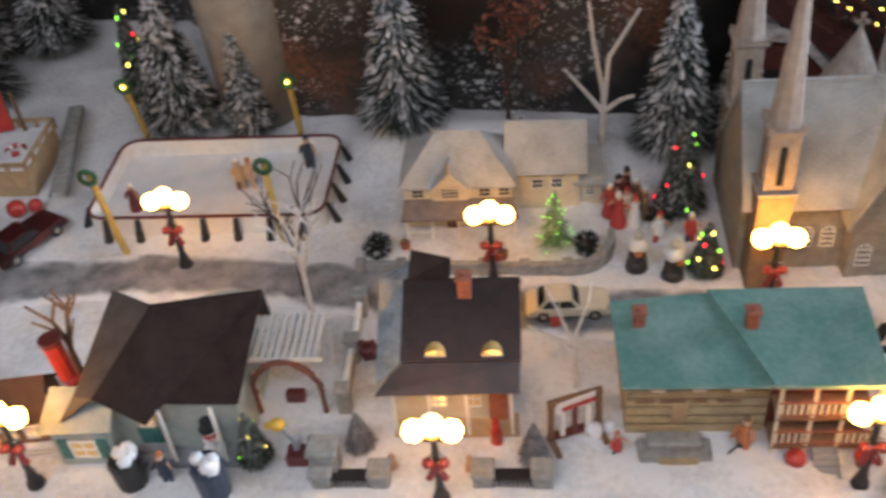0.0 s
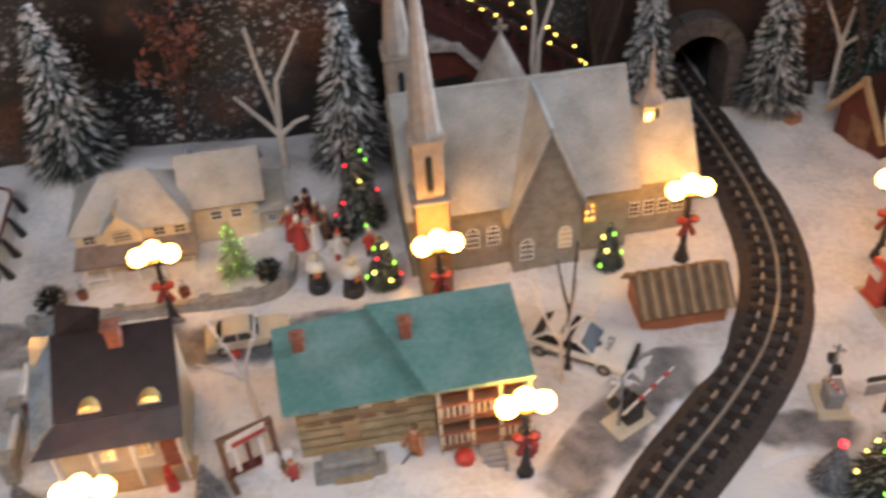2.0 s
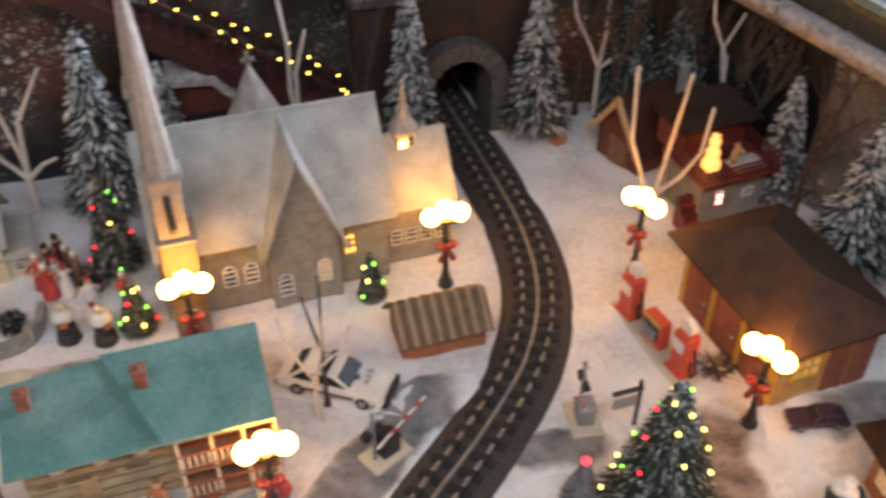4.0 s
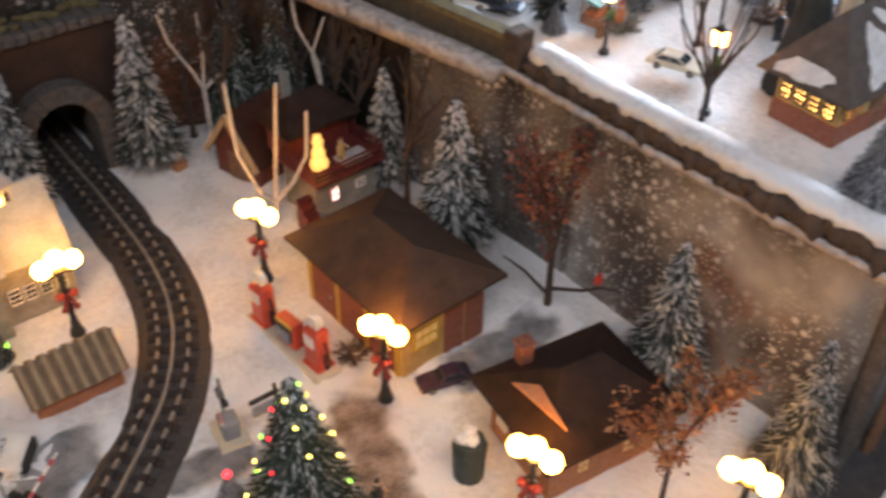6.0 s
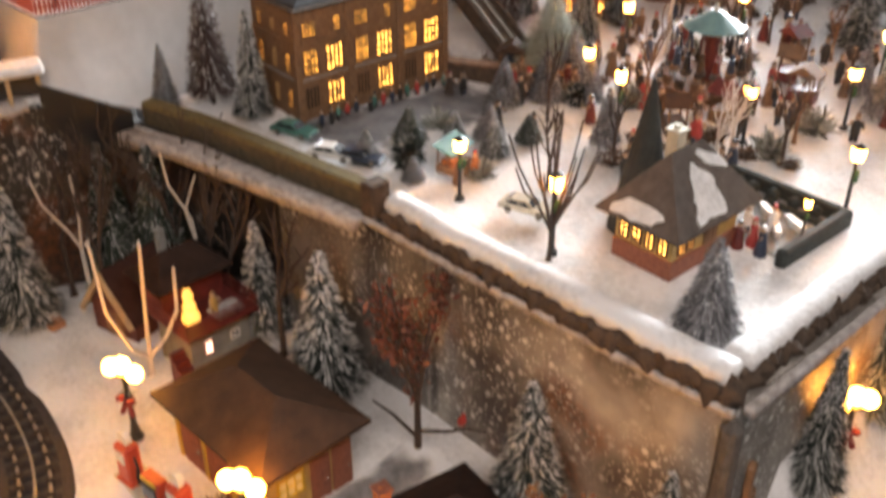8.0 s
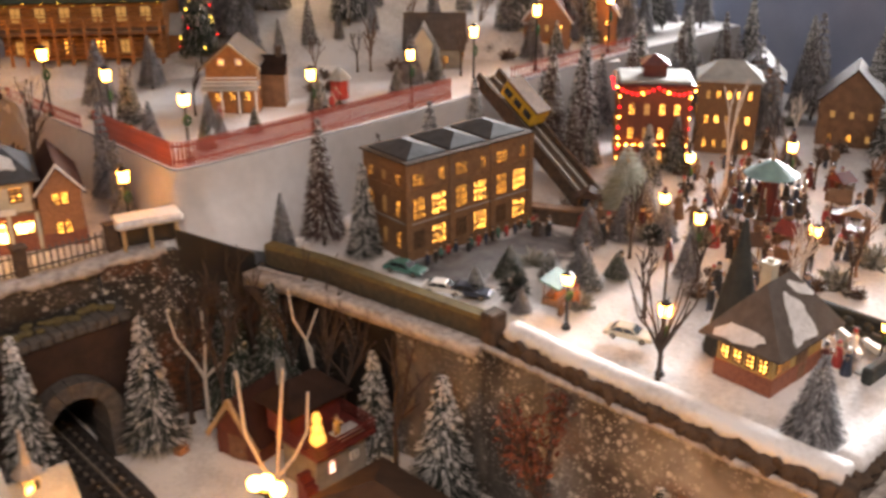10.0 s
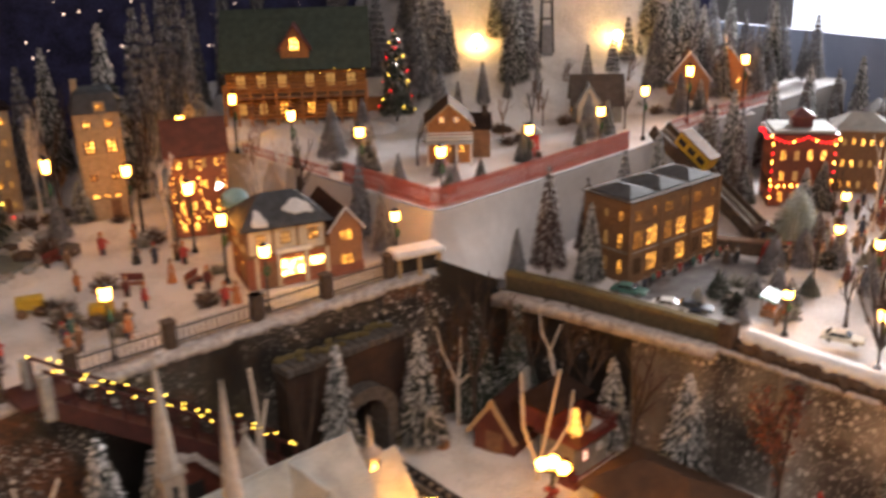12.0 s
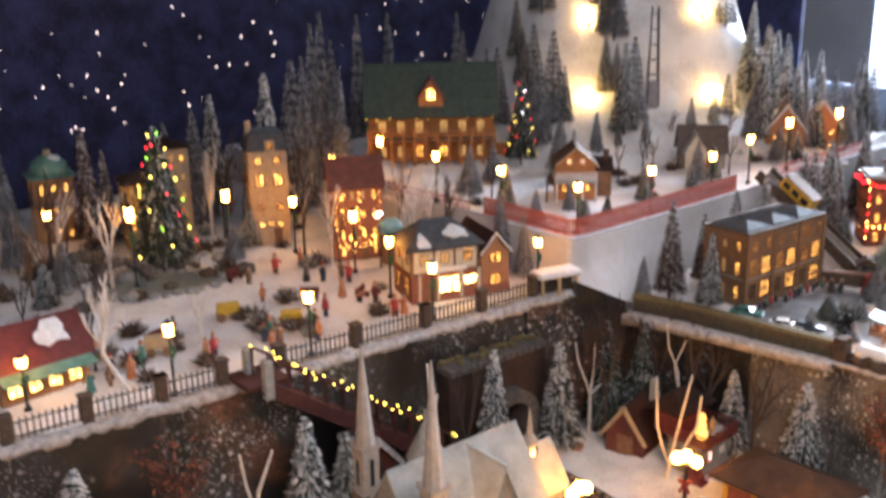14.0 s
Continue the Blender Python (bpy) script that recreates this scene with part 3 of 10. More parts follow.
def walls(house, w, d, h, mat, rh=0.0, along="x", name="wall", label=""):
    """The body, with its gables where rh is given."""
    bm = B()
    if rh and along == "x":
        prism(bm, [(-d / 2, 0), (d / 2, 0), (d / 2, h), (0, h + rh), (-d / 2, h)], -w / 2, w / 2, Matrix.Rotation(radians(90), 4, "Z"))
    elif rh:
        prism(bm, [(-w / 2, 0), (w / 2, 0), (w / 2, h), (0, h + rh), (-w / 2, h)], -d / 2, d / 2)
    else:
        box(bm, 0, 0, 0, w, d, h, bevel=0.0008)
    return part(name, bm, mat, house, label)


def gable_roof(house, w, d, h, rh, mat, along="x", over=0.006, thick=0.003, lap=0):
    """Two pitched sheets, each with thin overlapping courses when lap is given."""
    t = 0.0008
    for s in (-1, 1):
        bm = B()
        half, run = ((d / 2), (w / 2)) if along == "x" else ((w / 2), (d / 2))
        k = rh / half
        n = lap or 1
        for i in range(n):
            a0, a1 = (half + over) * i / n, (half + over) * (i + 1) / n + (0.001 if lap else 0)
            z0, z1 = h + rh - a0 * k + thick, h + rh - a1 * k + thick + (t if lap else 0)
            e = run + over
            q = [(-e, s * a0, z0), (e, s * a0, z0), (e, s * a1, z1), (-e, s * a1, z1)]
            if along == "y":
                q = [(y, x, z) for x, y, z in q]
            slab(bm, q, thick)
        part("roof", bm, mat, house)


def hip_roof(house, w, d, h, rh, mat, ridge=0.3, over=0.006, thick=0.003, name="roof", label="", ox=0.0, oy=0.0):
    """A hipped roof; ridge is the ridge's share of the longer side."""
    e, g = w / 2 + over, d / 2 + over
    rx, ry = (w * ridge / 2, 0) if w >= d else (0, d * ridge / 2)
    bm = B()
    low = [bm.verts.new((ox + x, oy + y, h - thick)) for x, y in ((-e, -g), (e, -g), (e, g), (-e, g))]
    eave = [bm.verts.new((ox + x, oy + y, h)) for x, y in ((-e, -g), (e, -g), (e, g), (-e, g))]
    a, b = bm.verts.new((ox - rx, oy - ry, h + rh)), bm.verts.new((ox + rx, oy + ry, h + rh))
    bm.faces.new(low[::-1])
    for i in range(4):
        bm.faces.new((low[i], low[(i + 1) % 4], eave[(i + 1) % 4], eave[i]))
    if w >= d:
        fs = [(0, 1, b, a), (1, 2, b), (2, 3, a, b), (3, 0, a)]
    else:
        fs = [(0, 1, a), (1, 2, b, a), (2, 3, b), (3, 0, a, b)]
    for f in fs:
        bm.faces.new([eave[v] if isinstance(v, int) else v for v in f])
    return part(name, bm, mat, house, label)


def chimney(house, x, y, z, s=0.010, h=0.022, mat=None, cap=True):
    bm = box(B(), x, y, z, s, s, h, bevel=0.0006)
    c = part("chimney", bm, mat or brick, house)
    if cap:
        bm = box(B(), x, y, z + h, s * 1.3, s * 1.3, 0.0025, bevel=0.0005)
        cone(bm, (x, y, z + h + 0.002), (x, y, z + h + 0.006), s * 0.3, s * 0.26)
        part("chimney_cap", bm, mat or brick, c)
    return c


def door(house, x, y, z, w, h, mat, rz=0.0):
    bm = box(B(), 0, 0, 0, w, 0.002, h)
    for sx in (-1, 1):
        for zz in (0.1, 0.55):
            box(bm, sx * w * 0.22, -0.001, h * zz, w * 0.3, 0.0012, h * 0.35)
    box(bm, 0, 0.0004, 0, w * 1.25, 0.0016, h * 1.07)
    dd = part("door", bm, mat, house, loc=(x, y, z), rz=rz)
    part("door_handle", ball(B(), w * 0.35, -0.002, h * 0.48, w * 0.06), steel, dd)
    return dd


def snow_patch(house, pts, thick=0.0025):
    P = [Vector(p) for p in pts]
    k, out = len(P), []
    for i in range(k):
        a, b, c, d = P[i - 1], P[i], P[(i + 1) % k], P[(i + 2) % k]
        for j in range(5):
            t = j / 5
            out.append(0.5 * (2 * b + (c - a) * t + (2 * a - 5 * b + 4 * c - d) * t * t + (3 * b - a - 3 * c + d) * t ** 3))
    mid = sum(out, Vector()) / len(out)
    out = [mid + (p - mid) * (1 + 0.45 * noise.noise(p * 70)) for p in out]
    part("snow_patch", slab(B(), out, thick), snow, house)


def street_lamp(x, y, rz, z=0.0, h=0.104):
    """A black post with three lit globes and a red bow."""
    if "street_lamp" not in CACHE:
        o = thing("street_lamp", x, y, z, rz, "black street lamp with three glowing globes and red bow", "street lamp", "three-globe street lamps")
        bm = B()
        for r0, r1, z0, z1 in ((0.0085, 0.0075, 0, 0.006), (0.006, 0.0045, 0.006, 0.018), (0.0036, 0.0028, 0.018, 0.083)):
            cone(bm, (0, 0, z0), (0, 0, z1), r0, r1, 12)
        part("post", bm, black_iron, o)
        bm = cone(B(), (-0.015, 0, 0.084), (0.015, 0, 0.084), 0.0022, 0.0022)
        for sx in (-0.015, 0, 0.015):
            cone(bm, (sx, 0, 0.082), (sx, 0, 0.090), 0.003, 0.0065)
        part("arm", bm, black_iron, o)
        for gx, gz in ((-0.0155, 0.095), (0, 0.102), (0.0155, 0.095)):
            part("globe", ball(B(), gx, 0, gz, 0.0098, 1, 2), globe_glow, o, "glowing white glass globe", True)
        bm = B()
        for s in (-1, 1):
            ball(bm, s * 0.0068, -0.0045, 0.058, 0.0060, 0.75, 1)
            cone(bm, (0, -0.004, 0.057), (s * 0.007, -0.005, 0.038), 0.0020, 0.0036, 5)
        sprig = B()
        rnd = random.Random(4)
        for k in range(26):
            a, h = rnd.uniform(0, math.tau), rnd.uniform(0.046, 0.070)
            cone(sprig, (0, 0, h), (0.0085 * math.cos(a), 0.0085 * math.sin(a), h + rnd.uniform(-0.005, 0.003)), 0.0012, 0.0003, 4)
        tagged(part("sprig", sprig, needles_dark, o), "dark fir sprigs round the post", kind="stuff")
        part("bow", bm, material("ribbon_red", (0.30, 0.035, 0.03), (0.18, 0.022, 0.02), 0.6, 150, 600, 0.3), o, "red ribbon bow")
        CACHE["street_lamp"] = o
        return o
    return place(CACHE["street_lamp"], x, y, z, rz)


def lantern(x, y, z_head, ground, s=1.0):
    """A thin post with a square lit lantern and a wreath."""
    h = z_head - ground
    if "lantern" not in CACHE:
        o = thing("lantern_post", x, y, ground, 0, "slim dark lantern post with square amber lamp", "lamp post", "lantern posts")
        bm = cone(B(), (0, 0, 0), (0, 0, 0.006), 0.006, 0.005, 8)
        cone(bm, (0, 0, 0.006), (0, 0, 0.072), 0.0024, 0.0018, 8)
        part("post", bm, black_iron, o)
        bm = B()
        cone(bm, (0, 0, 0.0735), (0, 0, 0.0870), 0.0066, 0.0080, 6)
        part("lamp_glass", bm, lantern_glow, o, "glowing amber glass")
        bm = cone(B(), (0, 0, 0.0870), (0, 0, 0.0925), 0.0082, 0.001, 6)
        part("cap", bm, black_iron, o)
        bm = B()
        for i in range(10):
            a = i * math.tau / 10
            ball(bm, 0.0052 * math.cos(a), -0.003, 0.054 + 0.0052 * math.sin(a), 0.0026)
        tagged(part("wreath", bm, green_wreath, o), "small dark wreath", kind="stuff")
        CACHE["lantern"] = o
        o.matrix_basis = pose(x, y, ground, 0, 0, 20) @ Matrix.Diagonal((1, 1, h / 0.080, 1))
        o.scale = (1, 1, 1)
        return o
    return place(CACHE["lantern"], x, y, ground, random.uniform(0, 90), s, h / 0.080)


def crown_mesh(name, seed, mat, n=1100, r=0.30, tiers=13, droop=0.05, ragged=0.25, fine=False):
    """A bottle-brush crown, one unit high, of many thin needle sprays."""
    rnd = random.Random(seed)
    vs, fs = [], []
    for k in range(n):
        f = rnd.random() ** 1.35
        tier = (int(f * tiers) + 0.5) / tiers
        z = 0.10 + 0.88 * (0.6 * tier + 0.4 * f)
        out = r * (1 - z) ** 0.85 * (1 + rnd.uniform(-ragged, ragged)) + 0.015
        a = rnd.uniform(0, math.tau)
        ca, sa = math.cos(a), math.sin(a)
        r0 = out * (rnd.uniform(0.35, 0.85) if fine else rnd.uniform(0.05, 0.55))
        z0 = z + 0.02
        z1 = z - droop * (1 - z) + rnd.uniform(-0.03, 0.035)
        w = rnd.uniform(0.0035, 0.0085) * (1.25 - 0.6 * z) * (0.85 if fine else 1)
        i = len(vs)
        vs += [(ca * r0 - sa * w, sa * r0 + ca * w, z0), (ca * r0 + sa * w, sa * r0 - ca * w, z0), (ca * r0, sa * r0, z0 - w * 1.6), (ca * out, sa * out, z1)]
        fs += [(i, i + 1, i + 3), (i + 1, i + 2, i + 3), (i + 2, i, i + 3)]
    me = bpy.data.meshes.new(name)
    me.from_pydata(vs, [], fs)
    me.materials.append(mat)
    return me


def tree_kind(key, seed, mat, label, flock=70, n=1100, r=0.30, group="snowy fir trees", lump=0.015, fine=False):
    o = thing("fir_tree", 0, 0, -5, 0, label, "tree", group)
    bm = cone(B(), (0, 0, 0), (0, 0, 0.95), 0.022, 0.004, 7)
    part("trunk", bm, bark_dark, o)
    part("crown", crown_mesh("crown", seed, mat, n, r, fine=fine), None, o)
    rnd = random.Random(seed + 50)
    unit = ball(B(), 0, 0, 0, 1.0)
    uv, uf = [v.co.copy() for v in unit.verts], [[v.index for v in f.verts] for f in unit.faces]
    vs, fs = [], []
    for k in range(flock):
        z = 0.12 + 0.86 * rnd.random() ** 1.2
        a, q = rnd.uniform(0, math.tau), r * (1 - z) ** 0.8 * rnd.uniform(0.55, 1.0) + 0.006
        m = Matrix.Translation((q * math.cos(a), q * math.sin(a), z)) @ Matrix.Rotation(a, 4, "Z") @ Matrix.Rotation(rnd.uniform(0.1, 0.7), 4, "Y")
        s = rnd.uniform(0.004, lump)
        i = len(vs)
        vs += [tuple(m @ Vector((v.x * s * 2.3, v.y * s * 0.8, v.z * s * 0.5)) + Vector([rnd.gauss(0, s * 0.16) for _ in range(3)])) for v in uv]
        fs += [[i + j for j in f] for f in uf]
    if flock:
        me = bpy.data.meshes.new("snow_flock")
        me.from_pydata(vs, [], fs)
        me.materials.append(snow)
        me.shade_smooth()
        tagged(part("snow_flock", me, None, o), "white flocked snow", kind="stuff")
    CACHE[key] = [o, False]


tree_kind("fir_a", 1, needles, "snow-flocked dark green bottle-brush fir tree", 620, 4600, 0.27, lump=0.0150)
tree_kind("fir_b", 2, needles, "snow-flocked green fir tree with ragged branches", 430, 4600, 0.33, lump=0.0120)
tree_kind("fir_dark", 3, needles_dark, "dark green fir tree with sparse snow tips", 520, 5600, 0.31, lump=0.0075, fine=True)
tree_kind("fir_grey", 4, needles_grey, "frosted grey bottle-brush fir tree", 130, 3600, 0.29, lump=0.010, fine=True)
tree_kind("fir_brown", 6, needles_brown, "brownish fir tree dusted with snow", 160, 3200, 0.27, lump=0.014)
tree_kind("fir_small", 5, needles_green, "small pale green tinsel tree", 0, 700, 0.30)


def fir(kind, x, y, z, h, wide=1.0, rz=None):
    src, used = CACHE[kind]
    m = pose(x, y, z, 0, 0, random.uniform(0, 360) if rz is None else rz) @ Matrix.Diagonal((h * wide, h * wide, h, 1))
    if not used:
        src.matrix_basis = m
        CACHE[kind] = [src, True]
        return src
    c = new(src.name.split(".")[0])
    c.empty_display_size, c.matrix_basis = 0.01, m
    tagged(c, src["label"], src["category"], src["group"])
    for ch in src.children:
        if not ch.name.startswith("bulb"):
            p = part(ch.name.split(".")[0], ch.data, None, c)
            tagged(p, **{"label": ch["label"], "kind": "stuff"} if "label" in ch else {})
    return c


def bulbs(tree, h, r, n, mats, seed, size=0.003):
    """Small lit bulbs on a tree's outer sprays, in the tree's unit space."""
    rnd = random.Random(seed)
    for k in range(n):
        z = 0.10 + 0.86 * (k + rnd.random()) / n
        a = k * 2.4 + rnd.uniform(-0.4, 0.4)
        q = r * (1 - z) ** 0.85 + 0.02
        m = mats[k % len(mats)] if rnd.random() < 0.8 else rnd.choice(mats)
        key = ("bulb", m.name, size / h)
        if key not in CACHE:
            CACHE[key] = to_mesh("bulb", ball(B(), 0, 0, 0, size / h, 1.3, 1), m, True)
        part("bulb", CACHE[key], None, tree, loc=(q * math.cos(a), q * math.sin(a), z))


def limbs(bm, p, d, length, r, depth, rnd, spread=0.6, kink=0.15):
    """A branching limb of tapered pieces."""
    steps = 3
    for i in range(steps):
        q = p + d * (length / steps)
        cone(bm, p, q, r * (1 - 0.25 * i / steps), r * (1 - 0.25 * (i + 1) / steps), 6)
        p = q
        d = (d + Vector((rnd.uniform(-kink, kink), rnd.uniform(-kink, kink), rnd.uniform(-0.02, kink)))).normalized()
        if depth > 0 and i < steps - 1 and rnd.random() < 0.75:
            e = (d + Vector((rnd.uniform(-spread, spread), rnd.uniform(-spread, spread), rnd.uniform(0, 0.3))) * 1.3).normalized()
            limbs(bm, p, e, length * rnd.uniform(0.45, 0.65), r * 0.55, depth - 1, rnd, spread, kink)
    if depth > 0:
        for s in range(2):
            e = (d + Vector((rnd.uniform(-spread, spread), rnd.uniform(-spread, spread), rnd.uniform(0, 0.2)))).normalized()
            limbs(bm, p, e, length * rnd.uniform(0.5, 0.7), r * 0.6, depth - 1, rnd, spread, kink)


def bare_tree(x, y, z, h, mat, seed, label, r=0.0035, depth=3, spread=0.6, lean=(0, 0), leaves=None, nleaf=0, leaf=0.006):
    o = thing("bare_tree", x, y, z, 0, label, "tree", "bare trees")
    rnd = random.Random(seed)
    bm = B()
    cone(bm, (0, 0, -0.002), (0, 0, 0.006), r * 1.7, r, 8)
    part("trunk", cone(bm, (0, 0, 0.004), (lean[0] * 0.4, lean[1] * 0.4, h * 0.4), r, r * 0.8, 8), mat, o)
    p = Vector((lean[0] * 0.4, lean[1] * 0.4, h * 0.38))
    for s in range(3):
        a = rnd.uniform(0, math.tau) if s else 0
        dv = Vector((lean[0] + 0.5 * spread * math.cos(a + 2.1 * s), lean[1] + 0.5 * spread * math.sin(a + 2.1 * s), 1)).normalized()
        bm = B()
        limbs(bm, p - dv * 0.002, dv, h * (0.36 if s else 0.40), r * 0.7, depth - 1, rnd, spread)
        part("branch", bm, mat, o)
    if leaves:
        vs, fs = [], []
        tips = [v.co.copy() for c in o.children if c.name.startswith("branch") for v in c.data.vertices]
        for k in range(nleaf):
            q = rnd.choice(tips) + Vector([rnd.gauss(0, h * 0.028) for _ in range(3)])
            u, w = Vector([rnd.uniform(-1, 1) for _ in range(3)]).normalized(), Vector([rnd.uniform(-1, 1) for _ in range(3)]).normalized()
            i = len(vs)
            s = leaf * rnd.uniform(0.5, 1.1)
            vs += [q - u * s, q + w * s * 0.5, q + u * s, q - w * s * 0.5]
            fs.append((i, i + 1, i + 2, i + 3))
        me = bpy.data.meshes.new("crown")
        me.from_pydata([tuple(v) for v in vs], [], fs)
        me.materials.append(leaves)
        part("crown", me, None, o)
    return o


def forked_tree(x, y, z, prongs, r, mat, label, fork):
    """A stem that forks into a few bare prongs; each prong a list of points."""
    o = thing("bare_tree", x, y, z, 0, label, "tree", "bare trees")
    bm = cone(B(), (0, 0, -0.002), fork, r * 1.15, r, 8)
    cone(bm, (0, 0, -0.003), (0, 0, 0.004), r * 2.2, r * 1.2, 8)
    part("trunk", bm, mat, o)
    for pr in prongs:
        bm = B()
        k = len(pr)
        for i, (a, b) in enumerate(zip([fork] + pr, pr)):
            cone(bm, a, b, r * (0.85 - 0.35 * i / k), r * (0.85 - 0.35 * (i + 1) / k), 7)
        part("branch", bm, mat, o)
    return o


def figure(x, y, z, h, coat, seed=0, legs=None, hat=None, rz=0.0, arm=True, skirt=False, label="small painted village figurine", group="village figurines"):
    """A plain figurine: one mesh."""
    bm = B()
    rnd = random.Random(seed)

    def add(k, fn):
        n0 = len(bm.faces)
        fn()
        bm.faces.ensure_lookup_table()
        for f in bm.faces[n0:]:
            f.material_index = k

    if skirt:
        add(0, lambda: cone(bm, (0, 0, 0), (0, 0, h * 0.62), h * 0.21, h * 0.11, 10))
    else:
        for s in (-1, 1):
            add(1, lambda: cone(bm, (s * h * 0.07, 0, 0), (s * h * 0.06, 0, h * 0.42), h * 0.06, h * 0.075, 7))
        add(0, lambda: cone(bm, (0, 0, h * 0.34), (0, 0, h * 0.68), h * 0.16, h * 0.12, 9))
    add(0, lambda: ball(bm, 0, 0, h * 0.68, h * 0.13, 0.8))
    if arm:
        for s in (-1, 1):
            add(0, lambda: cone(bm, (s * h * 0.13, 0, h * 0.70), (s * h * rnd.uniform(0.17, 0.26), -h * rnd.uniform(0.02, 0.14), h * rnd.uniform(0.42, 0.6)), h * 0.055, h * 0.045, 6))
    add(2, lambda: ball(bm, 0, 0, h * 0.85, h * 0.095, 1.1, 2))
    add(3, lambda: ball(bm, 0, h * 0.012, h * 0.905, h * 0.092, 0.65, 1))
    add(3, lambda: cone(bm, (0, 0, h * 0.92), (0, 0, h * 1.0), h * 0.075, h * 0.06, 8))
    return single("figurine", bm, [coat, legs or navy, doll_tan, hat or coat], x, y, z, rz, label, "figurine", group)


def car(x, y, z, rz, length, body, label, classic=False, name="toy_car"):
    """A toy car: body, cabin with glass, bumpers, lights and wheels."""
    o = thing(name, x, y, z, rz, label, "toy car")
    L, W, H = length, length * 0.40, length * 0.28
    g = L * 0.06
    if classic:
        side = [(-L / 2, g), (L / 2, g), (L / 2, H * 0.45), (L * 0.42, H * 0.6), (L * 0.12, H * 0.66), (-L * 0.40, H * 0.66), (-L / 2, H * 0.48)]
        cab = [(-L * 0.36, H * 0.62), (L * 0.14, H * 0.62), (L * 0.04, H * 1.05), (-L * 0.26, H * 1.05)]
    else:
        side = [(-L / 2, g), (L / 2, g), (L / 2, H * 0.42), (L * 0.46, H * 0.52), (L * 0.16, H * 0.60), (-L * 0.38, H * 0.62), (-L / 2, H * 0.56)]
        cab = [(-L * 0.40, H * 0.58), (L * 0.20, H * 0.57), (L * 0.04, H * 0.98), (-L * 0.26, H * 0.98)]
    bm = prism(B(), side, -W / 2, W / 2)
    bmesh.ops.bevel(bm, geom=list(bm.edges), offset=L * 0.012, segments=2, affect="EDGES")
    part("body", bm, body, o)
    bm = prism(B(), cab, -W * 0.44, W * 0.44)
    for v in bm.verts:
        if v.co.z > H * 0.8:
            v.co.y *= 0.84
    bmesh.ops.bevel(bm, geom=list(bm.edges), offset=L * 0.008, segments=1, affect="EDGES")
    c = part("cabin", bm, body, o)
    (ax, az), (bx, bz), (cx, cz), (dx, dz) = cab

    def pane(p, nm="window_glass"):
        part(nm, slab(B(), p, 0.0006), glass_dark, c)

    e = 0.0009
    f0, f1 = 0.12, 0.86

    def lerp(a, b, f):
        return a + (b - a) * f

    for (px, pz), (qx, qz), sgn, nm in (((bx, bz), (cx, cz), 1, "windscreen"), ((ax, az), (dx, dz), -1, "rear_window")):
        x0, z0, x1, z1 = lerp(px, qx, f0), lerp(pz, qz, f0), lerp(px, qx, f1), lerp(pz, qz, f1)
        pane([(x0 + sgn * e, -W * 0.38, z0 + e), (x0 + sgn * e, W * 0.38, z0 + e), (x1 + sgn * e, W * 0.34, z1 + e), (x1 + sgn * e, -W * 0.34, z1 + e)], nm)
    for s in (-1, 1):
        for xa, xb, xc, xd in ((ax + L * 0.05, (ax + bx) / 2 - L * 0.01, (dx + cx) / 2 - L * 0.01, dx + L * 0.015), ((ax + bx) / 2 + L * 0.01, bx - L * 0.045, cx - L * 0.012, (dx + cx) / 2 + L * 0.01)):
            zb, zt = lerp(az, dz, 0.15), lerp(az, dz, 0.85)
            yb, yt = s * W * 0.44 * (1 - 0.16 * 0.15) + s * e, s * W * 0.44 * (1 - 0.16 * 0.85) + s * e
            q = [(xa, yb, zb), (xb, yb, zb), (xc, yt, zt), (xd, yt, zt)]
            bm = B()
            top = [bm.verts.new(v) for v in q]
            low = [bm.verts.new((v[0], v[1] - s * 0.0006, v[2])) for v in q]
            bm.faces.new(top)
            bm.faces.new(low[::-1])
            for i in range(4):
                bm.faces.new((top[i], low[i], low[(i + 1) % 4], top[(i + 1) % 4]))
            part("side_window", bm, glass_dark, c)
    for s in (-1, 1):
        part("bumper", box(B(), s * L * 0.5, 0, g, L * 0.025, W * 0.96, H * 0.14, bevel=0.0006), rubber if not classic else steel, o)
        part("headlight", ball(B(), L * 0.495, s * W * 0.36, H * 0.36, L * 0.022, 1, 1), white_paint, o)
        for ex in (-0.30, 0.31):
            r = L * 0.065 if not classic else L * 0.075
            t = part("wheel", cone(B(), (ex * L, s * W * 0.42, r), (ex * L, s * W * 0.52, r), r, r, 14), rubber, o)
            part("rim", cone(B(), (ex * L, s * W * 0.515, r), (ex * L, s * W * 0.53, r), r * 0.55, r * 0.5, 10), steel, t)
    return o


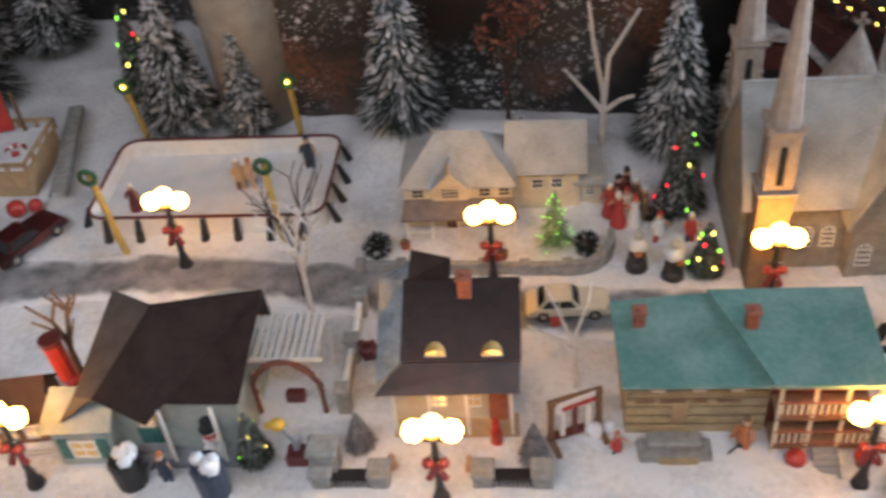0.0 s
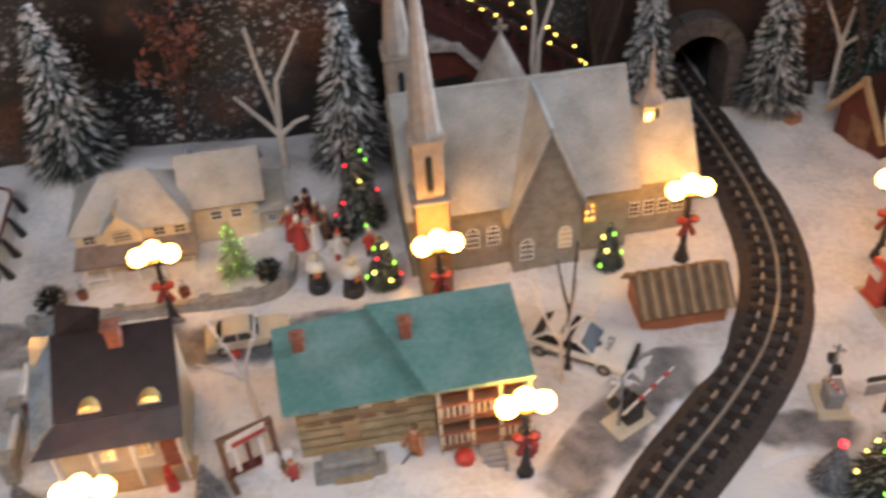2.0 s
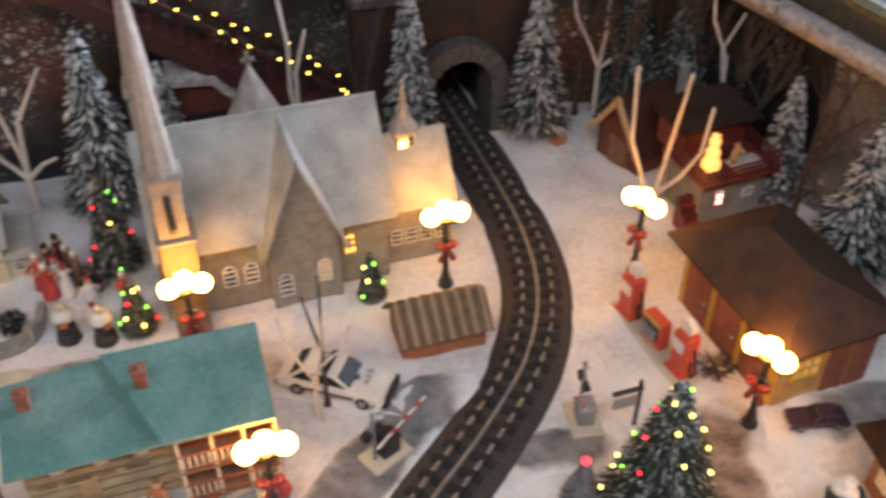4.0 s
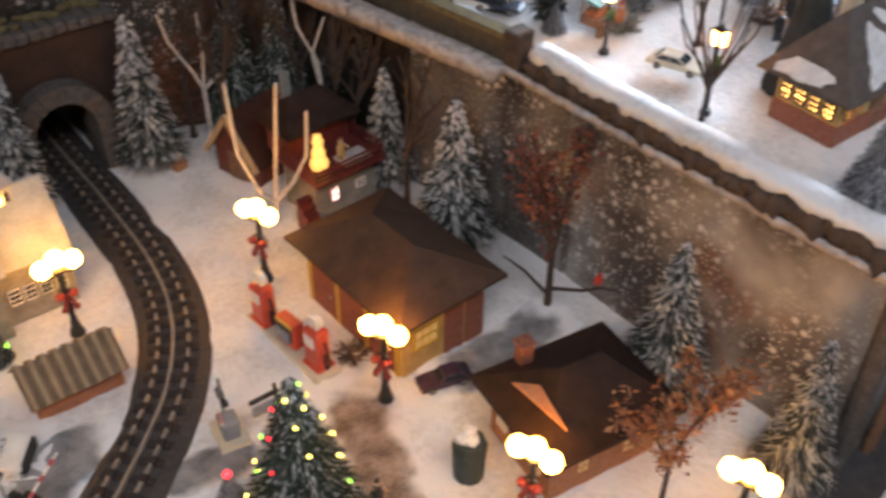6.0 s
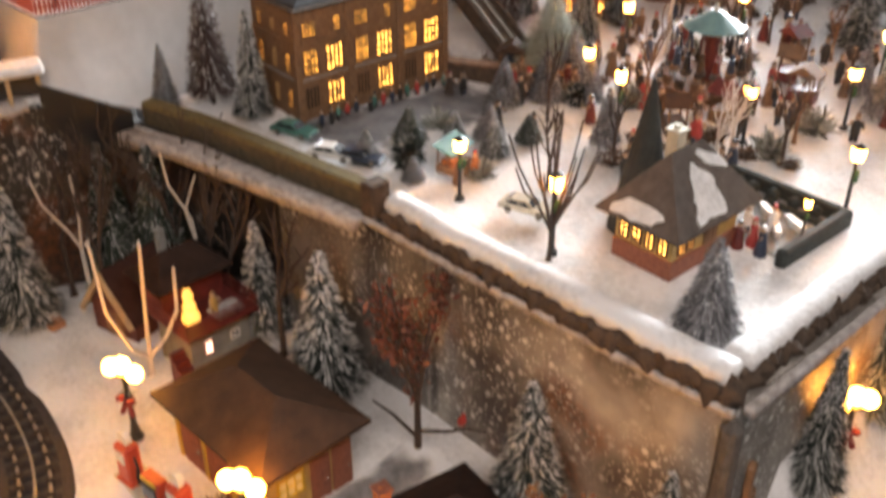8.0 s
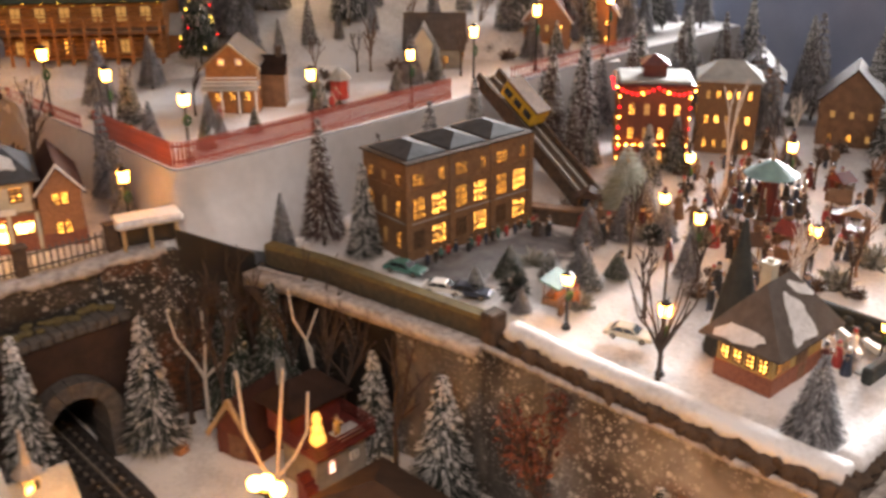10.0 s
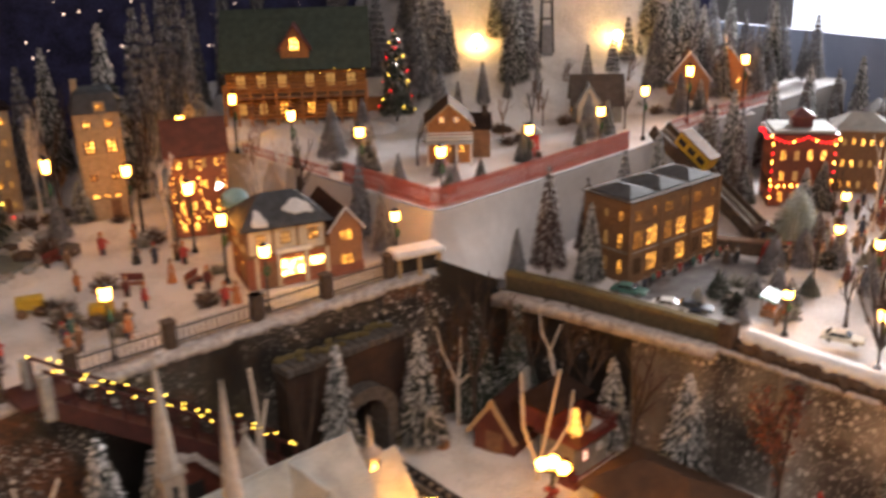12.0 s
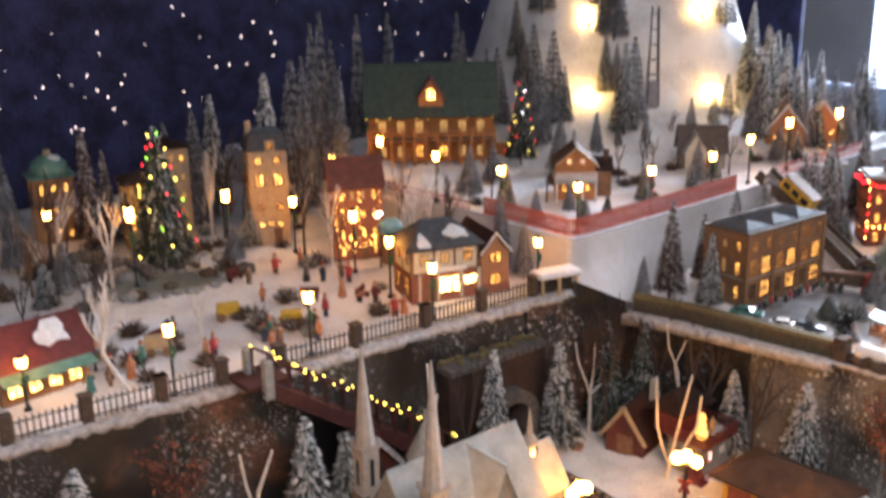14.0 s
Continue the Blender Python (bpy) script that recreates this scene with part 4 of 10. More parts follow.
def fence(name, pts, z, h, mat, label, gap=0.007, post_mat=None, post=0.0, every=0.1, slat=0.0022):
    """A picket fence along a polyline: rails, pickets and posts."""
    o = thing(name, pts[0][0], pts[0][1], z, 0, label, "fence")
    ox, oy = pts[0]
    pk = to_mesh("picket", box(B(), 0, 0, 0, slat, 0.0014, h), mat)
    run, acc = 0.0, 0.0
    for a, b in zip(pts, pts[1:]):
        d = math.dist(a, b)
        ang = math.atan2(b[1] - a[1], b[0] - a[0])
        for zz in (0.2, 0.78):
            part("rail", box(B(), 0, 0, h * zz, d, 0.0016, h * 0.07), mat, o, loc=((a[0] + b[0]) / 2 - ox, (a[1] + b[1]) / 2 - oy, 0), rz=math.degrees(ang))
        k = int(d / gap)
        for i in range(k):
            f = (i + 0.5) / k
            part("picket", pk, None, o, loc=(a[0] + (b[0] - a[0]) * f - ox, a[1] + (b[1] - a[1]) * f - oy, 0), rz=math.degrees(ang))
        if post:
            n = max(1, round(d / every))
            for i in range(n + 1):
                f = i / n
                bm = box(B(), 0, 0, 0, post, post, h * 1.15, bevel=0.001)
                box(bm, 0, 0, h * 1.15, post * 1.25, post * 1.25, h * 0.12, bevel=0.001)
                part("post", bm, post_mat or mat, o, loc=(a[0] + (b[0] - a[0]) * f - ox, a[1] + (b[1] - a[1]) * f - oy, 0), rz=math.degrees(ang))
    return o


def road(name, pts, width, z, mat, label, ragged=False):
    """A strip on the ground; a ragged one sinks under the snow along uneven edges."""
    bm = B()
    wet = bm.verts.layers.float.new("wet")
    rows = []
    if ragged:
        fine = []
        for a, b in zip(pts, pts[1:]):
            k = max(1, int(math.dist(a, b) / 0.008))
            fine += [(a[0] + (b[0] - a[0]) * i / k, a[1] + (b[1] - a[1]) * i / k) for i in range(k)]
        pts = fine + [pts[-1]]
    n_pts = len(pts)
    for i, p in enumerate(pts):
        a, b = pts[max(0, i - 1)], pts[min(n_pts - 1, i + 1)]
        dx, dy = b[0] - a[0], b[1] - a[1]
        n = math.hypot(dx, dy)
        w = width / 2
        if ragged:
            row = []
            for k in range(11):
                u = -1 + k / 5
                x, y = p[0] - u * dy / n * w, p[1] + u * dx / n * w
                end = min(1, 5 * min(i, n_pts - 1 - i) / n_pts)
                v = bm.verts.new((x, y, z - 0.001 + hump(x, y) - (0.006 if abs(u) > 0.95 else 0.0)))
                v[wet] = (1 - u * u) * end
                row.append(v)
            rows.append(row)
        else:
            rows.append([bm.verts.new((p[0] + s * -dy / n * w, p[1] + s * dx / n * w, zz)) for s, zz in ((-1, z - 0.008), (-1, z), (-0.3, z + 0.0008), (0.3, z + 0.0008), (1, z), (1, z - 0.008))])
    for a, b in zip(rows, rows[1:]):
        for i in range(len(a) - 1):
            bm.faces.new((a[i], a[i + 1], b[i + 1], b[i]))
    return structure(name, bm, mat, label, ragged)


def brush(x, y, z, r, mat=None, label="brown twiggy winter shrub dusted with snow", tall=1.0):
    """A low clump of dry twigs."""
    key = ("brush", (mat or twigs).name, int(x * 997) % 3)
    if key not in CACHE:
        rnd = random.Random(key[2] + 400)
        vs, fs = [], []
        for k in range(260):
            u = Vector((rnd.gauss(0, 1), rnd.gauss(0, 1), abs(rnd.gauss(0.5, 0.7)))).normalized()
            p = Vector((rnd.uniform(-0.3, 0.3), rnd.uniform(-0.3, 0.3), rnd.uniform(0, 0.4)))
            q = p + u * rnd.uniform(0.5, 1.1)
            w = u.cross(Vector((rnd.random(), rnd.random(), rnd.random()))).normalized() * rnd.uniform(0.03, 0.09)
            i = len(vs)
            vs += [p - w, p + w, q + w * 0.4, q - w * 0.4]
            fs.append((i, i + 1, i + 2, i + 3))
        me = bpy.data.meshes.new("shrub")
        me.from_pydata([tuple(v) for v in vs], [], fs)
        me.materials.append(mat or twigs)
        CACHE[key] = me
    o = new("shrub", CACHE[key])
    o.matrix_basis = pose(x, y, z, 0, 0, (x * 7919) % 360) @ Matrix.Diagonal((r, r, r * tall, 1))
    return tagged(o, label, "shrub", "winter shrubs")


def smooth_line(pts, k=8):
    """A Catmull-Rom curve through the points."""
    out = []
    P = [Vector(p) for p in pts]
    P = [2 * P[0] - P[1]] + P + [2 * P[-1] - P[-2]]
    for a, b, c, d in zip(P, P[1:], P[2:], P[3:]):
        for i in range(k):
            t = i / k
            out.append(tuple(0.5 * (2 * b + (c - a) * t + (2 * a - 5 * b + 4 * c - d) * t * t + (3 * b - a - 3 * c + d) * t ** 3)))
    out.append(tuple(P[-2]))
    return out


# ---- lower village: track, roads ----
TRACK = smooth_line([(0.738, 1.30), (0.738, 1.18), (0.740, 1.06), (0.740, 0.98), (0.738, 0.90), (0.726, 0.815), (0.702, 0.745), (0.668, 0.688), (0.634, 0.649), (0.585, 0.602), (0.526, 0.552), (0.455, 0.487), (0.36, 0.41), (0.24, 0.355), (0.10, 0.32), (-0.1, 0.30)], 8)


def along(pts, step):
    """Points at even steps on a polyline, with their heading."""
    out, left = [], 0.0
    for a, b in zip(pts, pts[1:]):
        d = math.dist(a, b)
        while left < d:
            f = left / d
            out.append((a[0] + (b[0] - a[0]) * f, a[1] + (b[1] - a[1]) * f, math.degrees(math.atan2(b[1] - a[1], b[0] - a[0]))))
            left += step
        left -= d
    return out


def swept(pts, profile):
    """A profile (offset across, height) swept along a line in the plan."""
    bm = B()
    rows = []
    for i, p in enumerate(pts):
        a, b = pts[max(0, i - 1)], pts[min(len(pts) - 1, i + 1)]
        dx, dy = b[0] - a[0], b[1] - a[1]
        n = math.hypot(dx, dy)
        rows.append([bm.verts.new((p[0] - dy / n * u, p[1] + dx / n * u, z)) for u, z in profile])
    k = len(profile)
    for a, b in zip(rows, rows[1:]):
        for i in range(k):
            j = (i + 1) % k
            bm.faces.new((a[i], a[j], b[j], b[i]))
    bm.faces.new(rows[0][::-1])
    bm.faces.new(rows[-1])
    return bm


track = thing("railway_track", 0, 0, 0, 0, "toy railway track with three rails on grey roadbed", "railway track")
part("roadbed", swept(TRACK, [(-0.038, -0.004), (-0.038, 0.001), (-0.027, 0.0085), (0.027, 0.0085), (0.038, 0.001), (0.038, -0.004)]), roadbed, track)
tie = to_mesh("tie", box(B(), 0, 0, 0.0082, 0.0092, 0.052, 0.0030, bevel=0.0006), tie_mat)
chair = to_mesh("rail_chair", box(B(), 0, 0, 0.0105, 0.0088, 0.0088, 0.0050, bevel=0.0010), tie_mat)
for x, y, a in along(TRACK, 0.0205):
    o = part("tie", tie, None, track, loc=(x, y, 0), rz=a)
    for u in (-0.0155, 0.0155):
        part("rail_chair", chair, None, o, loc=(0, u, 0))
for u, m in ((-0.0155, rail_pale), (0.0, steel), (0.0155, rail_pale)):
    part("rail", swept(TRACK, [(u - 0.0017, 0.0105), (u - 0.0014, 0.0146), (u + 0.0014, 0.0146), (u + 0.0017, 0.0105)]), m, track, "worn steel rail")


def slush_mix(m, gain=1.7):
    """Lets a road's colour break up into clean snow towards its edges."""
    N, L = m.node_tree.nodes, m.node_tree.links
    p = N["Principled BSDF"]
    old = p.inputs["Base Color"].links[0].from_socket
    at = N.new("ShaderNodeAttribute")
    at.attribute_name = "wet"
    tc, n = N.new("ShaderNodeTexCoord"), N.new("ShaderNodeTexNoise")
    n.inputs["Scale"].default_value, n.inputs["Detail"].default_value = 26, 6
    L.new(tc.outputs["Object"], n.inputs["Vector"])
    mul, add = N.new("ShaderNodeMath"), N.new("ShaderNodeMath")
    mul.operation, add.operation = "MULTIPLY", "MULTIPLY_ADD"
    mul.inputs[1].default_value = gain
    L.new(at.outputs["Fac"], mul.inputs[0])
    L.new(n.outputs["Fac"], add.inputs[0])
    add.inputs[1].default_value = 2.4
    L.new(mul.outputs[0], add.inputs[2])
    mr = N.new("ShaderNodeMapRange")
    mr.interpolation_type = "SMOOTHSTEP"
    mr.inputs["From Min"].default_value, mr.inputs["From Max"].default_value = 1.55, 2.45
    L.new(add.outputs[0], mr.inputs["Value"])
    x = N.new("ShaderNodeMix")
    x.data_type = "RGBA"
    x.inputs[6].default_value = (0.74, 0.74, 0.75, 1)
    L.new(mr.outputs["Result"], x.inputs[0])
    L.new(old, x.inputs[7])
    L.new(x.outputs[2], p.inputs["Base Color"])
    return m


slush = slush_mix(material("slushy_road", (0.30, 0.30, 0.31), (0.11, 0.11, 0.115), 0.85, 38, 500, 0.5, mix=(0.36, 0.62)))
road("road", smooth_line([(-0.8, 0.85), (-0.5, 0.86), (-0.28, 0.868), (-0.10, 0.845), (0.05, 0.815), (0.16, 0.80), (0.30, 0.79), (0.40, 0.77), (0.48, 0.735), (0.55, 0.69)]), 0.085, 0.0035, slush, "slushy grey village road with snow patches", True)
road("road_crossing", smooth_line([(0.40, 0.535), (0.44, 0.570), (0.49, 0.615), (0.54, 0.665), (0.575, 0.668), (0.61, 0.66)]), 0.080, 0.0035, slush, "grey road patch by the railway", True)
road("road_crossing_east", smooth_line([(0.600, 0.575), (0.640, 0.582), (0.675, 0.575), (0.71, 0.558)]), 0.060, 0.0035, slush, "grey road patch beyond the railway", True)
road("road_east", smooth_line([(0.83, 0.60), (0.815, 0.56), (0.795, 0.52), (0.775, 0.47), (0.755, 0.43), (0.72, 0.39)]), 0.085, 0.0035, slush_mix(material("brown_slush", (0.36, 0.31, 0.28), (0.13, 0.095, 0.075), 0.9, 45, 500, 0.5, mix=(0.4, 0.62)), 1.5), "brown slushy road patch on the snow", True)
road("road_garage", smooth_line([(0.88, 0.545), (0.94, 0.535), (1.00, 0.535), (1.06, 0.545)]), 0.075, 0.0035, slush, "grey drive beside the filling station", True)
hw = road("road_front", [(0.98, 0.135), (1.06, 0.150), (1.16, 0.168), (1.28, 0.180), (1.44, 0.182)], 0.13, 0.006, asphalt, "dark asphalt road with white centre dashes")
for i in range(3):
    bm = box(B(), 0, 0, 0, 0.038, 0.007, 0.0012)
    part("lane_mark", bm, white_paint, hw, loc=(1.058 + 0.066 * i, 0.172 + 0.0110 * i - 0.002 * i * i, 0.0072), rz=10 - 2 * i)
road("kerb", [(0.985, 0.196), (1.06, 0.226), (1.20, 0.247), (1.28, 0.256), (1.4, 0.258)], 0.018, 0.016, dark_stone, "grey kerb along the asphalt road")

# snow bank sloping from the raised square down to the road
bm = B()
rows = []
for i in range(56):
    x = 1.17 + 1.2 * i / 55
    row = []
    for j in range(25):
        y = 0.035 + 0.226 * j / 24
        s = min(1, max(0, (x - 1.205 - max(0, 0.20 - y) * 0.6) / 0.035))
        s = s * s * (3 - 2 * s)
        q = max(0, (y - 0.15) / 0.11)
        z = -0.012 + s * (0.024 + 0.175 * q ** 3.3 + 0.010 * noise.noise((x * 22, y * 22, 8)) + 0.005 * noise.noise((x * 60, y * 60, 8)))
        row.append(bm.verts.new((x, y, z)))
    rows.append(row)
for a, b in zip(rows, rows[1:]):
    for j in range(24):
        bm.faces.new((a[j], b[j], b[j + 1], a[j + 1]))
structure("snow_bank", bm, snow, "bank of cotton snow below the raised square", True)

# tunnel mouth
stones = []
for i in range(11):
    a0, a1 = math.pi * i / 11, math.pi * (i + 1) / 11 - 0.02
    r0, r1 = TUN_W / 2, TUN_W / 2 + 0.023
    c = (TUN_X, TUN_H - r0)
    ps = [(c[0] + r * math.cos(a), c[1] + r * math.sin(a)) for r, a in ((r0, a0), (r1, a0), (r1, a1), (r0, a1))]
    stones.append(prism(B(), ps, 1.090, 1.150))
for s in (-1, 1):
    for k in range(3):
        stones.append(box(B(), TUN_X + s * (TUN_W / 2 + 0.0115), 1.120, -0.005 + 0.0262 * k, 0.023, 0.06, 0.0255, bevel=0.001))
tun = thing("tunnel_portal", 0, 0, 0, 0, "grey stone railway tunnel arch in the wall", "tunnel portal")
for b in stones:
    part("arch_stone", b, dark_stone, tun)
portal_face = material("portal_rock", (0.058, 0.028, 0.018), (0.018, 0.012, 0.010), 0.9, 40, 400, 0.8)
bm = B()
r1 = TUN_W / 2 + 0.021
arc = [(TUN_X + r1 * math.cos(math.pi * i / 12), TUN_H - TUN_W / 2 + r1 * math.sin(math.pi * i / 12)) for i in range(13)]
arc = [(TUN_X + r1, -0.01)] + arc + [(TUN_X - r1, -0.01)]
out = [(TUN_X + 0.098, -0.01), (TUN_X + 0.098, 0.19), (TUN_X - 0.13, 0.19), (TUN_X - 0.13, -0.01)]
prism(bm, [out[0], out[1]] + [(TUN_X, 0.19)] + arc[7::-1], 1.115, 1.16)
prism(bm, [(TUN_X, 0.19), out[2], out[3]] + arc[:6:-1], 1.115, 1.16)
part("facing", bm, portal_face, tun, "brown rock facing round the arch")
for i in range(15):
    part("coping_stone", box(B(), TUN_X - 0.125 + i * 0.0152, 1.132, 0.19 + random.uniform(-0.001, 0.001), 0.0142, 0.05, 0.013, bevel=0.002), dark_stone, tun)
bm = B()
for i in range(24):
    ball(bm, TUN_X - 0.12 + i * 0.0085 + random.uniform(-0.003, 0.003), 1.135 + random.uniform(-0.01, 0.015), 0.206, random.uniform(0.005, 0.011), 0.6)
tagged(part("moss", bm, hedge_mat, tun), "olive moss on the coping", kind="stuff")
bm = B()
for x in (TUN_X - 0.046, TUN_X + 0.046):
    box(bm, x, 1.30, -0.02, 0.006, 0.28, 0.16)
box(bm, TUN_X, 1.30, 0.138, 0.098, 0.28, 0.006)
box(bm, TUN_X, 1.435, -0.02, 0.098, 0.006, 0.16)
part("tunnel_lining", bm, black_iron, tun, "dark tunnel lining")

# ---- lower village: lamps ----
for x, y, a in ((0.046, 0.570, 0), (-0.331, 0.587, 0), (0.086, 0.845, 0), (-0.265, 0.884, 0), (0.363, 0.798, 0), (0.629, 0.826, 0), (0.401, 0.584, 0), (0.831, 0.782, -65), (0.836, 0.552, -65), (0.853, 0.358, -70), (0.975, 0.236, -70), (1.335, 0.222, -30)):
    street_lamp(x, y, a, 0.028 if x > 1.2 else 0.0)

# ---- skating rink ----
rink = thing("skating_rink", -0.253, 1.018, 0, -0.8, "white toy skating rink with red rail and black posts", "skating rink")
RW, RD, RR = 0.287, 0.160, 0.022


def rounded(w, d, r, k=5):
    pts = []
    for cx, cy, a0 in ((w / 2 - r, d / 2 - r, 0), (-w / 2 + r, d / 2 - r, 90), (-w / 2 + r, -d / 2 + r, 180), (w / 2 - r, -d / 2 + r, 270)):
        pts += [(cx + r * math.cos(radians(a0 + 90 * i / k)), cy + r * math.sin(radians(a0 + 90 * i / k))) for i in range(k + 1)]
    return pts


def ring(w, d, r, z0, z1, t):
    bm = B()
    o, i = rounded(w, d, r), rounded(w - 2 * t, d - 2 * t, r - t)
    v = [[bm.verts.new((*p, z)) for p in q] for q, z in ((o, z0), (o, z1), (i, z1), (i, z0))]
    n = len(o)
    for k in range(n):
        j = (k + 1) % n
        for a, b in ((0, 1), (1, 2), (2, 3), (3, 0)):
            bm.faces.new((v[a][k], v[a][j], v[b][j], v[b][k]))
    return bm


part("board", ring(RW, RD, RR, 0.0, 0.028, 0.003), white_paint, rink, "white rink boards")
part("rail", ring(RW + 0.002, RD + 0.002, RR + 0.001, 0.028, 0.0302, 0.0032), dark_red, rink, "red top rail")
bm = B()
bm.faces.new([bm.verts.new((*p, 0.006)) for p in rounded(RW - 0.005, RD - 0.005, RR)])
r = bmesh.ops.extrude_face_region(bm, geom=list(bm.faces))
for v in (v for v in r["geom"] if isinstance(v, bmesh.types.BMVert)):
    v.co.z = 0.0
part("ice", bm, ice, rink, "pale ice sheet")


def rink_post(x, y, ox, oy):
    bm = cone(B(), (ox, oy, 0), (0, 0, 0.027), 0.0055, 0.003, 6)
    part("post", bm, black_iron, rink, loc=(x, y, 0))


for i in range(7):
    rink_post(-RW / 2 + 0.026 + i * 0.0395, -RD / 2 - 0.002, 0, -0.007)
for i in range(4):
    rink_post(RW / 2 + 0.002, -RD / 2 + 0.022 + i * 0.038, 0.009, 0)
    rink_post(-RW / 2 - 0.002, -RD / 2 + 0.022 + i * 0.038, -0.009, 0)
for x, y, h in ((-0.345, 0.912, 0.115), (-0.158, 0.922, 0.115), (-0.375, 1.125, 0.100), (-0.170, 1.125, 0.098)):
    o = thing("rink_lamp", x, y, 0, 0, "yellow wooden lamp pole with green wreath", "lamp post", "yellow rink poles")
    part("pole", cone(B(), (0, 0, -0.002), (-0.012 if x < -0.25 else -0.004, 0.004, h), 0.0042, 0.0036, 8), pole_yellow, o)
    tx, ty = (-0.012 if x < -0.25 else -0.004), 0.004
    bm = B()
    for i in range(11):
        a = i * math.tau / 11
        ball(bm, tx + 0.0085 * math.cos(a), ty - 0.004, h - 0.006 + 0.0085 * math.sin(a), 0.0038)
    tagged(part("wreath", bm, green_wreath, o), "green wreath", kind="stuff")
    if y > 1:
        part("bulb", ball(B(), tx, ty - 0.006, h - 0.006, 0.0030), bulb_yellow, o, "small yellow bulb")
figure(-0.228, 1.02, 0.006, 0.046, pale_wood, 1, wood, white_paint, 20, label="pair of tan painted skaters on the ice", group="rink skaters")
figure(-0.214, 1.022, 0.006, 0.044, doll_tan, 2, wood, orange_coat, -60, label="pair of tan painted skaters on the ice", group="rink skaters")
figure(-0.352, 0.985, 0.006, 0.040, dark_red, 3, None, white_paint, 0, skirt=True, label="figurine skater in dark red skirt", group="rink skaters")
figure(-0.148, 1.06, 0.006, 0.048, navy, 4, black_iron, navy, 0, label="figurine skater in dark blue", group="rink skaters")

# ---- boat stall, kerb and red car at the far west ----
stall = thing("boat_stall", -0.545, 1.075, 0, 0, "wooden boat-shaped stall with snowy deck and life ring", "stall")
for k in range(6):
    part("hull_plank", box(B(), 0, 0, 0.0062 * k, 0.095, 0.10 + 0.001 * (k % 2), 0.006, bevel=0.0006), pale_wood, stall)
bm = B()
for sx, sy, w, d in ((0, -0.05, 0.1, 0.004), (0, 0.05, 0.1, 0.004), (0.048, 0, 0.004, 0.1), (-0.048, 0, 0.004, 0.1)):
    part("rail", box(B(), sx, sy, 0.048, w, d, 0.004), pale_wood, stall)
    for i in range(5):
        f = i / 4 * 0.96 - 0.48
        part("rail_post", box(B(), sx + (w * f if w > d else 0), sy + (d * f if d > w else 0), 0.036, 0.004, 0.004, 0.015), pale_wood, stall)
part("deck_snow", box(B(), 0, 0, 0.037, 0.09, 0.094, 0.004, bevel=0.001), snow, stall, "snow on the deck")
part("life_ring", torus(B(), 0.020, -0.01, 0.045, 0.010, 0.0036, 24), [red_paint, white_paint], stall, "red and white life ring", True)
part("sail", slab(B(), [(-0.05, 0.03, 0.042), (0.0, 0.035, 0.045), (-0.005, 0.045, 0.115), (-0.02, 0.045, 0.115)], 0.004), red_paint, stall, "folded red sail")
part("mast", cone(B(), (0.012, 0.04, 0.04), (0.012, 0.04, 0.10), 0.003, 0.002), wood, stall)
road("kerb_west", [(-0.50, 1.20), (-0.485, 1.13), (-0.468, 1.06), (-0.455, 1.00)], 0.02, 0.022, stone, "low grey stone kerb beside the stall")
car(-0.470, 0.925, 0.003, 62, 0.10, material("black_cherry", (0.075, 0.012, 0.012), (0.02, 0.008, 0.008), 0.25, 30, 300, 0.1, mix=(0.4, 0.55), coat=0.4), "black and dark red vintage toy car with chrome trim", True)
single("red_bauble", ball(ball(B(), 0, 0, 0.012, 0.012, 1, 2), 0.02, 0.01, 0.009, 0.009, 1, 2), red_paint, -0.505, 0.985, 0, 0, "red baubles lying in the snow beside the stall", "bauble", smooth=True)

# ---- brown-roofed house ----
h1 = thing("brown_roof_house", -0.222, 0.690, 0, 0, "pale green house with dark brown roof and porch", "house")
part("wall", box(B(), 0.014, -0.016, 0, 0.145, 0.095, 0.074, bevel=0.001), mint_wall, h1)
part("gable_wall", prism(B(), [(-0.064, 0.078), (0.070, 0.078), (0.012, 0.124)], -0.088, -0.045, Matrix.Rotation(radians(90), 4, "Z")), mint_wall, h1)
RL, RR_, EL, TIP, LF = (0.007, -0.002, 0.130), (0.107, 0.015, 0.130), (0.026, -0.076, 0.080), (0.012, -0.094, 0.072), (-0.039, -0.075, 0.085)
for tri in ([RL, RR_, (0.093, -0.077, 0.080), EL], [RL, EL, TIP], [RL, TIP, LF]):
    part("roof", slab(B(), tri, 0.004), brown_roof, h1, "dark brown shingle roof")
part("roof", slab(B(), [RL, RR_, (0.098, 0.044, 0.070), (-0.032, 0.044, 0.070)], 0.004), brown_roof, h1)
LT, LM, LB_ = (-0.041, 0.029, 0.120), (-0.060, -0.067, 0.080), (-0.078, -0.078, 0.055)
side_grey = material("grey_brown_shingle", (0.115, 0.098, 0.090), (0.065, 0.055, 0.050), 0.6, 50, 500, 0.4, spec=0.3)
for tri in ([RL, LT, LM], [RL, LM, LF], [LF, LM, LB_], [RL, LT, (-0.032, 0.044, 0.070)]):
    part("side_roof", slab(B(), tri, 0.004), side_grey, h1, "grey-brown side roof")
bm = box(B(), -0.062, -0.055, 0, 0.056, 0.05, 0.052)
part("bay", bm, mint_wall, h1, "projecting bay wall")
part("bay_roof", slab(B(), [(-0.098, -0.086, 0.050), (-0.028, -0.086, 0.052), (-0.030, -0.05, 0.074), (-0.090, -0.05, 0.074)], 0.003), mint_wall, h1)
window(h1, -0.062, -0.0812, 0.012, 0.024, 0.024, 0, window_dim, white_paint)
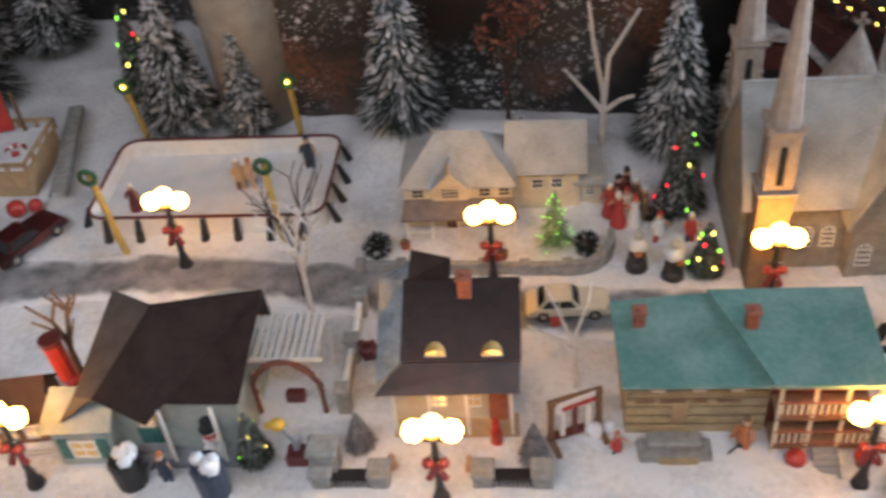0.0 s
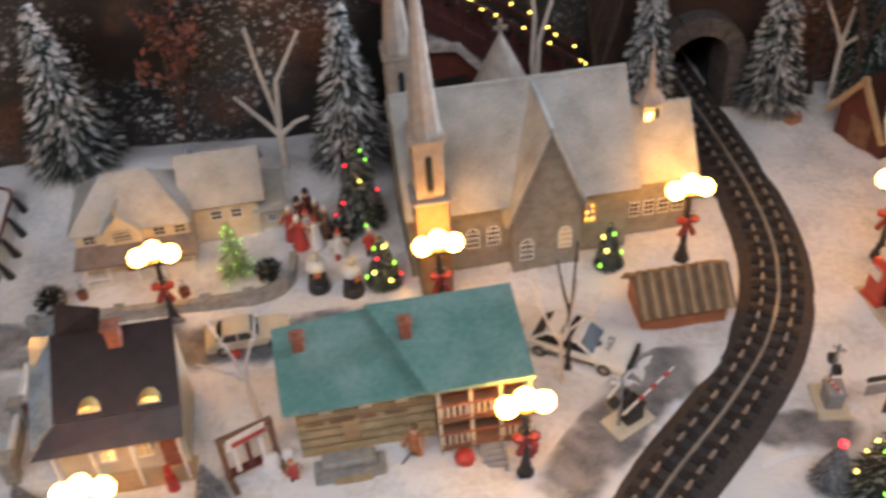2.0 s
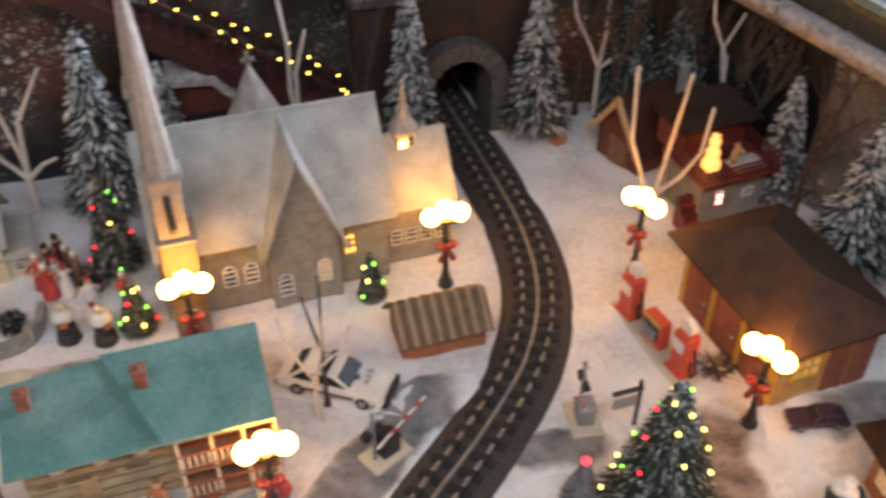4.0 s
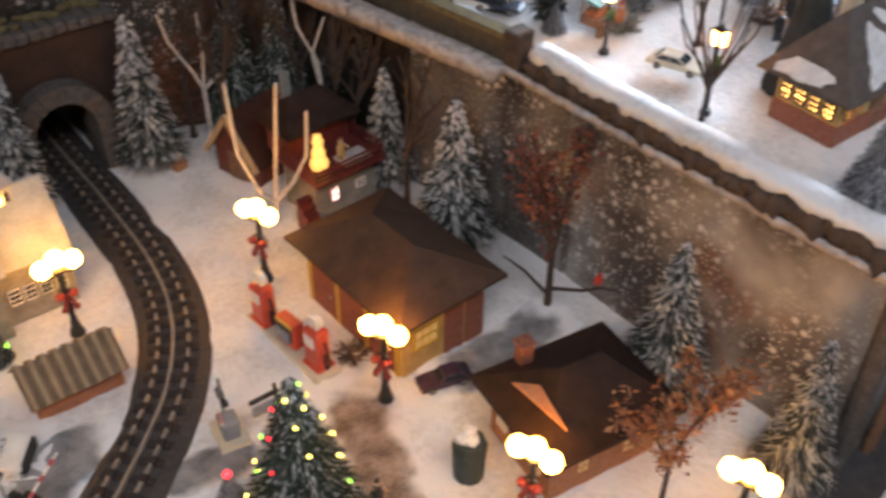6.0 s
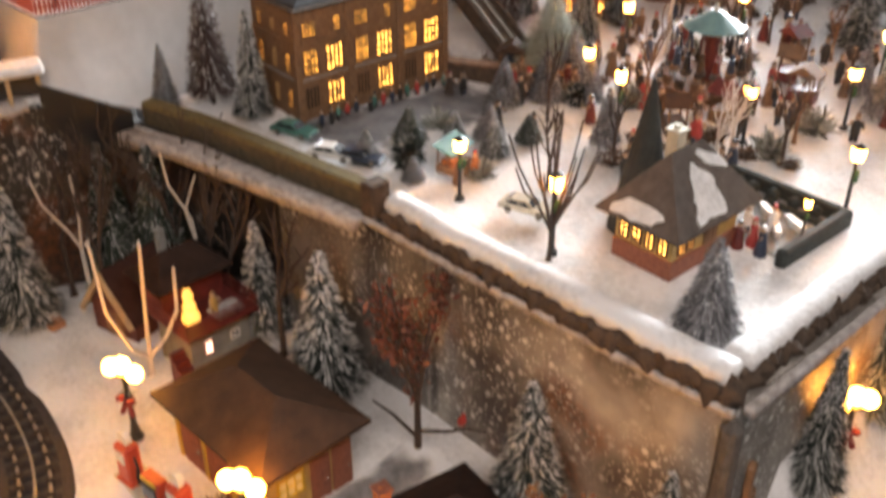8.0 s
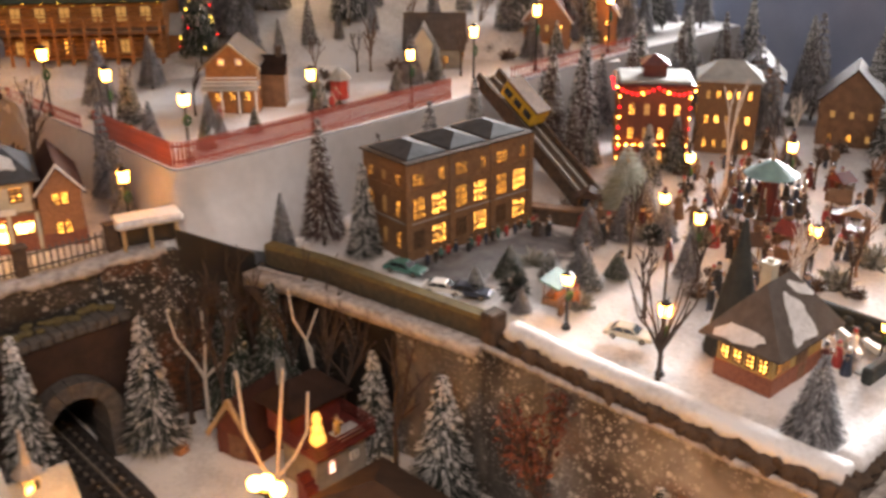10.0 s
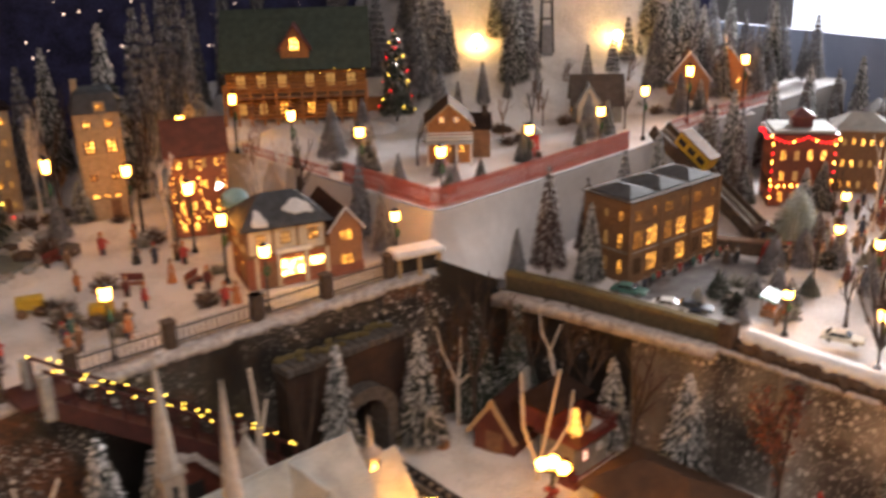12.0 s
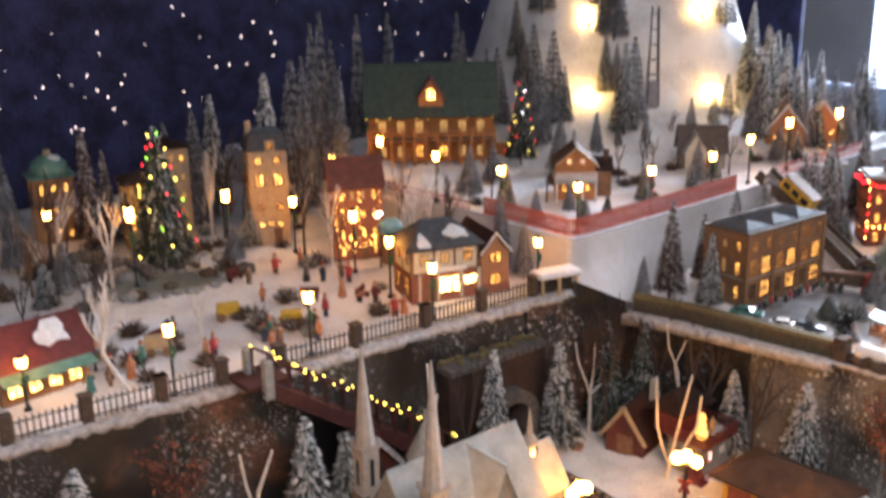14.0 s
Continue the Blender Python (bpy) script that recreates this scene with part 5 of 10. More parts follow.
for s in (-1, 1):
    part("shutter", box(B(), -0.062 + s * 0.0185, -0.0815, 0.011, 0.010, 0.002, 0.026), teal, h1, "grey-green shutter")
window(h1, -0.001, -0.0686, 0.040, 0.012, 0.010, 0, window_glow, white_paint)
door(h1, -0.002, -0.0692, 0.0, 0.016, 0.036, teal)
for x in (0.02, 0.068):
    part("porch_post", cone(B(), (x, -0.080, 0), (x, -0.080, 0.078), 0.002, 0.002, 6), white_paint, h1)
part("porch_bench", box(box(B(), 0.002, -0.082, 0.010, 0.034, 0.010, 0.003), 0.002, -0.077, 0.013, 0.034, 0.002, 0.012), grey_paint, h1)
part("porch_floor", box(B(), 0.03, -0.075, 0, 0.10, 0.022, 0.004), grey_paint, h1)
snowman = B()
for z, r in ((0.010, 0.011), (0.026, 0.0085), (0.038, 0.006)):
    ball(snowman, 0, 0, z, r, 1, 2)
n0 = len(snowman.faces)
cone(snowman, (0, 0, 0.041), (0, 0, 0.042), 0.0085, 0.0085, 12)
cone(snowman, (0, 0, 0.042), (0, 0, 0.052), 0.0058, 0.0058, 12)
snowman.faces.ensure_lookup_table()
for f in snowman.faces[n0:]:
    f.material_index = 1
n1 = len(snowman.faces)
cone(snowman, (0, 0, 0.0325), (0, 0, 0.0345), 0.0068, 0.0068, 12)
box(snowman, 0.003, -0.0085, 0.018, 0.004, 0.002, 0.015)
snowman.faces.ensure_lookup_table()
for f in snowman.faces[n1:]:
    f.material_index = 2
for f in snowman.faces:
    c = f.calc_center_median()
    f.material_index = 1 if c.z > 0.0409 else 2 if 0.0322 < c.z < 0.0348 or c.y < -0.0112 else 0
single("snowman", snowman, [white_paint, black_iron, red_paint], -0.166, 0.618, 0, 0, "snowman figurine in black top hat and red scarf", "snowman", smooth=False)


def planter(x, y, body, h=0.038, r=0.0155):
    o = thing("planter", x, y, 0, 0, "dark round planter heaped with snow", "planter", "snow-topped planters")
    part("tub", cone(cone(B(), (0, 0, 0), (0, 0, h * 0.8), r * 0.9, r, 12), (0, 0, h * 0.8), (0, 0, h * 0.95), r * 1.04, r * 0.9, 12), body, o)
    bm = B()
    for i in range(7):
        ball(bm, random.uniform(-0.5, 0.5) * r, random.uniform(-0.5, 0.5) * r, h * random.uniform(0.95, 1.05), r * 0.5, 0.8)
    tagged(part("snow_cap", bm, snow, o, "", True), "heap of snow", kind="stuff")


planter(-0.239, 0.590, black_iron)
planter(-0.158, 0.578, navy, 0.046)
figure(-0.205, 0.590, 0, 0.042, navy, 5, navy, orange_coat, 0, label="figurine of a carrier in dark coat")
t = fir("fir_dark", -0.127, 0.612, 0, 0.070, 0.80)
bulbs(t, 0.070, 0.30, 7, [bulb_yellow, bulb_green], 7, 0.0009)
o = thing("garden_statue", -0.088, 0.614, 0, 0, "painted bird statue on a dark red pedestal", "statue")
part("pedestal", box(box(B(), 0, 0, 0, 0.020, 0.018, 0.012, bevel=0.001), 0, 0, 0.012, 0.012, 0.012, 0.004), dark_red, o)
part("body", cone(cone(B(), (0, 0, 0.016), (0.002, 0, 0.030), 0.0036, 0.0046, 8), (0.002, 0, 0.030), (-0.007, 0, 0.046), 0.0046, 0.0036, 8), grey_paint, o, "grey-brown bird body")
part("head", ball(ball(B(), -0.012, 0, 0.050, 0.0068, 0.85, 2, 1.2), -0.021, -0.001, 0.050, 0.0034), yellow_paint, o, "yellow bird head")

# arbor with garland
arb = thing("arbor", -0.102, 0.684, 0, 0, "white garden arbor with red berry garland", "arbor")
for sx in (-0.031, 0.031):
    for sy in (-0.012, 0.045):
        part("post", cone(B(), (sx, sy, 0), (sx, sy, 0.055), 0.0018, 0.0018, 6), white_paint, arb)
for k in range(10):
    part("slat", box(B(), -0.032 + k * 0.0071, 0.017, 0.074, 0.0036, 0.062, 0.002), white_paint, arb)
for sy in (-0.012, 0.045):
    part("beam", box(B(), 0, sy, 0.070, 0.074, 0.003, 0.004), white_paint, arb)
bm = B()
for i in range(34):
    a = math.pi * i / 33
    ball(bm, -0.032 * math.cos(a) + random.uniform(-0.001, 0.001), -0.017, 0.033 + 0.032 * math.sin(a) * 1.25, random.uniform(0.0028, 0.0042))
for s in (-1, 1):
    for i in range(7):
        ball(bm, s * 0.032, -0.017, 0.005 + i * 0.0045, 0.0032)
tagged(part("garland", bm, material("berry_garland", (0.30, 0.06, 0.05), (0.07, 0.09, 0.05), 0.9, 300, 900, 0.6), arb), "red and green berry garland", kind="stuff")
part("basket", box(B(), 0.0, 0.0, 0.002, 0.018, 0.010, 0.012, bevel=0.001), dark_red, arb, "dark red basket")

# low wall beside the path
lw = thing("garden_wall", -0.052, 0.737, 0, 0, "low white garden wall with grey stone posts", "garden wall")
part("coping", box(B(), 0, 0, 0.018, 0.006, 0.135, 0.006, bevel=0.001), white_paint, lw, "snowy white coping")
part("panel", box(B(), 0, 0, 0, 0.004, 0.13, 0.018), stone, lw)
for yy in (-0.065, 0.0, 0.065):
    part("post", box(box(B(), 0, yy, 0, 0.013, 0.013, 0.030, bevel=0.001), 0, yy, 0.030, 0.016, 0.016, 0.004, bevel=0.001), stone, lw)
b = ball(ball(ball(B(), 0, 0, 0.012, 0.012), 0.006, -0.008, 0.02, 0.007), -0.005, -0.004, 0.026, 0.005)
single("red_sack", b, [dark_red], -0.036, 0.738, 0, 0, "dark red sack leaning beside the wall", "sack")

# ---- dark-roofed cottage ----
h2 = thing("dark_roof_cottage", 0.062, 0.700, 0, 0, "cream cottage with dark glazed roof, dormers and porch", "house")
walls(h2, 0.092, 0.085, 0.084, cream, 0.036)
part("roof", slab(B(), [(-0.050, -0.052, 0.092), (0.056, -0.052, 0.092), (0.056, 0.010, 0.134), (-0.048, 0.010, 0.134)], 0.004), black_roof, h2, "dark glazed front roof")
part("roof", slab(B(), [(-0.048, 0.056, 0.088), (0.056, 0.056, 0.088), (0.056, 0.010, 0.134), (-0.048, 0.010, 0.134)], 0.004), black_roof, h2)
part("porch_roof", slab(B(), [(-0.074, -0.070, 0.068), (0.054, -0.070, 0.070), (0.055, -0.048, 0.088), (-0.052, -0.048, 0.088)], 0.0035), black_roof, h2)
part("side_roof", slab(B(), [(-0.072, -0.062, 0.074), (-0.050, -0.052, 0.091), (-0.048, 0.010, 0.133), (-0.073, -0.010, 0.102)], 0.0035), blue_sheen, h2, "glazed side roof, window reflection in its blue")
part("side_roof", slab(B(), [(-0.048, 0.010, 0.133), (-0.042, 0.032, 0.136), (-0.073, 0.030, 0.116), (-0.073, -0.010, 0.102)], 0.0035), blue_sheen, h2, "glazed side roof, window reflection in its blue")
part("side_wall", box(B(), -0.055, -0.005, 0, 0.020, 0.075, 0.070), cream, h2)
part("rear_dormer", slab(B(), [(-0.044, 0.008, 0.134), (-0.006, 0.008, 0.134), (-0.006, 0.030, 0.140), (-0.042, 0.034, 0.148)], 0.004), brown_roof, h2)
for x in (-0.019, 0.031):
    rim = [(x + 0.0092 * math.cos(math.pi * k / 10), 0.0955 + 0.0066 * math.sin(math.pi * k / 10)) for k in range(11)]
    dm = part("dormer", prism(B(), rim, -0.0478, -0.030), yellow_wall, h2, "tan arched dormer")
    rim = [(x + 0.0074 * math.cos(math.pi * k / 10), 0.0965 + 0.0046 * math.sin(math.pi * k / 10)) for k in range(11)]
    part("pane", prism(B(), rim, -0.0484, -0.0476), window_glow, dm)
    part("window_bar", box(box(box(B(), x, -0.0487, 0.0950, 0.0184, 0.0012, 0.0018), x - 0.0028, -0.0487, 0.0955, 0.0014, 0.0012, 0.0056), x + 0.0028, -0.0487, 0.0955, 0.0014, 0.0012, 0.0058), cream, dm)
chimney(h2, 0.007, 0.000, 0.122, 0.012, 0.022)
for x in (-0.060, -0.028, 0.006, 0.046):
    part("porch_post", cone(B(), (x, -0.061, 0), (x, -0.061, 0.066), 0.0016, 0.0016, 6), white_paint, h2)
part("porch_floor", box(B(), -0.006, -0.05, 0, 0.115, 0.026, 0.004), pale_wood, h2)
window(h2, -0.022, -0.0432, 0.022, 0.014, 0.024, 0, window_glow, white_paint)
window(h2, 0.010, -0.0432, 0.022, 0.014, 0.024, 0, window_dim, white_paint)
door(h2, 0.033, -0.0438, 0.004, 0.014, 0.036, brick)
single("nutcracker", cone(ball(cone(B(), (0, 0, 0), (0, 0, 0.018), 0.006, 0.005), 0, 0, 0.022, 0.004), (0, 0, 0.025), (0, 0, 0.032), 0.004, 0.003), red_paint, 0.093, 0.632, 0, 0, "small red toy soldier by the cottage porch", "ornament")

# ---- white farmhouse and annex ----
h3 = thing("white_farmhouse", 0.046, 0.985, 0, 0, "cream farmhouse with snowy hipped roof and porch", "house")
walls(h3, 0.122, 0.084, 0.060, cream)
hip_roof(h3, 0.122, 0.084, 0.060, 0.044, snow_roof, 0.40, 0.005)
part("gable", prism(B(), [(-0.028, 0.044), (0.012, 0.044), (0.012, 0.062), (-0.008, 0.082), (-0.028, 0.062)], -0.050, -0.01), cream, h3, "small front gable")
for s in (-1, 1):
    part("gable_roof", slab(B(), [(-0.008 + s * 0.023, -0.053, 0.060), (-0.008, -0.053, 0.0850), (-0.008, 0.0, 0.0850), (-0.008 + s * 0.023, 0.0, 0.060)], 0.002), snow_roof, h3)
    part("gable_trim", slab(B(), [(-0.008 + s * 0.024, -0.0545, 0.0575), (-0.008, -0.0545, 0.0842), (-0.008, -0.0525, 0.0842), (-0.008 + s * 0.024, -0.0525, 0.0575)], 0.003), cream, h3, "cream gable trim")
part("finial", cone(B(), (-0.008, -0.053, 0.084), (-0.008, -0.053, 0.100), 0.0015, 0.0008, 6), pale_wood, h3)
window(h3, -0.008, -0.0508, 0.048, 0.019, 0.015, 0, glass_dark, cream, bars=(3, 2))
for x in (-0.045, 0.030, 0.052):
    window(h3, x, -0.0428, 0.0435, 0.013, 0.013, 0, glass_dark, cream)
part("porch_roof", slab(B(), [(-0.064, -0.070, 0.033), (0.068, -0.070, 0.033), (0.064, -0.042, 0.041), (-0.062, -0.042, 0.041)], 0.003), material("porch_slate", (0.24, 0.21, 0.19), (0.14, 0.12, 0.11), 0.8, 90, 500, 0.4), h3, "grey porch roof")
for x in (-0.058, -0.03, 0.0, 0.03, 0.062):
    part("porch_post", cone(B(), (x, -0.065, 0), (x, -0.065, 0.032), 0.0015, 0.0015, 6), white_paint, h3)
for x in (-0.035, 0.018, 0.046):
    window(h3, x, -0.0428, 0.008, 0.014, 0.020, 0, glass_dark, cream)
door(h3, -0.008, -0.0434, 0.0, 0.012, 0.028, wood)
part("porch_rail", box(box(B(), -0.040, -0.065, 0.011, 0.036, 0.001, 0.001), -0.040, -0.065, 0.004, 0.036, 0.001, 0.001), white_paint, h3)
h3b = thing("white_annex", 0.145, 1.008, 0, 0, "cream annex with snowy roof beside the farmhouse", "house")
walls(h3b, 0.075, 0.07, 0.060, cream, 0.036)
gable_roof(h3b, 0.075, 0.07, 0.060, 0.036, snow_roof, "x", 0.009)
window(h3b, -0.010, -0.0358, 0.030, 0.012, 0.014, 0, glass_dark, white_paint)
window(h3b, 0.012, -0.0358, 0.030, 0.012, 0.014, 0, glass_dark, white_paint)
part("low_wing", box(B(), 0.048, -0.004, 0, 0.030, 0.052, 0.036), cream, h3b)
part("low_roof", slab(B(), [(0.030, -0.038, 0.036), (0.070, -0.038, 0.034), (0.066, 0.030, 0.042), (0.030, 0.030, 0.046)], 0.004), snow_roof, h3b)
window(h3b, 0.050, -0.0306, 0.014, 0.010, 0.010, 0, glass_dark, white_paint)
chimney(h3b, -0.028, 0.01, 0.080, 0.008, 0.020, grey_paint)
for x, y, a, b in ((-0.015, 0.905, "red", 0.022), (0.095, 0.885, "green", 0.026)):
    o = thing("potted_shrub", x, y, 0, 0, "small shrub in a red pot on the porch", "plant", "potted shrubs")
    part("pot", cone(B(), (0, 0, 0), (0, 0, 0.010), 0.005, 0.0065), brick, o)
    part("shrub", crown_mesh("shrub", 31, needles_dark, 120, 0.3), None, o).scale = (b, b, b)
    o.children[-1].location = (0, 0, 0.007)

# garden wall in front of the farmhouse
gw = thing("stone_garden_wall", 0, 0, 0, 0, "low grey stone wall round the farmhouse garden", "garden wall")
GW = smooth_line([(-0.060, 0.866), (0.05, 0.862), (0.13, 0.858), (0.185, 0.862), (0.210, 0.885), (0.215, 0.915)], 6)
part("wall", swept(GW, [(-0.004, -0.002), (-0.004, 0.016), (0.004, 0.016), (0.004, -0.002)]), stone, gw)
for x, y, a in along(GW, 0.045):
    part("pier", box(B(), x, y, 0, 0.011, 0.011, 0.020, a, 0.001), stone, gw)


def bush(x, y, r):
    o = thing("snowy_bush", x, y, 0, 0, "round dark bush speckled with snow", "bush", "round snowy bushes")
    vs, fs = [], []
    rnd = random.Random(int(x * 1000) + 9)
    for k in range(420):
        u = Vector((rnd.gauss(0, 1), rnd.gauss(0, 1), rnd.gauss(0.3, 1))).normalized()
        w = u.cross(Vector((rnd.random(), rnd.random(), rnd.random()))).normalized() * r * 0.10
        c = Vector((0, 0, r * 0.85))
        i = len(vs)
        vs += [c + u * r * 0.5 + w, c + u * r * 0.5 - w, c + u * r * rnd.uniform(0.85, 1.1) + Vector((0, 0, 0))]
        fs.append((i, i + 1, i + 2))
    me = bpy.data.meshes.new("foliage")
    me.from_pydata([tuple(v) for v in vs], [], fs)
    me.materials.append(needles)
    part("foliage", me, None, o)
    part("stem", cone(B(), (0, 0, -0.001), (0, 0, r), r * 0.3, r * 0.5), bark_dark, o)
    return o


bush(-0.044, 0.893, 0.019)
bush(0.187, 0.890, 0.017)
t = fir("fir_small", 0.153, 0.902, 0, 0.080, 1.0)
bulbs(t, 0.066, 0.28, 22, [bulb_green], 3, 0.0007)

# carolers, robed choir and lit trees beside the church
for i, (x, y, c) in enumerate(((0.216, 0.952, red_coat), (0.234, 0.946, white_paint), (0.226, 0.966, dark_red), (0.246, 0.964, wood), (0.224, 0.934, red_coat), (0.242, 0.932, white_paint), (0.236, 0.980, dark_red), (0.254, 0.948, wood))):
    figure(x, y, 0.004, 0.046 - 0.003 * (i % 2), c, 20 + i, None, [white_paint, red_coat, black_iron, white_paint][i % 4], i * 40, skirt=True, label="caroler figurine in red and white winter clothes", group="carolers")
for i, (x, y) in enumerate(((0.239, 0.866), (0.275, 0.850))):
    o = thing("choir_figurine", x, y, 0, i * 30, "robed choir figurine in black with white cape", "figurine", "robed choir")
    part("robe", cone(cone(B(), (0, 0, 0), (0, 0, 0.012), 0.0125, 0.0105, 14), (0, 0, 0.012), (0, 0, 0.034), 0.0105, 0.0065, 14), black_iron, o, "long black robe", True)
    cape = ball(B(), 0, 0, 0.033, 0.0115, 0.72, 2)
    for v in cape.verts:
        f = 1 + 0.22 * noise.noise(v.co * 260)
        v.co.x, v.co.y = v.co.x * f, v.co.y * f
    part("cape", cape, white_paint, o, "white fluffy cape", True)
    part("head", ball(B(), 0, -0.001, 0.0455, 0.0055, 1.05, 2), cream, o, "", True)
    part("song_book", box(B(), 0, -0.0125, 0.026, 0.008, 0.002, 0.006), orange_coat, o)
figure(0.266, 0.905, 0, 0.045, white_paint, 35, red_coat, red_coat, 0, label="figurine in white and red clothes")
figure(0.300, 0.905, 0, 0.042, red_coat, 36, navy, white_paint, 0, label="figurine in red and white clothes")
bush(0.272, 0.935, 0.02)
t = fir("fir_dark", 0.309, 0.853, 0, 0.072, 0.9)
bulbs(t, 0.072, 0.32, 12, [bulb_yellow, bulb_green, bulb_yellow, bulb_red], 11, 0.0020)
t = fir("fir_dark", 0.296, 0.960, 0, 0.125, 0.75)
bulbs(t, 0.125, 0.34, 11, [bulb_red, bulb_green, bulb_yellow, bulb_red], 12, 0.0018)
fir("fir_a", 0.300, 1.075, 0, 0.235, 0.85)

# ---- church ----
ch = thing("church", 0.4575, 0.920, 0, 0, "grey stone church with pale roof and twin spires", "church")
walls(ch, 0.236, 0.118, 0.096, church_stone, 0.092)
for s in (-1, 1):
    part("roof", slab(B(), [(-0.120, s * 0.0, 0.193), (0.126, 0.0, 0.193), (0.126, s * 0.076, 0.090), (-0.120, s * 0.076, 0.090)], 0.004), snow_roof, ch, "pale snow-dusted nave roof")
part("ridge_cap", box(B(), 0.003, 0, 0.191, 0.247, 0.004, 0.004, bevel=0.001), snow_roof, ch)
part("transept", prism(B(), [(-0.010, 0), (0.062, 0), (0.062, 0.088), (0.026, 0.184), (-0.010, 0.088)], -0.079, -0.01), church_stone, ch)
for s in (-1, 1):
    part("transept_roof", slab(B(), [(0.026 + s * 0.046, -0.090, 0.074), (0.026, -0.090, 0.1905), (0.026, 0.0, 0.1905), (0.026 + s * 0.046, -0.005, 0.074)], 0.003), snow_roof, ch)
part("choir", prism(B(), [(-0.042, 0), (0.042, 0), (0.042, 0.078), (0.0, 0.136), (-0.042, 0.078)], 0.12, 0.195, Matrix.Rotation(radians(-90), 4, "Z") @ Matrix.Diagonal((-1, 1, 1, 1))), church_stone, ch)
for s in (-1, 1):
    part("choir_roof", slab(B(), [(0.124, 0.0, 0.143), (0.200, 0.0, 0.143), (0.200, s * 0.05, 0.074), (0.124, s * 0.05, 0.074)], 0.003), snow_roof, ch)
for x in (-0.050, -0.028):
    window(ch, x, -0.0598, 0.030, 0.013, 0.026, 0, glass_dark, white_paint, True, (2, 3))
window(ch, 0.004, -0.0798, 0.020, 0.013, 0.028, 0, glass_dark, white_paint, True, (2, 3))
window(ch, 0.045, -0.0798, 0.030, 0.013, 0.028, 0, window_dim, white_paint, True, (2, 3))
window(ch, 0.077, -0.0598, 0.042, 0.012, 0.026, 0, window_glow, yellow_wall, True, (2, 3))
for i in range(4):
    window(ch, 0.132 + i * 0.0165, -0.0428, 0.026, 0.011, 0.020, 0, glass_dark, white_paint, False, (1, 2))
part("round_turret", cone(B(), (0.012, 0.082, 0), (0.012, 0.082, 0.138), 0.028, 0.028, 16), church_stone, ch)
part("turret_roof", cone(B(), (0.012, 0.082, 0.138), (0.012, 0.082, 0.200), 0.032, 0.002, 16), spire_mat, ch, "pale conical turret roof")
part("cross", box(box(B(), 0.012, 0.082, 0.194, 0.004, 0.003, 0.024), 0.012, 0.082, 0.206, 0.014, 0.003, 0.004), spire_mat, ch, "pale stone cross")


def tower(x, y, tip):
    bm = box(B(), x, y, 0, 0.034, 0.034, 0.122, bevel=0.001)
    t = part("tower", bm, tower_brown, ch, "slim tan bell tower base")
    part("ledge", box(B(), x, y, 0.122, 0.038, 0.038, 0.004, bevel=0.001), spire_mat, t)
    part("belfry", box(B(), x, y, 0.126, 0.029, 0.029, 0.067, bevel=0.001), spire_mat, t)
    part("cornice", box(B(), x, y, 0.193, 0.036, 0.036, 0.004, bevel=0.001), spire_mat, t)
    for sx in (-1, 1):
        for sy in (-1, 1):
            part("pinnacle", box(B(), x + sx * 0.0155, y + sy * 0.0155, 0.197, 0.003, 0.003, 0.005), spire_mat, t)
    for k in range(5):
        for sy in (-1, 1):
            part("merlon", box(B(), x - 0.012 + k * 0.006, y + sy * 0.0165, 0.197, 0.003, 0.0015, 0.003), spire_mat, t)
    part("spire", cone(B(), (x, y, 0.197), (x, y, tip), 0.0155, 0.0010, 8), spire_mat, t)
    for sy, rz in ((-1, 0), (1, 180)):
        window(t, x, y + sy * 0.0152, 0.134, 0.008, 0.046, rz, glass_dark, spire_mat, True, (0, 0))
    window(t, x - 0.0152, y, 0.134, 0.008, 0.046, -90, glass_dark, spire_mat, True, (0, 0))


tower(-0.0945, -0.076, 0.381)
tower(-0.0995, 0.082, 0.356)
st = part("steeple", box(B(), 0.155, 0.0, 0.112, 0.020, 0.020, 0.036, bevel=0.001), cream, ch, "small lit bell steeple")
part("steeple_roof", cone(cone(B(), (0.155, 0.0, 0.148), (0.155, 0.0, 0.162), 0.017, 0.006, 8), (0.155, 0.0, 0.162), (0.155, 0.0, 0.206), 0.006, 0.0006, 8), spire_mat, st)
window(st, 0.1515, -0.0106, 0.115, 0.011, 0.026, 0, window_bright, cream, False, (0, 0))
window(st, 0.1605, -0.0106, 0.129, 0.005, 0.013, 0, glass_dark, cream, True, (0, 0))
window(st, 0.1444, 0.0, 0.118, 0.010, 0.022, -90, window_bright, cream, True, (0, 0))
# small tree with green light by the church
t = fir("fir_dark", 0.548, 0.828, 0, 0.066, 0.8)
bulbs(t, 0.066, 0.32, 9, [bulb_yellow, bulb_green], 15, 0.0022)

# ---- shed ----
sh = thing("shed", 0.5965, 0.752, 0, 0, "brown wooden shed with battened roof on the snow", "shed")
walls(sh, 0.086, 0.050, 0.030, shed_wood, 0.022)
bm = B()
for k in range(4):
    box(bm, 0, -0.0254, 0.003 + k * 0.0068, 0.086, 0.001, 0.0058)
part("cladding", bm, shed_wood, sh)
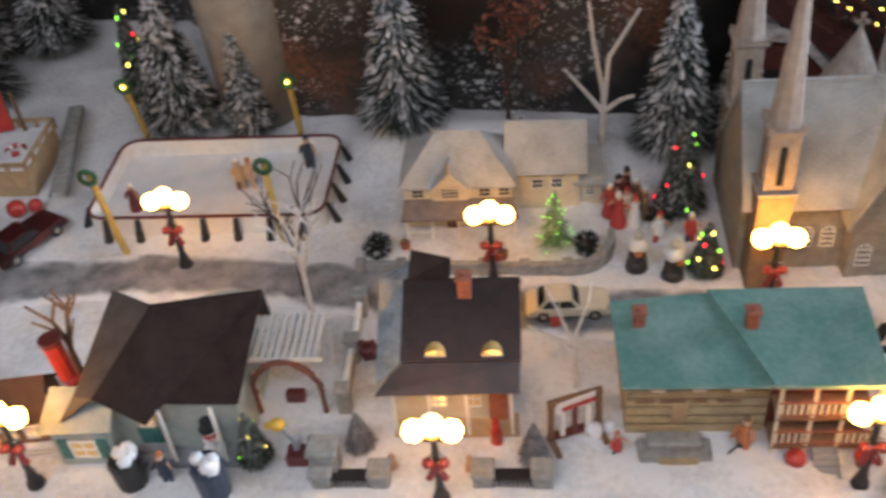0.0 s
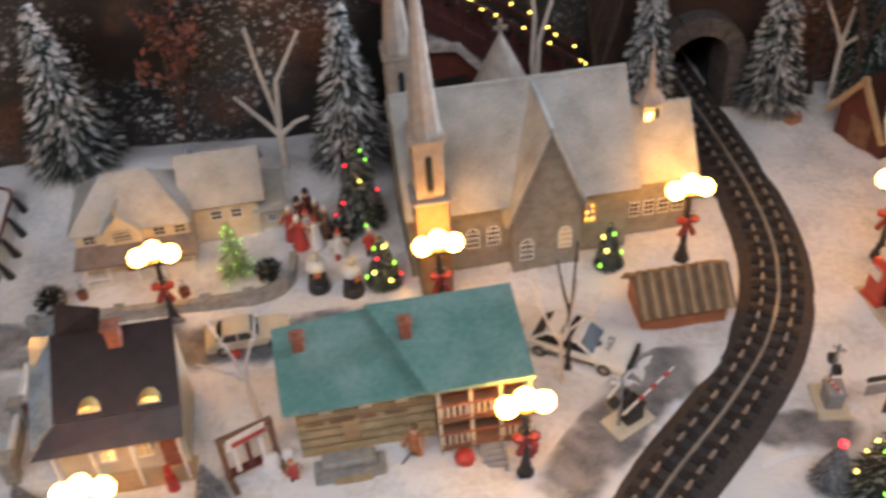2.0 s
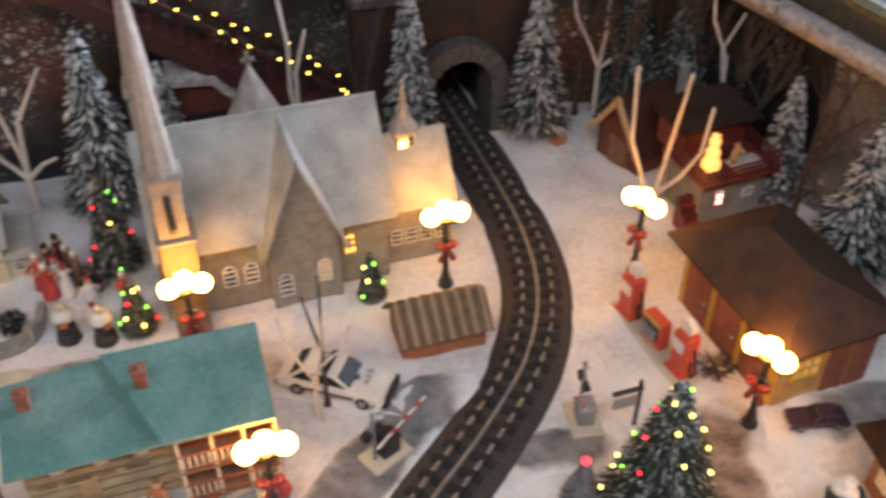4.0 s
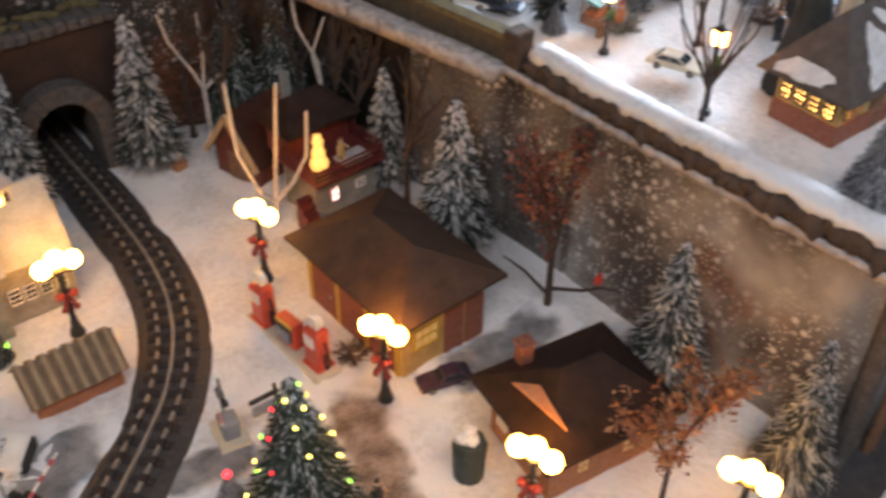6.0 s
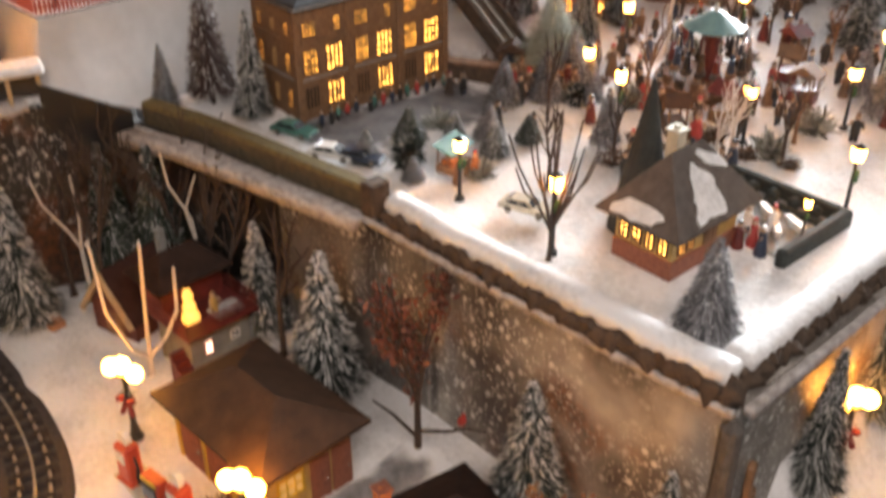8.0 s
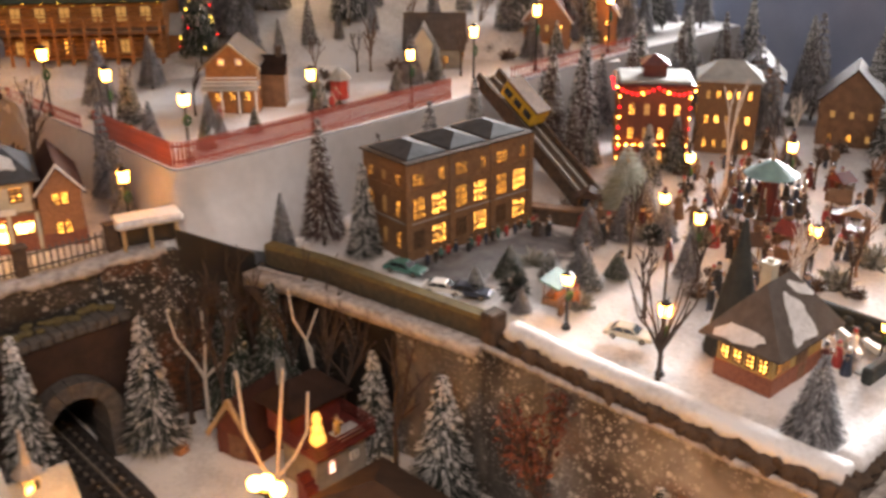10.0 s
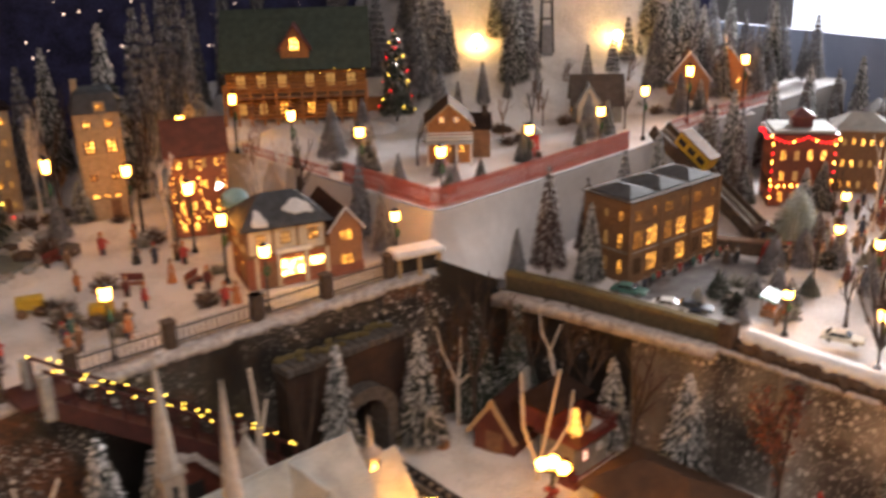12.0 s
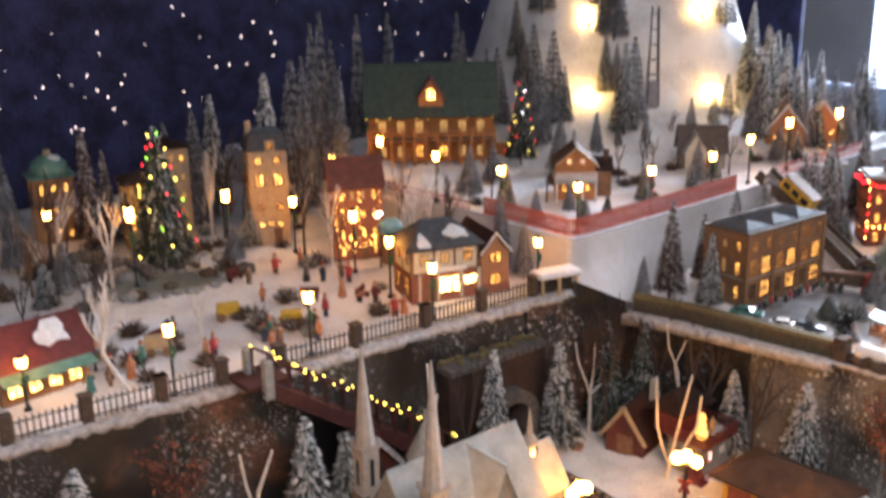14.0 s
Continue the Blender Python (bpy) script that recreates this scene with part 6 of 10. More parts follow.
for s in (-1, 1):
    part("roof", slab(B(), [(-0.049, 0, 0.0565), (0.049, 0, 0.0565), (0.049, s * 0.034, 0.0265), (-0.049, s * 0.034, 0.0265)], 0.0025), shed_roof, sh)
    for k in range(8):
        x = -0.0435 + k * 0.0124
        part("batten", slab(B(), [(x - 0.0022, 0, 0.0600), (x + 0.0022, 0, 0.0600), (x + 0.0022, s * 0.0355, 0.0290), (x - 0.0022, s * 0.0355, 0.0290)], 0.0034), batten_wood, sh)

# ---- inn with the green roof ----
inn = thing("inn", 0.311, 0.712, 0, 0, "tan inn with glazed green roof and red balcony", "inn")
part("wall", prism(B(), [(-0.065, 0), (0.040, 0), (0.040, 0.052), (0.0, 0.092), (-0.065, 0.084)], -0.1025, 0.1025, Matrix.Rotation(radians(90), 4, "Z") @ Matrix.Diagonal((1, -1, 1, 1))), inn_wall, inn)
part("roof", slab(B(), [(-0.109, -0.094, 0.090), (0.024, -0.100, 0.097), (-0.024, 0.002, 0.106), (-0.114, -0.002, 0.101)], 0.004), green_roof, inn, "glazed green roof")
part("roof", slab(B(), [(0.014, -0.102, 0.099), (0.103, -0.108, 0.105), (0.106, 0.004, 0.108), (-0.028, 0.004, 0.108)], 0.004), green_roof, inn, "glazed green roof")
part("roof", slab(B(), [(-0.112, -0.002, 0.099), (0.104, 0.003, 0.105), (0.104, 0.050, 0.045), (-0.112, 0.050, 0.045)], 0.004), green_roof, inn)
chimney(inn, -0.090, -0.028, 0.096, 0.010, 0.018)
chimney(inn, 0.004, -0.038, 0.104, 0.010, 0.018)
for k in range(7):
    part("log", cone(B(), (-0.1025, -0.0655, 0.004 + k * 0.012), (0.02, -0.0655, 0.004 + k * 0.012), 0.0062, 0.0062, 8), inn_wall, inn)
for x in (-0.075, -0.040, -0.008):
    window(inn, x, -0.0706, 0.058, 0.010, 0.012, 0, window_dim, white_paint)
door(inn, -0.055, -0.0712, 0.016, 0.012, 0.026, pale_wood)
bm = B()
for k, wd in enumerate((0.016, 0.022, 0.012, 0.020)):
    box(bm, -0.086 + 0.024 * k, -0.0715, 0.0435, wd, 0.001, 0.004)
part("sign", bm, wood, inn, "dark lettering bars on the wall")
for zf in (0.014, 0.052):
    part("balcony_floor", box(B(), 0.062, -0.082, zf - 0.003, 0.082, 0.030, 0.003), wood, inn)
    part("balcony_panel", box(B(), 0.062, -0.068, zf, 0.080, 0.002, 0.030), dark_red, inn)
    part("balcony_rail", box(box(B(), 0.062, -0.096, zf + 0.018, 0.082, 0.002, 0.002), 0.062, -0.096, zf + 0.003, 0.082, 0.002, 0.0015), brick, inn)
    bal = to_mesh("baluster", box(B(), 0, 0, 0, 0.0022, 0.0018, 0.015), cream)
    for k in range(15):
        if not (zf < 0.02 and 6 <= k <= 9):
            part("baluster", bal, None, inn, loc=(0.024 + k * 0.0054, -0.096, zf + 0.003))
for x in (0.022, 0.050, 0.076, 0.102):
    part("porch_post", box(B(), x, -0.095, 0, 0.003, 0.003, 0.092), cream, inn)
for k in range(5):
    part("step", box(B(), 0.066, -0.100 - k * 0.005, 0, 0.022, 0.006, 0.013 - 0.0026 * k), grey_paint, inn)
for x, y in ((0.040, -0.108), (0.098, -0.106)):
    o = thing("berry_tub", 0.311 + x, 0.712 + y, 0, 0, "round tub of red berries by the inn", "planter", "berry tubs")
    part("tub", cone(B(), (0, 0, 0), (0, 0, 0.008), 0.006, 0.008, 10), wood, o)
    part("berries", ball(B(), 0, 0, 0.012, 0.0095, 0.9, 2), red_paint, o, "red berries")
o = thing("stone_trough", 0.250, 0.617, 0, 0, "grey stone trough with tan front panel", "trough")
part("basin", box(box(B(), 0, 0, 0, 0.064, 0.026, 0.010, bevel=0.002), 0, 0.004, 0.010, 0.048, 0.016, 0.010, bevel=0.002), stone, o)
part("front_panel", box(B(), 0.002, -0.0145, 0.004, 0.034, 0.002, 0.010), inn_wall, o)
figure(0.310, 0.622, 0, 0.046, orange_coat, 40, navy, wood, -30, label="figurine in orange coat shovelling snow")
b = cone(B(), (0.292, 0.612, 0.002), (0.312, 0.618, 0.024), 0.0008, 0.0008, 5)
single("shovel", box(b, 0.289, 0.611, 0.0, 0.008, 0.006, 0.0015), black_iron, 0, 0, 0, 0, "tiny black snow shovel", "shovel")
figure(0.200, 0.618, 0, 0.032, red_coat, 41, navy, orange_coat, 20, label="child figurine in red and blue")
for x, y, r in ((0.181, 0.640, 0.009), (0.196, 0.645, 0.007)):
    single("snowball", ball(B(), 0, 0, r * 0.8, r, 1, 2), snow, x, y, 0, 0, "large white snowball on the ground", "snowball", "snowballs", True)
# sled rack
rk = thing("sled_rack", 0.164, 0.640, 0, 20, "brown rack holding red sleds and a flag", "rack")
for s in (-1, 1):
    part("upright", box(B(), s * 0.023, 0, 0, 0.005, 0.006, 0.055, bevel=0.0008), wood, rk)
    part("foot", box(B(), s * 0.023, -0.008, 0, 0.006, 0.026, 0.004), wood, rk)
part("crossbar", box(B(), 0, 0, 0.050, 0.052, 0.006, 0.006, bevel=0.0008), wood, rk)
part("flag", slab(B(), [(-0.020, -0.004, 0.040), (0.016, -0.004, 0.046), (0.018, -0.004, 0.058), (-0.018, -0.004, 0.054)], 0.001), white_paint, rk, "white banner")
part("banner_stripe", slab(B(), [(-0.014, -0.0056, 0.044), (0.018, -0.0056, 0.048), (0.018, -0.0056, 0.052), (-0.014, -0.0056, 0.049)], 0.001), red_paint, rk, "red stripe")
for k in range(3):
    part("sled", box(B(), -0.013 + k * 0.012, -0.002, 0.008, 0.004, 0.004, 0.034), [white_paint, dark_red, white_paint][k], rk)
part("shelf", box(B(), 0, 0, 0.006, 0.044, 0.008, 0.003), dark_red, rk)

# ---- foreground benches and cone trees ----
for x in (-0.036, 0.108):
    o = thing("stone_bench", x, 0.590, 0, 0, "iron bench between grey stone posts on snow", "bench", "stone-ended benches")
    for s in (-1, 1):
        part("post", box(box(B(), s * 0.026, 0, 0, 0.018, 0.020, 0.016, bevel=0.0015), s * 0.026, 0, 0.016, 0.021, 0.023, 0.004, bevel=0.0015), stone, o)
    part("seat", box(B(), 0, 0, 0.008, 0.036, 0.012, 0.002), black_iron, o)
    for k in range(9):
        part("slat", box(B(), -0.016 + k * 0.004, -0.008, 0.002, 0.0018, 0.0015, 0.013), black_iron, o)
o = single("stone_pier", box(box(B(), 0, 0, 0, 0.024, 0.022, 0.032, bevel=0.0015), 0, 0, 0.032, 0.028, 0.026, 0.005, bevel=0.0015), stone, -0.060, 0.602, 0, 0, "grey stone gate pier on snow", "pier")
fir("fir_grey", -0.032, 0.628, 0, 0.048, 1.1)
fir("fir_grey", 0.127, 0.612, 0, 0.052, 1.0)
for x, y in ((0.0, 0.604), (0.07, 0.602)):
    single("garden_gnome", cone(ball(cone(B(), (0, 0, 0), (0, 0, 0.010), 0.006, 0.004), 0, 0, 0.013, 0.0042), (0, 0, 0.015), (0, 0, 0.022), 0.004, 0.0006), [doll_tan], x, y, 0, 0, "small tan garden ornament on the snow", "ornament", "garden ornaments")
# birches
bare_tree(-0.105, 0.800, 0, 0.165, bark_pale, 7, "pale birch with thin bare branches", 0.0032, 3, 0.75)
bare_tree(-0.118, 0.830, 0, 0.15, bark_dark, 8, "dark bare tree beside the rink", 0.0028, 3, 0.7)
forked_tree(0.168, 0.700, 0, [[(-0.012, 0.01, 0.05), (-0.045, 0.02, 0.062)], [(0.0, 0.012, 0.06), (0.012, 0.03, 0.082), (0.015, 0.04, 0.098)], [(-0.01, 0.02, 0.06), (-0.028, 0.03, 0.105)]], 0.0022, bark_pale, "thin birch with pale speckled bark", (-0.002, 0.004, 0.042))
forked_tree(0.215, 1.076, 0, [[(0.0, 0.004, 0.085), (-0.012, 0.01, 0.15), (-0.018, 0.012, 0.20)], [(-0.012, 0.006, 0.075), (-0.045, 0.012, 0.115)], [(0.006, 0.01, 0.13), (0.04, 0.02, 0.185)], [(0.02, 0.0, 0.078), (0.036, -0.002, 0.084)]], 0.0042, bark_pale, "pale forked bare tree behind the farmhouse", (0, 0.002, 0.06))
forked_tree(0.460, 0.684, 0, [[(-0.010, 0.004, 0.065), (-0.022, 0.01, 0.10), (-0.026, 0.012, 0.125)], [(0.006, 0.002, 0.075), (0.012, 0.004, 0.125)], [(0.008, 0.006, 0.062), (0.030, 0.010, 0.075), (0.036, 0.01, 0.10)]], 0.0019, bark_pale, "white-barked bare tree beside the police car", (-0.002, 0.002, 0.05))
forked_tree(0.470, 0.700, 0, [[(0.002, 0.0, 0.10), (0.004, 0.0, 0.16)], [(-0.006, 0.003, 0.10), (-0.012, 0.006, 0.135)]], 0.0022, bark_dark, "thin dark bare tree beside the police car", (0, 0, 0.07))
bare_tree(-0.318, 0.700, 0, 0.15, wood, 12, "brown bare tree beside the brown-roofed house", 0.004, 2, 0.5)
o = thing("red_stocking", -0.312, 0.672, 0.055, 10, "red knitted stocking hung on the tree", "stocking")
part("leg", cone(B(), (0, 0, -0.004), (-0.004, 0.004, 0.042), 0.0085, 0.0095, 10), red_paint, o)
part("cuff", cone(B(), (-0.004, 0.004, 0.040), (-0.004, 0.004, 0.046), 0.0105, 0.0105, 10), dark_red, o)
part("toe", ball(B(), 0.004, -0.003, -0.006, 0.0095, 0.8), red_paint, o)
# lit cottage at the west end
hw1 = thing("gingerbread_cottage", -0.372, 0.660, 0, 8, "small lit brown cottage with white trim", "house")
walls(hw1, 0.07, 0.055, 0.032, wood, 0.028)
gable_roof(hw1, 0.07, 0.055, 0.032, 0.028, brown_roof2, "x", 0.006)
face_windows(hw1, "f", 0.07, 0.055, (0.008,), 3, 0.010, 0.014, window_glow, white_paint)
part("trim", box(B(), 0, -0.034, 0.028, 0.08, 0.002, 0.003), white_paint, hw1)
part("fence", box(box(B(), 0, -0.045, 0.004, 0.08, 0.001, 0.0015), 0, -0.045, 0.010, 0.08, 0.001, 0.0015), white_paint, hw1)

# ---- cars and signals ----
car(0.163, 0.800, 0.004, 2, 0.085, cream, "cream vintage toy car parked on the road", True)
single("gift_parcel", box(B(), 0, 0, 0, 0.010, 0.006, 0.010, bevel=0.001), red_paint, 0.150, 0.778, 0.003, 12, "small red parcel on the roadside", "parcel")
pc = car(0.484, 0.716, 0.003, -35, 0.108, white_paint, "white toy police car with black markings", False, "police_car")
fc = bpy.data.curves.new("lettering", "FONT")
fc.body, fc.size, fc.align_x, fc.extrude = "POLICE", 0.0085, "CENTER", 0.0002
fc.materials.append(black_iron)
fo = new("hood_lettering", fc)
fo.parent = pc
fo.matrix_basis = Matrix.Translation((0.0335, 0, 0.0174)) @ Euler((0, radians(5), radians(-90))).to_matrix().to_4x4() @ Matrix.Rotation(radians(180), 4, "Z")
tagged(fo, "black POLICE lettering")
fc2 = fc.copy()
fc2.size = 0.0075
fo2 = new("roof_lettering", fc2)
fo2.parent = pc
fo2.matrix_basis = Matrix.Translation((-0.010, 0, 0.0305)) @ Matrix.Rotation(radians(90), 4, "Z")
part("light_bar", box(B(), -0.005, 0, 0.0300, 0.006, 0.030, 0.003, bevel=0.0006), glass_dark, pc)
part("badge", cone(B(), (0.020, 0, 0.0172), (0.020, 0, 0.0184), 0.0045, 0.0045, 6), black_iron, pc, "black star badge")
for s in (-1, 1):
    part("door_stripe", box(B(), 0.0, s * 0.0218, 0.009, 0.050, 0.0006, 0.003), black_iron, pc)
part("push_bar", box(B(), 0.056, 0, 0.004, 0.003, 0.034, 0.012), rubber, pc)


def crossing_signal(x, y, rz, down):
    o = thing("crossing_signal", x, y, 0, rz, "toy level-crossing signal on a cream base", "crossing signal", "crossing signals")
    part("base", box(B(), 0, 0, 0, 0.036, 0.024, 0.004, bevel=0.001), cream, o, "cream base plate")
    part("hut", box(box(B(), -0.002, 0, 0.004, 0.016, 0.013, 0.015, bevel=0.001), -0.002, 0, 0.019, 0.018, 0.015, 0.003, bevel=0.001), grey_paint if not down else black_iron, o)
    part("post", cone(B(), (0.010, 0, 0.004), (0.010, 0, 0.055), 0.0014, 0.0012, 6), grey_paint, o)
    for s in (-1, 1):
        part("signal_light", cone(B(), (0.010 + s * 0.006, -0.003, 0.034), (0.010 + s * 0.006, 0.002, 0.034), 0.0045, 0.0045, 10), black_iron, o)
    for s in (-1, 1):
        part("crossbuck", box(B(), 0, 0, 0, 0.026, 0.0012, 0.003), white_paint, o, loc=(0.010, -0.002, 0.048)).rotation_euler = (0, radians(38 * s), 0)
    part("barrier_arm", cone(B(), (0.010, 0.004, 0.020), (-0.032, 0.010, 0.050), 0.0012, 0.0008, 6), white_paint, o, "white barrier arm with red bands")
    for f in (0.3, 0.55, 0.8):
        part("band", cone(B(), (0.010 - 0.042 * f, 0.004 + 0.006 * f, 0.020 + 0.030 * f), (0.010 - 0.042 * (f + 0.1), 0.004 + 0.006 * (f + 0.1), 0.020 + 0.030 * (f + 0.1)), 0.0015, 0.0014, 6), red_paint, o)
    return o


for s in (crossing_signal(0.506, 0.622, 205, True), crossing_signal(0.692, 0.605, 80, False)):
    s.scale = (1.2, 1.2, 1.2)
o = thing("signpost", 0.735, 0.585, 0, 0, "dark signpost with a blank grey board", "sign")
part("post", cone(B(), (0, 0, 0), (0, 0, 0.06), 0.002, 0.002, 6), black_iron, o)
part("arm", box(B(), -0.012, 0, 0.048, 0.030, 0.003, 0.004), black_iron, o)
part("board", box(B(), -0.012, 0, 0.030, 0.026, 0.002, 0.012), grey_paint, o)

# ---- filling station ----
gar = thing("filling_station", 0.916, 0.650, 0, 3, "yellow and red filling station with brown roof", "filling station")
walls(gar, 0.108, 0.165, 0.080, yellow_wall)
hip_roof(gar, 0.108, 0.165, 0.082, 0.034, brown_roof2, 0.42, 0.016, 0.004)
for i in range(3):
    door(gar, -0.0552, -0.05 + 0.05 * i, 0.0, 0.038, 0.062, brick, -90)
for i in range(4):
    part("pilaster", box(B(), -0.0555, -0.075 + 0.05 * i, 0, 0.003, 0.006, 0.08), yellow_paint, gar)
door(gar, 0.012, -0.0836, 0.0, 0.020, 0.055, brick)
door(gar, 0.040, -0.0836, 0.0, 0.020, 0.055, brick)
window(gar, -0.025, -0.0832, 0.030, 0.030, 0.028, 0, window_dim, yellow_paint, bars=(2, 1))
for i, (x, y, h) in enumerate(((0.797, 0.722, 0.062), (0.802, 0.676, 0.040), (0.808, 0.632, 0.062))):
    if i == 1:
        o = thing("oil_rack", x, y, 0, -82, "red oil-bottle rack between the pumps", "rack")
        part("cabinet", box(B(), 0, 0, 0.003, 0.030, 0.014, 0.034, bevel=0.0015), pump_red, o)
        part("recess", box(B(), 0, -0.0075, 0.012, 0.022, 0.002, 0.018), black_iron, o)
        part("header", box(B(), 0, -0.0072, 0.032, 0.026, 0.002, 0.004), yellow_paint, o, "yellow lettering bar")
        for k in range(3):
            part("bottle", cone(cone(B(), (-0.007 + k * 0.007, -0.009, 0.013), (-0.007 + k * 0.007, -0.009, 0.022), 0.0025, 0.0025, 8), (-0.007 + k * 0.007, -0.009, 0.022), (-0.007 + k * 0.007, -0.009, 0.027), 0.0025, 0.001, 8), grey_paint, o)
        continue
    o = thing("petrol_pump", x, y, 0.003, -82, "red vintage petrol pump with white globe", "petrol pump", "petrol pumps")
    part("body", box(box(B(), 0, 0, 0.003, 0.020, 0.016, 0.042, bevel=0.002), 0, 0, 0.0, 0.024, 0.020, 0.004, bevel=0.001), pump_red, o)
    part("dial", box(B(), 0, -0.0085, 0.028, 0.013, 0.002, 0.011), white_paint, o)
    part("globe", cone(B(), (0, -0.003, 0.052), (0, 0.003, 0.052), 0.008, 0.008, 14), white_paint, o, "white round pump globe")
    part("collar", cone(B(), (0, 0, 0.044), (0, 0, 0.047), 0.006, 0.004, 8), pump_red, o)
    bm = B()
    hp = [(0.011, 0, 0.034), (0.018, -0.002, 0.026), (0.020, -0.003, 0.014), (0.016, -0.003, 0.006), (0.011, -0.001, 0.010), (0.011, 0, 0.018)]
    for a, b in zip(hp, hp[1:]):
        cone(bm, a, b, 0.0013, 0.0013, 6)
    part("hose", bm, rubber, o)
    o.scale = (1.12, 1.12, 1.12)
single("pump_island", box(B(), 0, 0, -0.002, 0.032, 0.135, 0.005, bevel=0.002), cream, 0.803, 0.677, 0, 3, "cream kerbed island under the pumps", "pump island")
car(0.895, 0.534, 0.003, 166, 0.056, material("plum_black", (0.060, 0.030, 0.055), (0.028, 0.016, 0.028), 0.4, 150, 600, 0.2), "dark plum toy pickup truck on the drive", True, "pickup_truck")
brush(0.842, 0.622, 0.002, 0.020, None, "grey-brown twiggy clump beside the pumps", 0.45)

# ---- brown house with the lit gable ----
h5 = thing("brown_house", 0.948, 0.405, 0, -8, "brown house with lit orange gable and brick walls", "house")
walls(h5, 0.120, 0.098, 0.062, orange_brick)
gm = h5.matrix_basis.inverted()
hip_roof(h5, 0.120, 0.098, 0.066, 0.042, brown_roof, 0.35, 0.016, 0.004)
# orange slab on the roof stands in for light on the gable's underside
part("gable", slab(B(), [gm @ Vector(p) for p in ((0.890, 0.430, 0.095), (0.906, 0.411, 0.097), (0.895, 0.364, 0.0895))], 0.004), orange_brick, h5, "orange slab painted as the lit gable underside")
chimney(h5, -0.030, 0.045, 0.080, 0.013, 0.024)
face_windows(h5, "l", 0.120, 0.098, (0.022,), 3, 0.014, 0.020, window_dim, white_paint)
face_windows(h5, "f", 0.120, 0.098, (0.022,), 2, 0.012, 0.018, window_dim, orange_brick)
planter(0.845, 0.432, material("dark_green_tub", (0.045, 0.060, 0.050), (0.025, 0.035, 0.030), 0.6, 150, 600, 0.2), 0.050, 0.016)
figure(0.828, 0.352, 0, 0.044, navy, 51, black_iron, white_paint, 0, label="figurine in dark coat beside the lamp")
figure(0.760, 0.455, 0, 0.034, black_iron, 52, black_iron, black_iron, 0, label="figurine in black on the slush")

# ---- house with the snowman on its balcony ----
h6 = thing("balcony_house", 0.970, 0.864, 0, 4, "pale house with red balcony and dark roof", "house")
walls(h6, 0.085, 0.070, 0.066, material("grey_plaster", (0.24, 0.235, 0.21), (0.15, 0.145, 0.13), 0.8, 70, 500, 0.4), name="lower_wall")
part("balcony_floor", box(B(), 0, -0.004, 0.066, 0.100, 0.088, 0.004), dark_red, h6, "dark red balcony floor")
part("balcony_snow", box(B(), 0.018, -0.026, 0.0702, 0.040, 0.028, 0.004, bevel=0.0015), worn_snow, h6, "patch of snow on the balcony")
for sx, sy, w, d in ((0, -0.046, 0.1, 0.002), (-0.049, -0.004, 0.002, 0.088), (0.049, -0.004, 0.002, 0.088)):
    for zz in (0.074, 0.080, 0.086):
        part("balcony_rail", box(B(), sx, sy, zz, w, d, 0.002), dark_red, h6, "red balcony rail")
part("upper_wall", box(B(), 0.0, 0.04, 0.066, 0.085, 0.05, 0.045), dark_red, h6)
hip_roof(h6, 0.085, 0.06, 0.111, 0.030, brown_roof, 0.5, 0.010, 0.003, ox=0, oy=0.04)
window(h6, -0.018, -0.0358, 0.030, 0.010, 0.018, 0, window_pale, red_paint)
part("stair_rail", box(box(B(), -0.034, -0.052, 0.014, 0.026, 0.002, 0.002), -0.034, -0.052, 0.022, 0.026, 0.002, 0.002), dark_red, h6)
window(h6, 0.020, -0.0358, 0.034, 0.012, 0.012, 0, glass_dark, white_paint)
for k in range(5):
    part("stair", box(B(), -0.052, -0.02 - k * 0.007, 0, 0.018, 0.007, 0.040 - 0.008 * k), dark_red, h6)
part("porch_rail", box(box(B(), 0.012, -0.052, 0.014, 0.06, 0.002, 0.002), 0.012, -0.052, 0.022, 0.06, 0.002, 0.002), dark_red, h6)
sm = B()
for z, r in ((0.012, 0.0115), (0.027, 0.0085), (0.038, 0.006)):
    ball(sm, 0, 0, z, r, 1, 2)
cone(sm, (0, 0, 0.041), (0, 0, 0.043), 0.007, 0.007, 10)
cone(sm, (0, 0, 0.043), (0, 0, 0.050), 0.005, 0.005, 10)
snowman_glow = material("lit_snowman", (0.8, 0.6, 0.3), None, 0.4, 150, 500, 0, emit=(1.0, 0.50, 0.08), power=0.9)
single("glowing_snowman", sm, snowman_glow, 0.943, 0.838, 0.070, 0, "amber-lit glowing snowman on the balcony", "snowman", smooth=True)
figure(0.975, 0.840, 0.070, 0.034, yellow_wall, 55, wood, wood, 0, label="figurine in yellow on the balcony")
# barn
bn = thing("red_barn", 0.950, 0.988, 0, -74, "dark red barn with steep roof and pale bargeboard", "barn")
barn_red = material("barn_red", (0.14, 0.035, 0.022), (0.08, 0.022, 0.015), 0.7, 90, 500, 0.3)
barn_roof = material("barn_roof", (0.060, 0.026, 0.020), (0.030, 0.014, 0.012), 0.7, 60, 600, 0.4, spec=0.15)
walls(bn, 0.076, 0.10, 0.042, barn_red, 0.055, "y")
for s in (-1, 1):
    part("roof", slab(B(), [(0, -0.058, 0.101), (0, 0.056, 0.101), (s * 0.048, 0.056, 0.034), (s * 0.048, -0.058, 0.034)], 0.003), barn_roof, bn)
    part("bargeboard", slab(B(), [(0, -0.063, 0.1015), (0, -0.058, 0.1015), (s * 0.048, -0.058, 0.0345), (s * 0.048, -0.063, 0.0345)], 0.007), pale_wood, bn, "pale bargeboard")
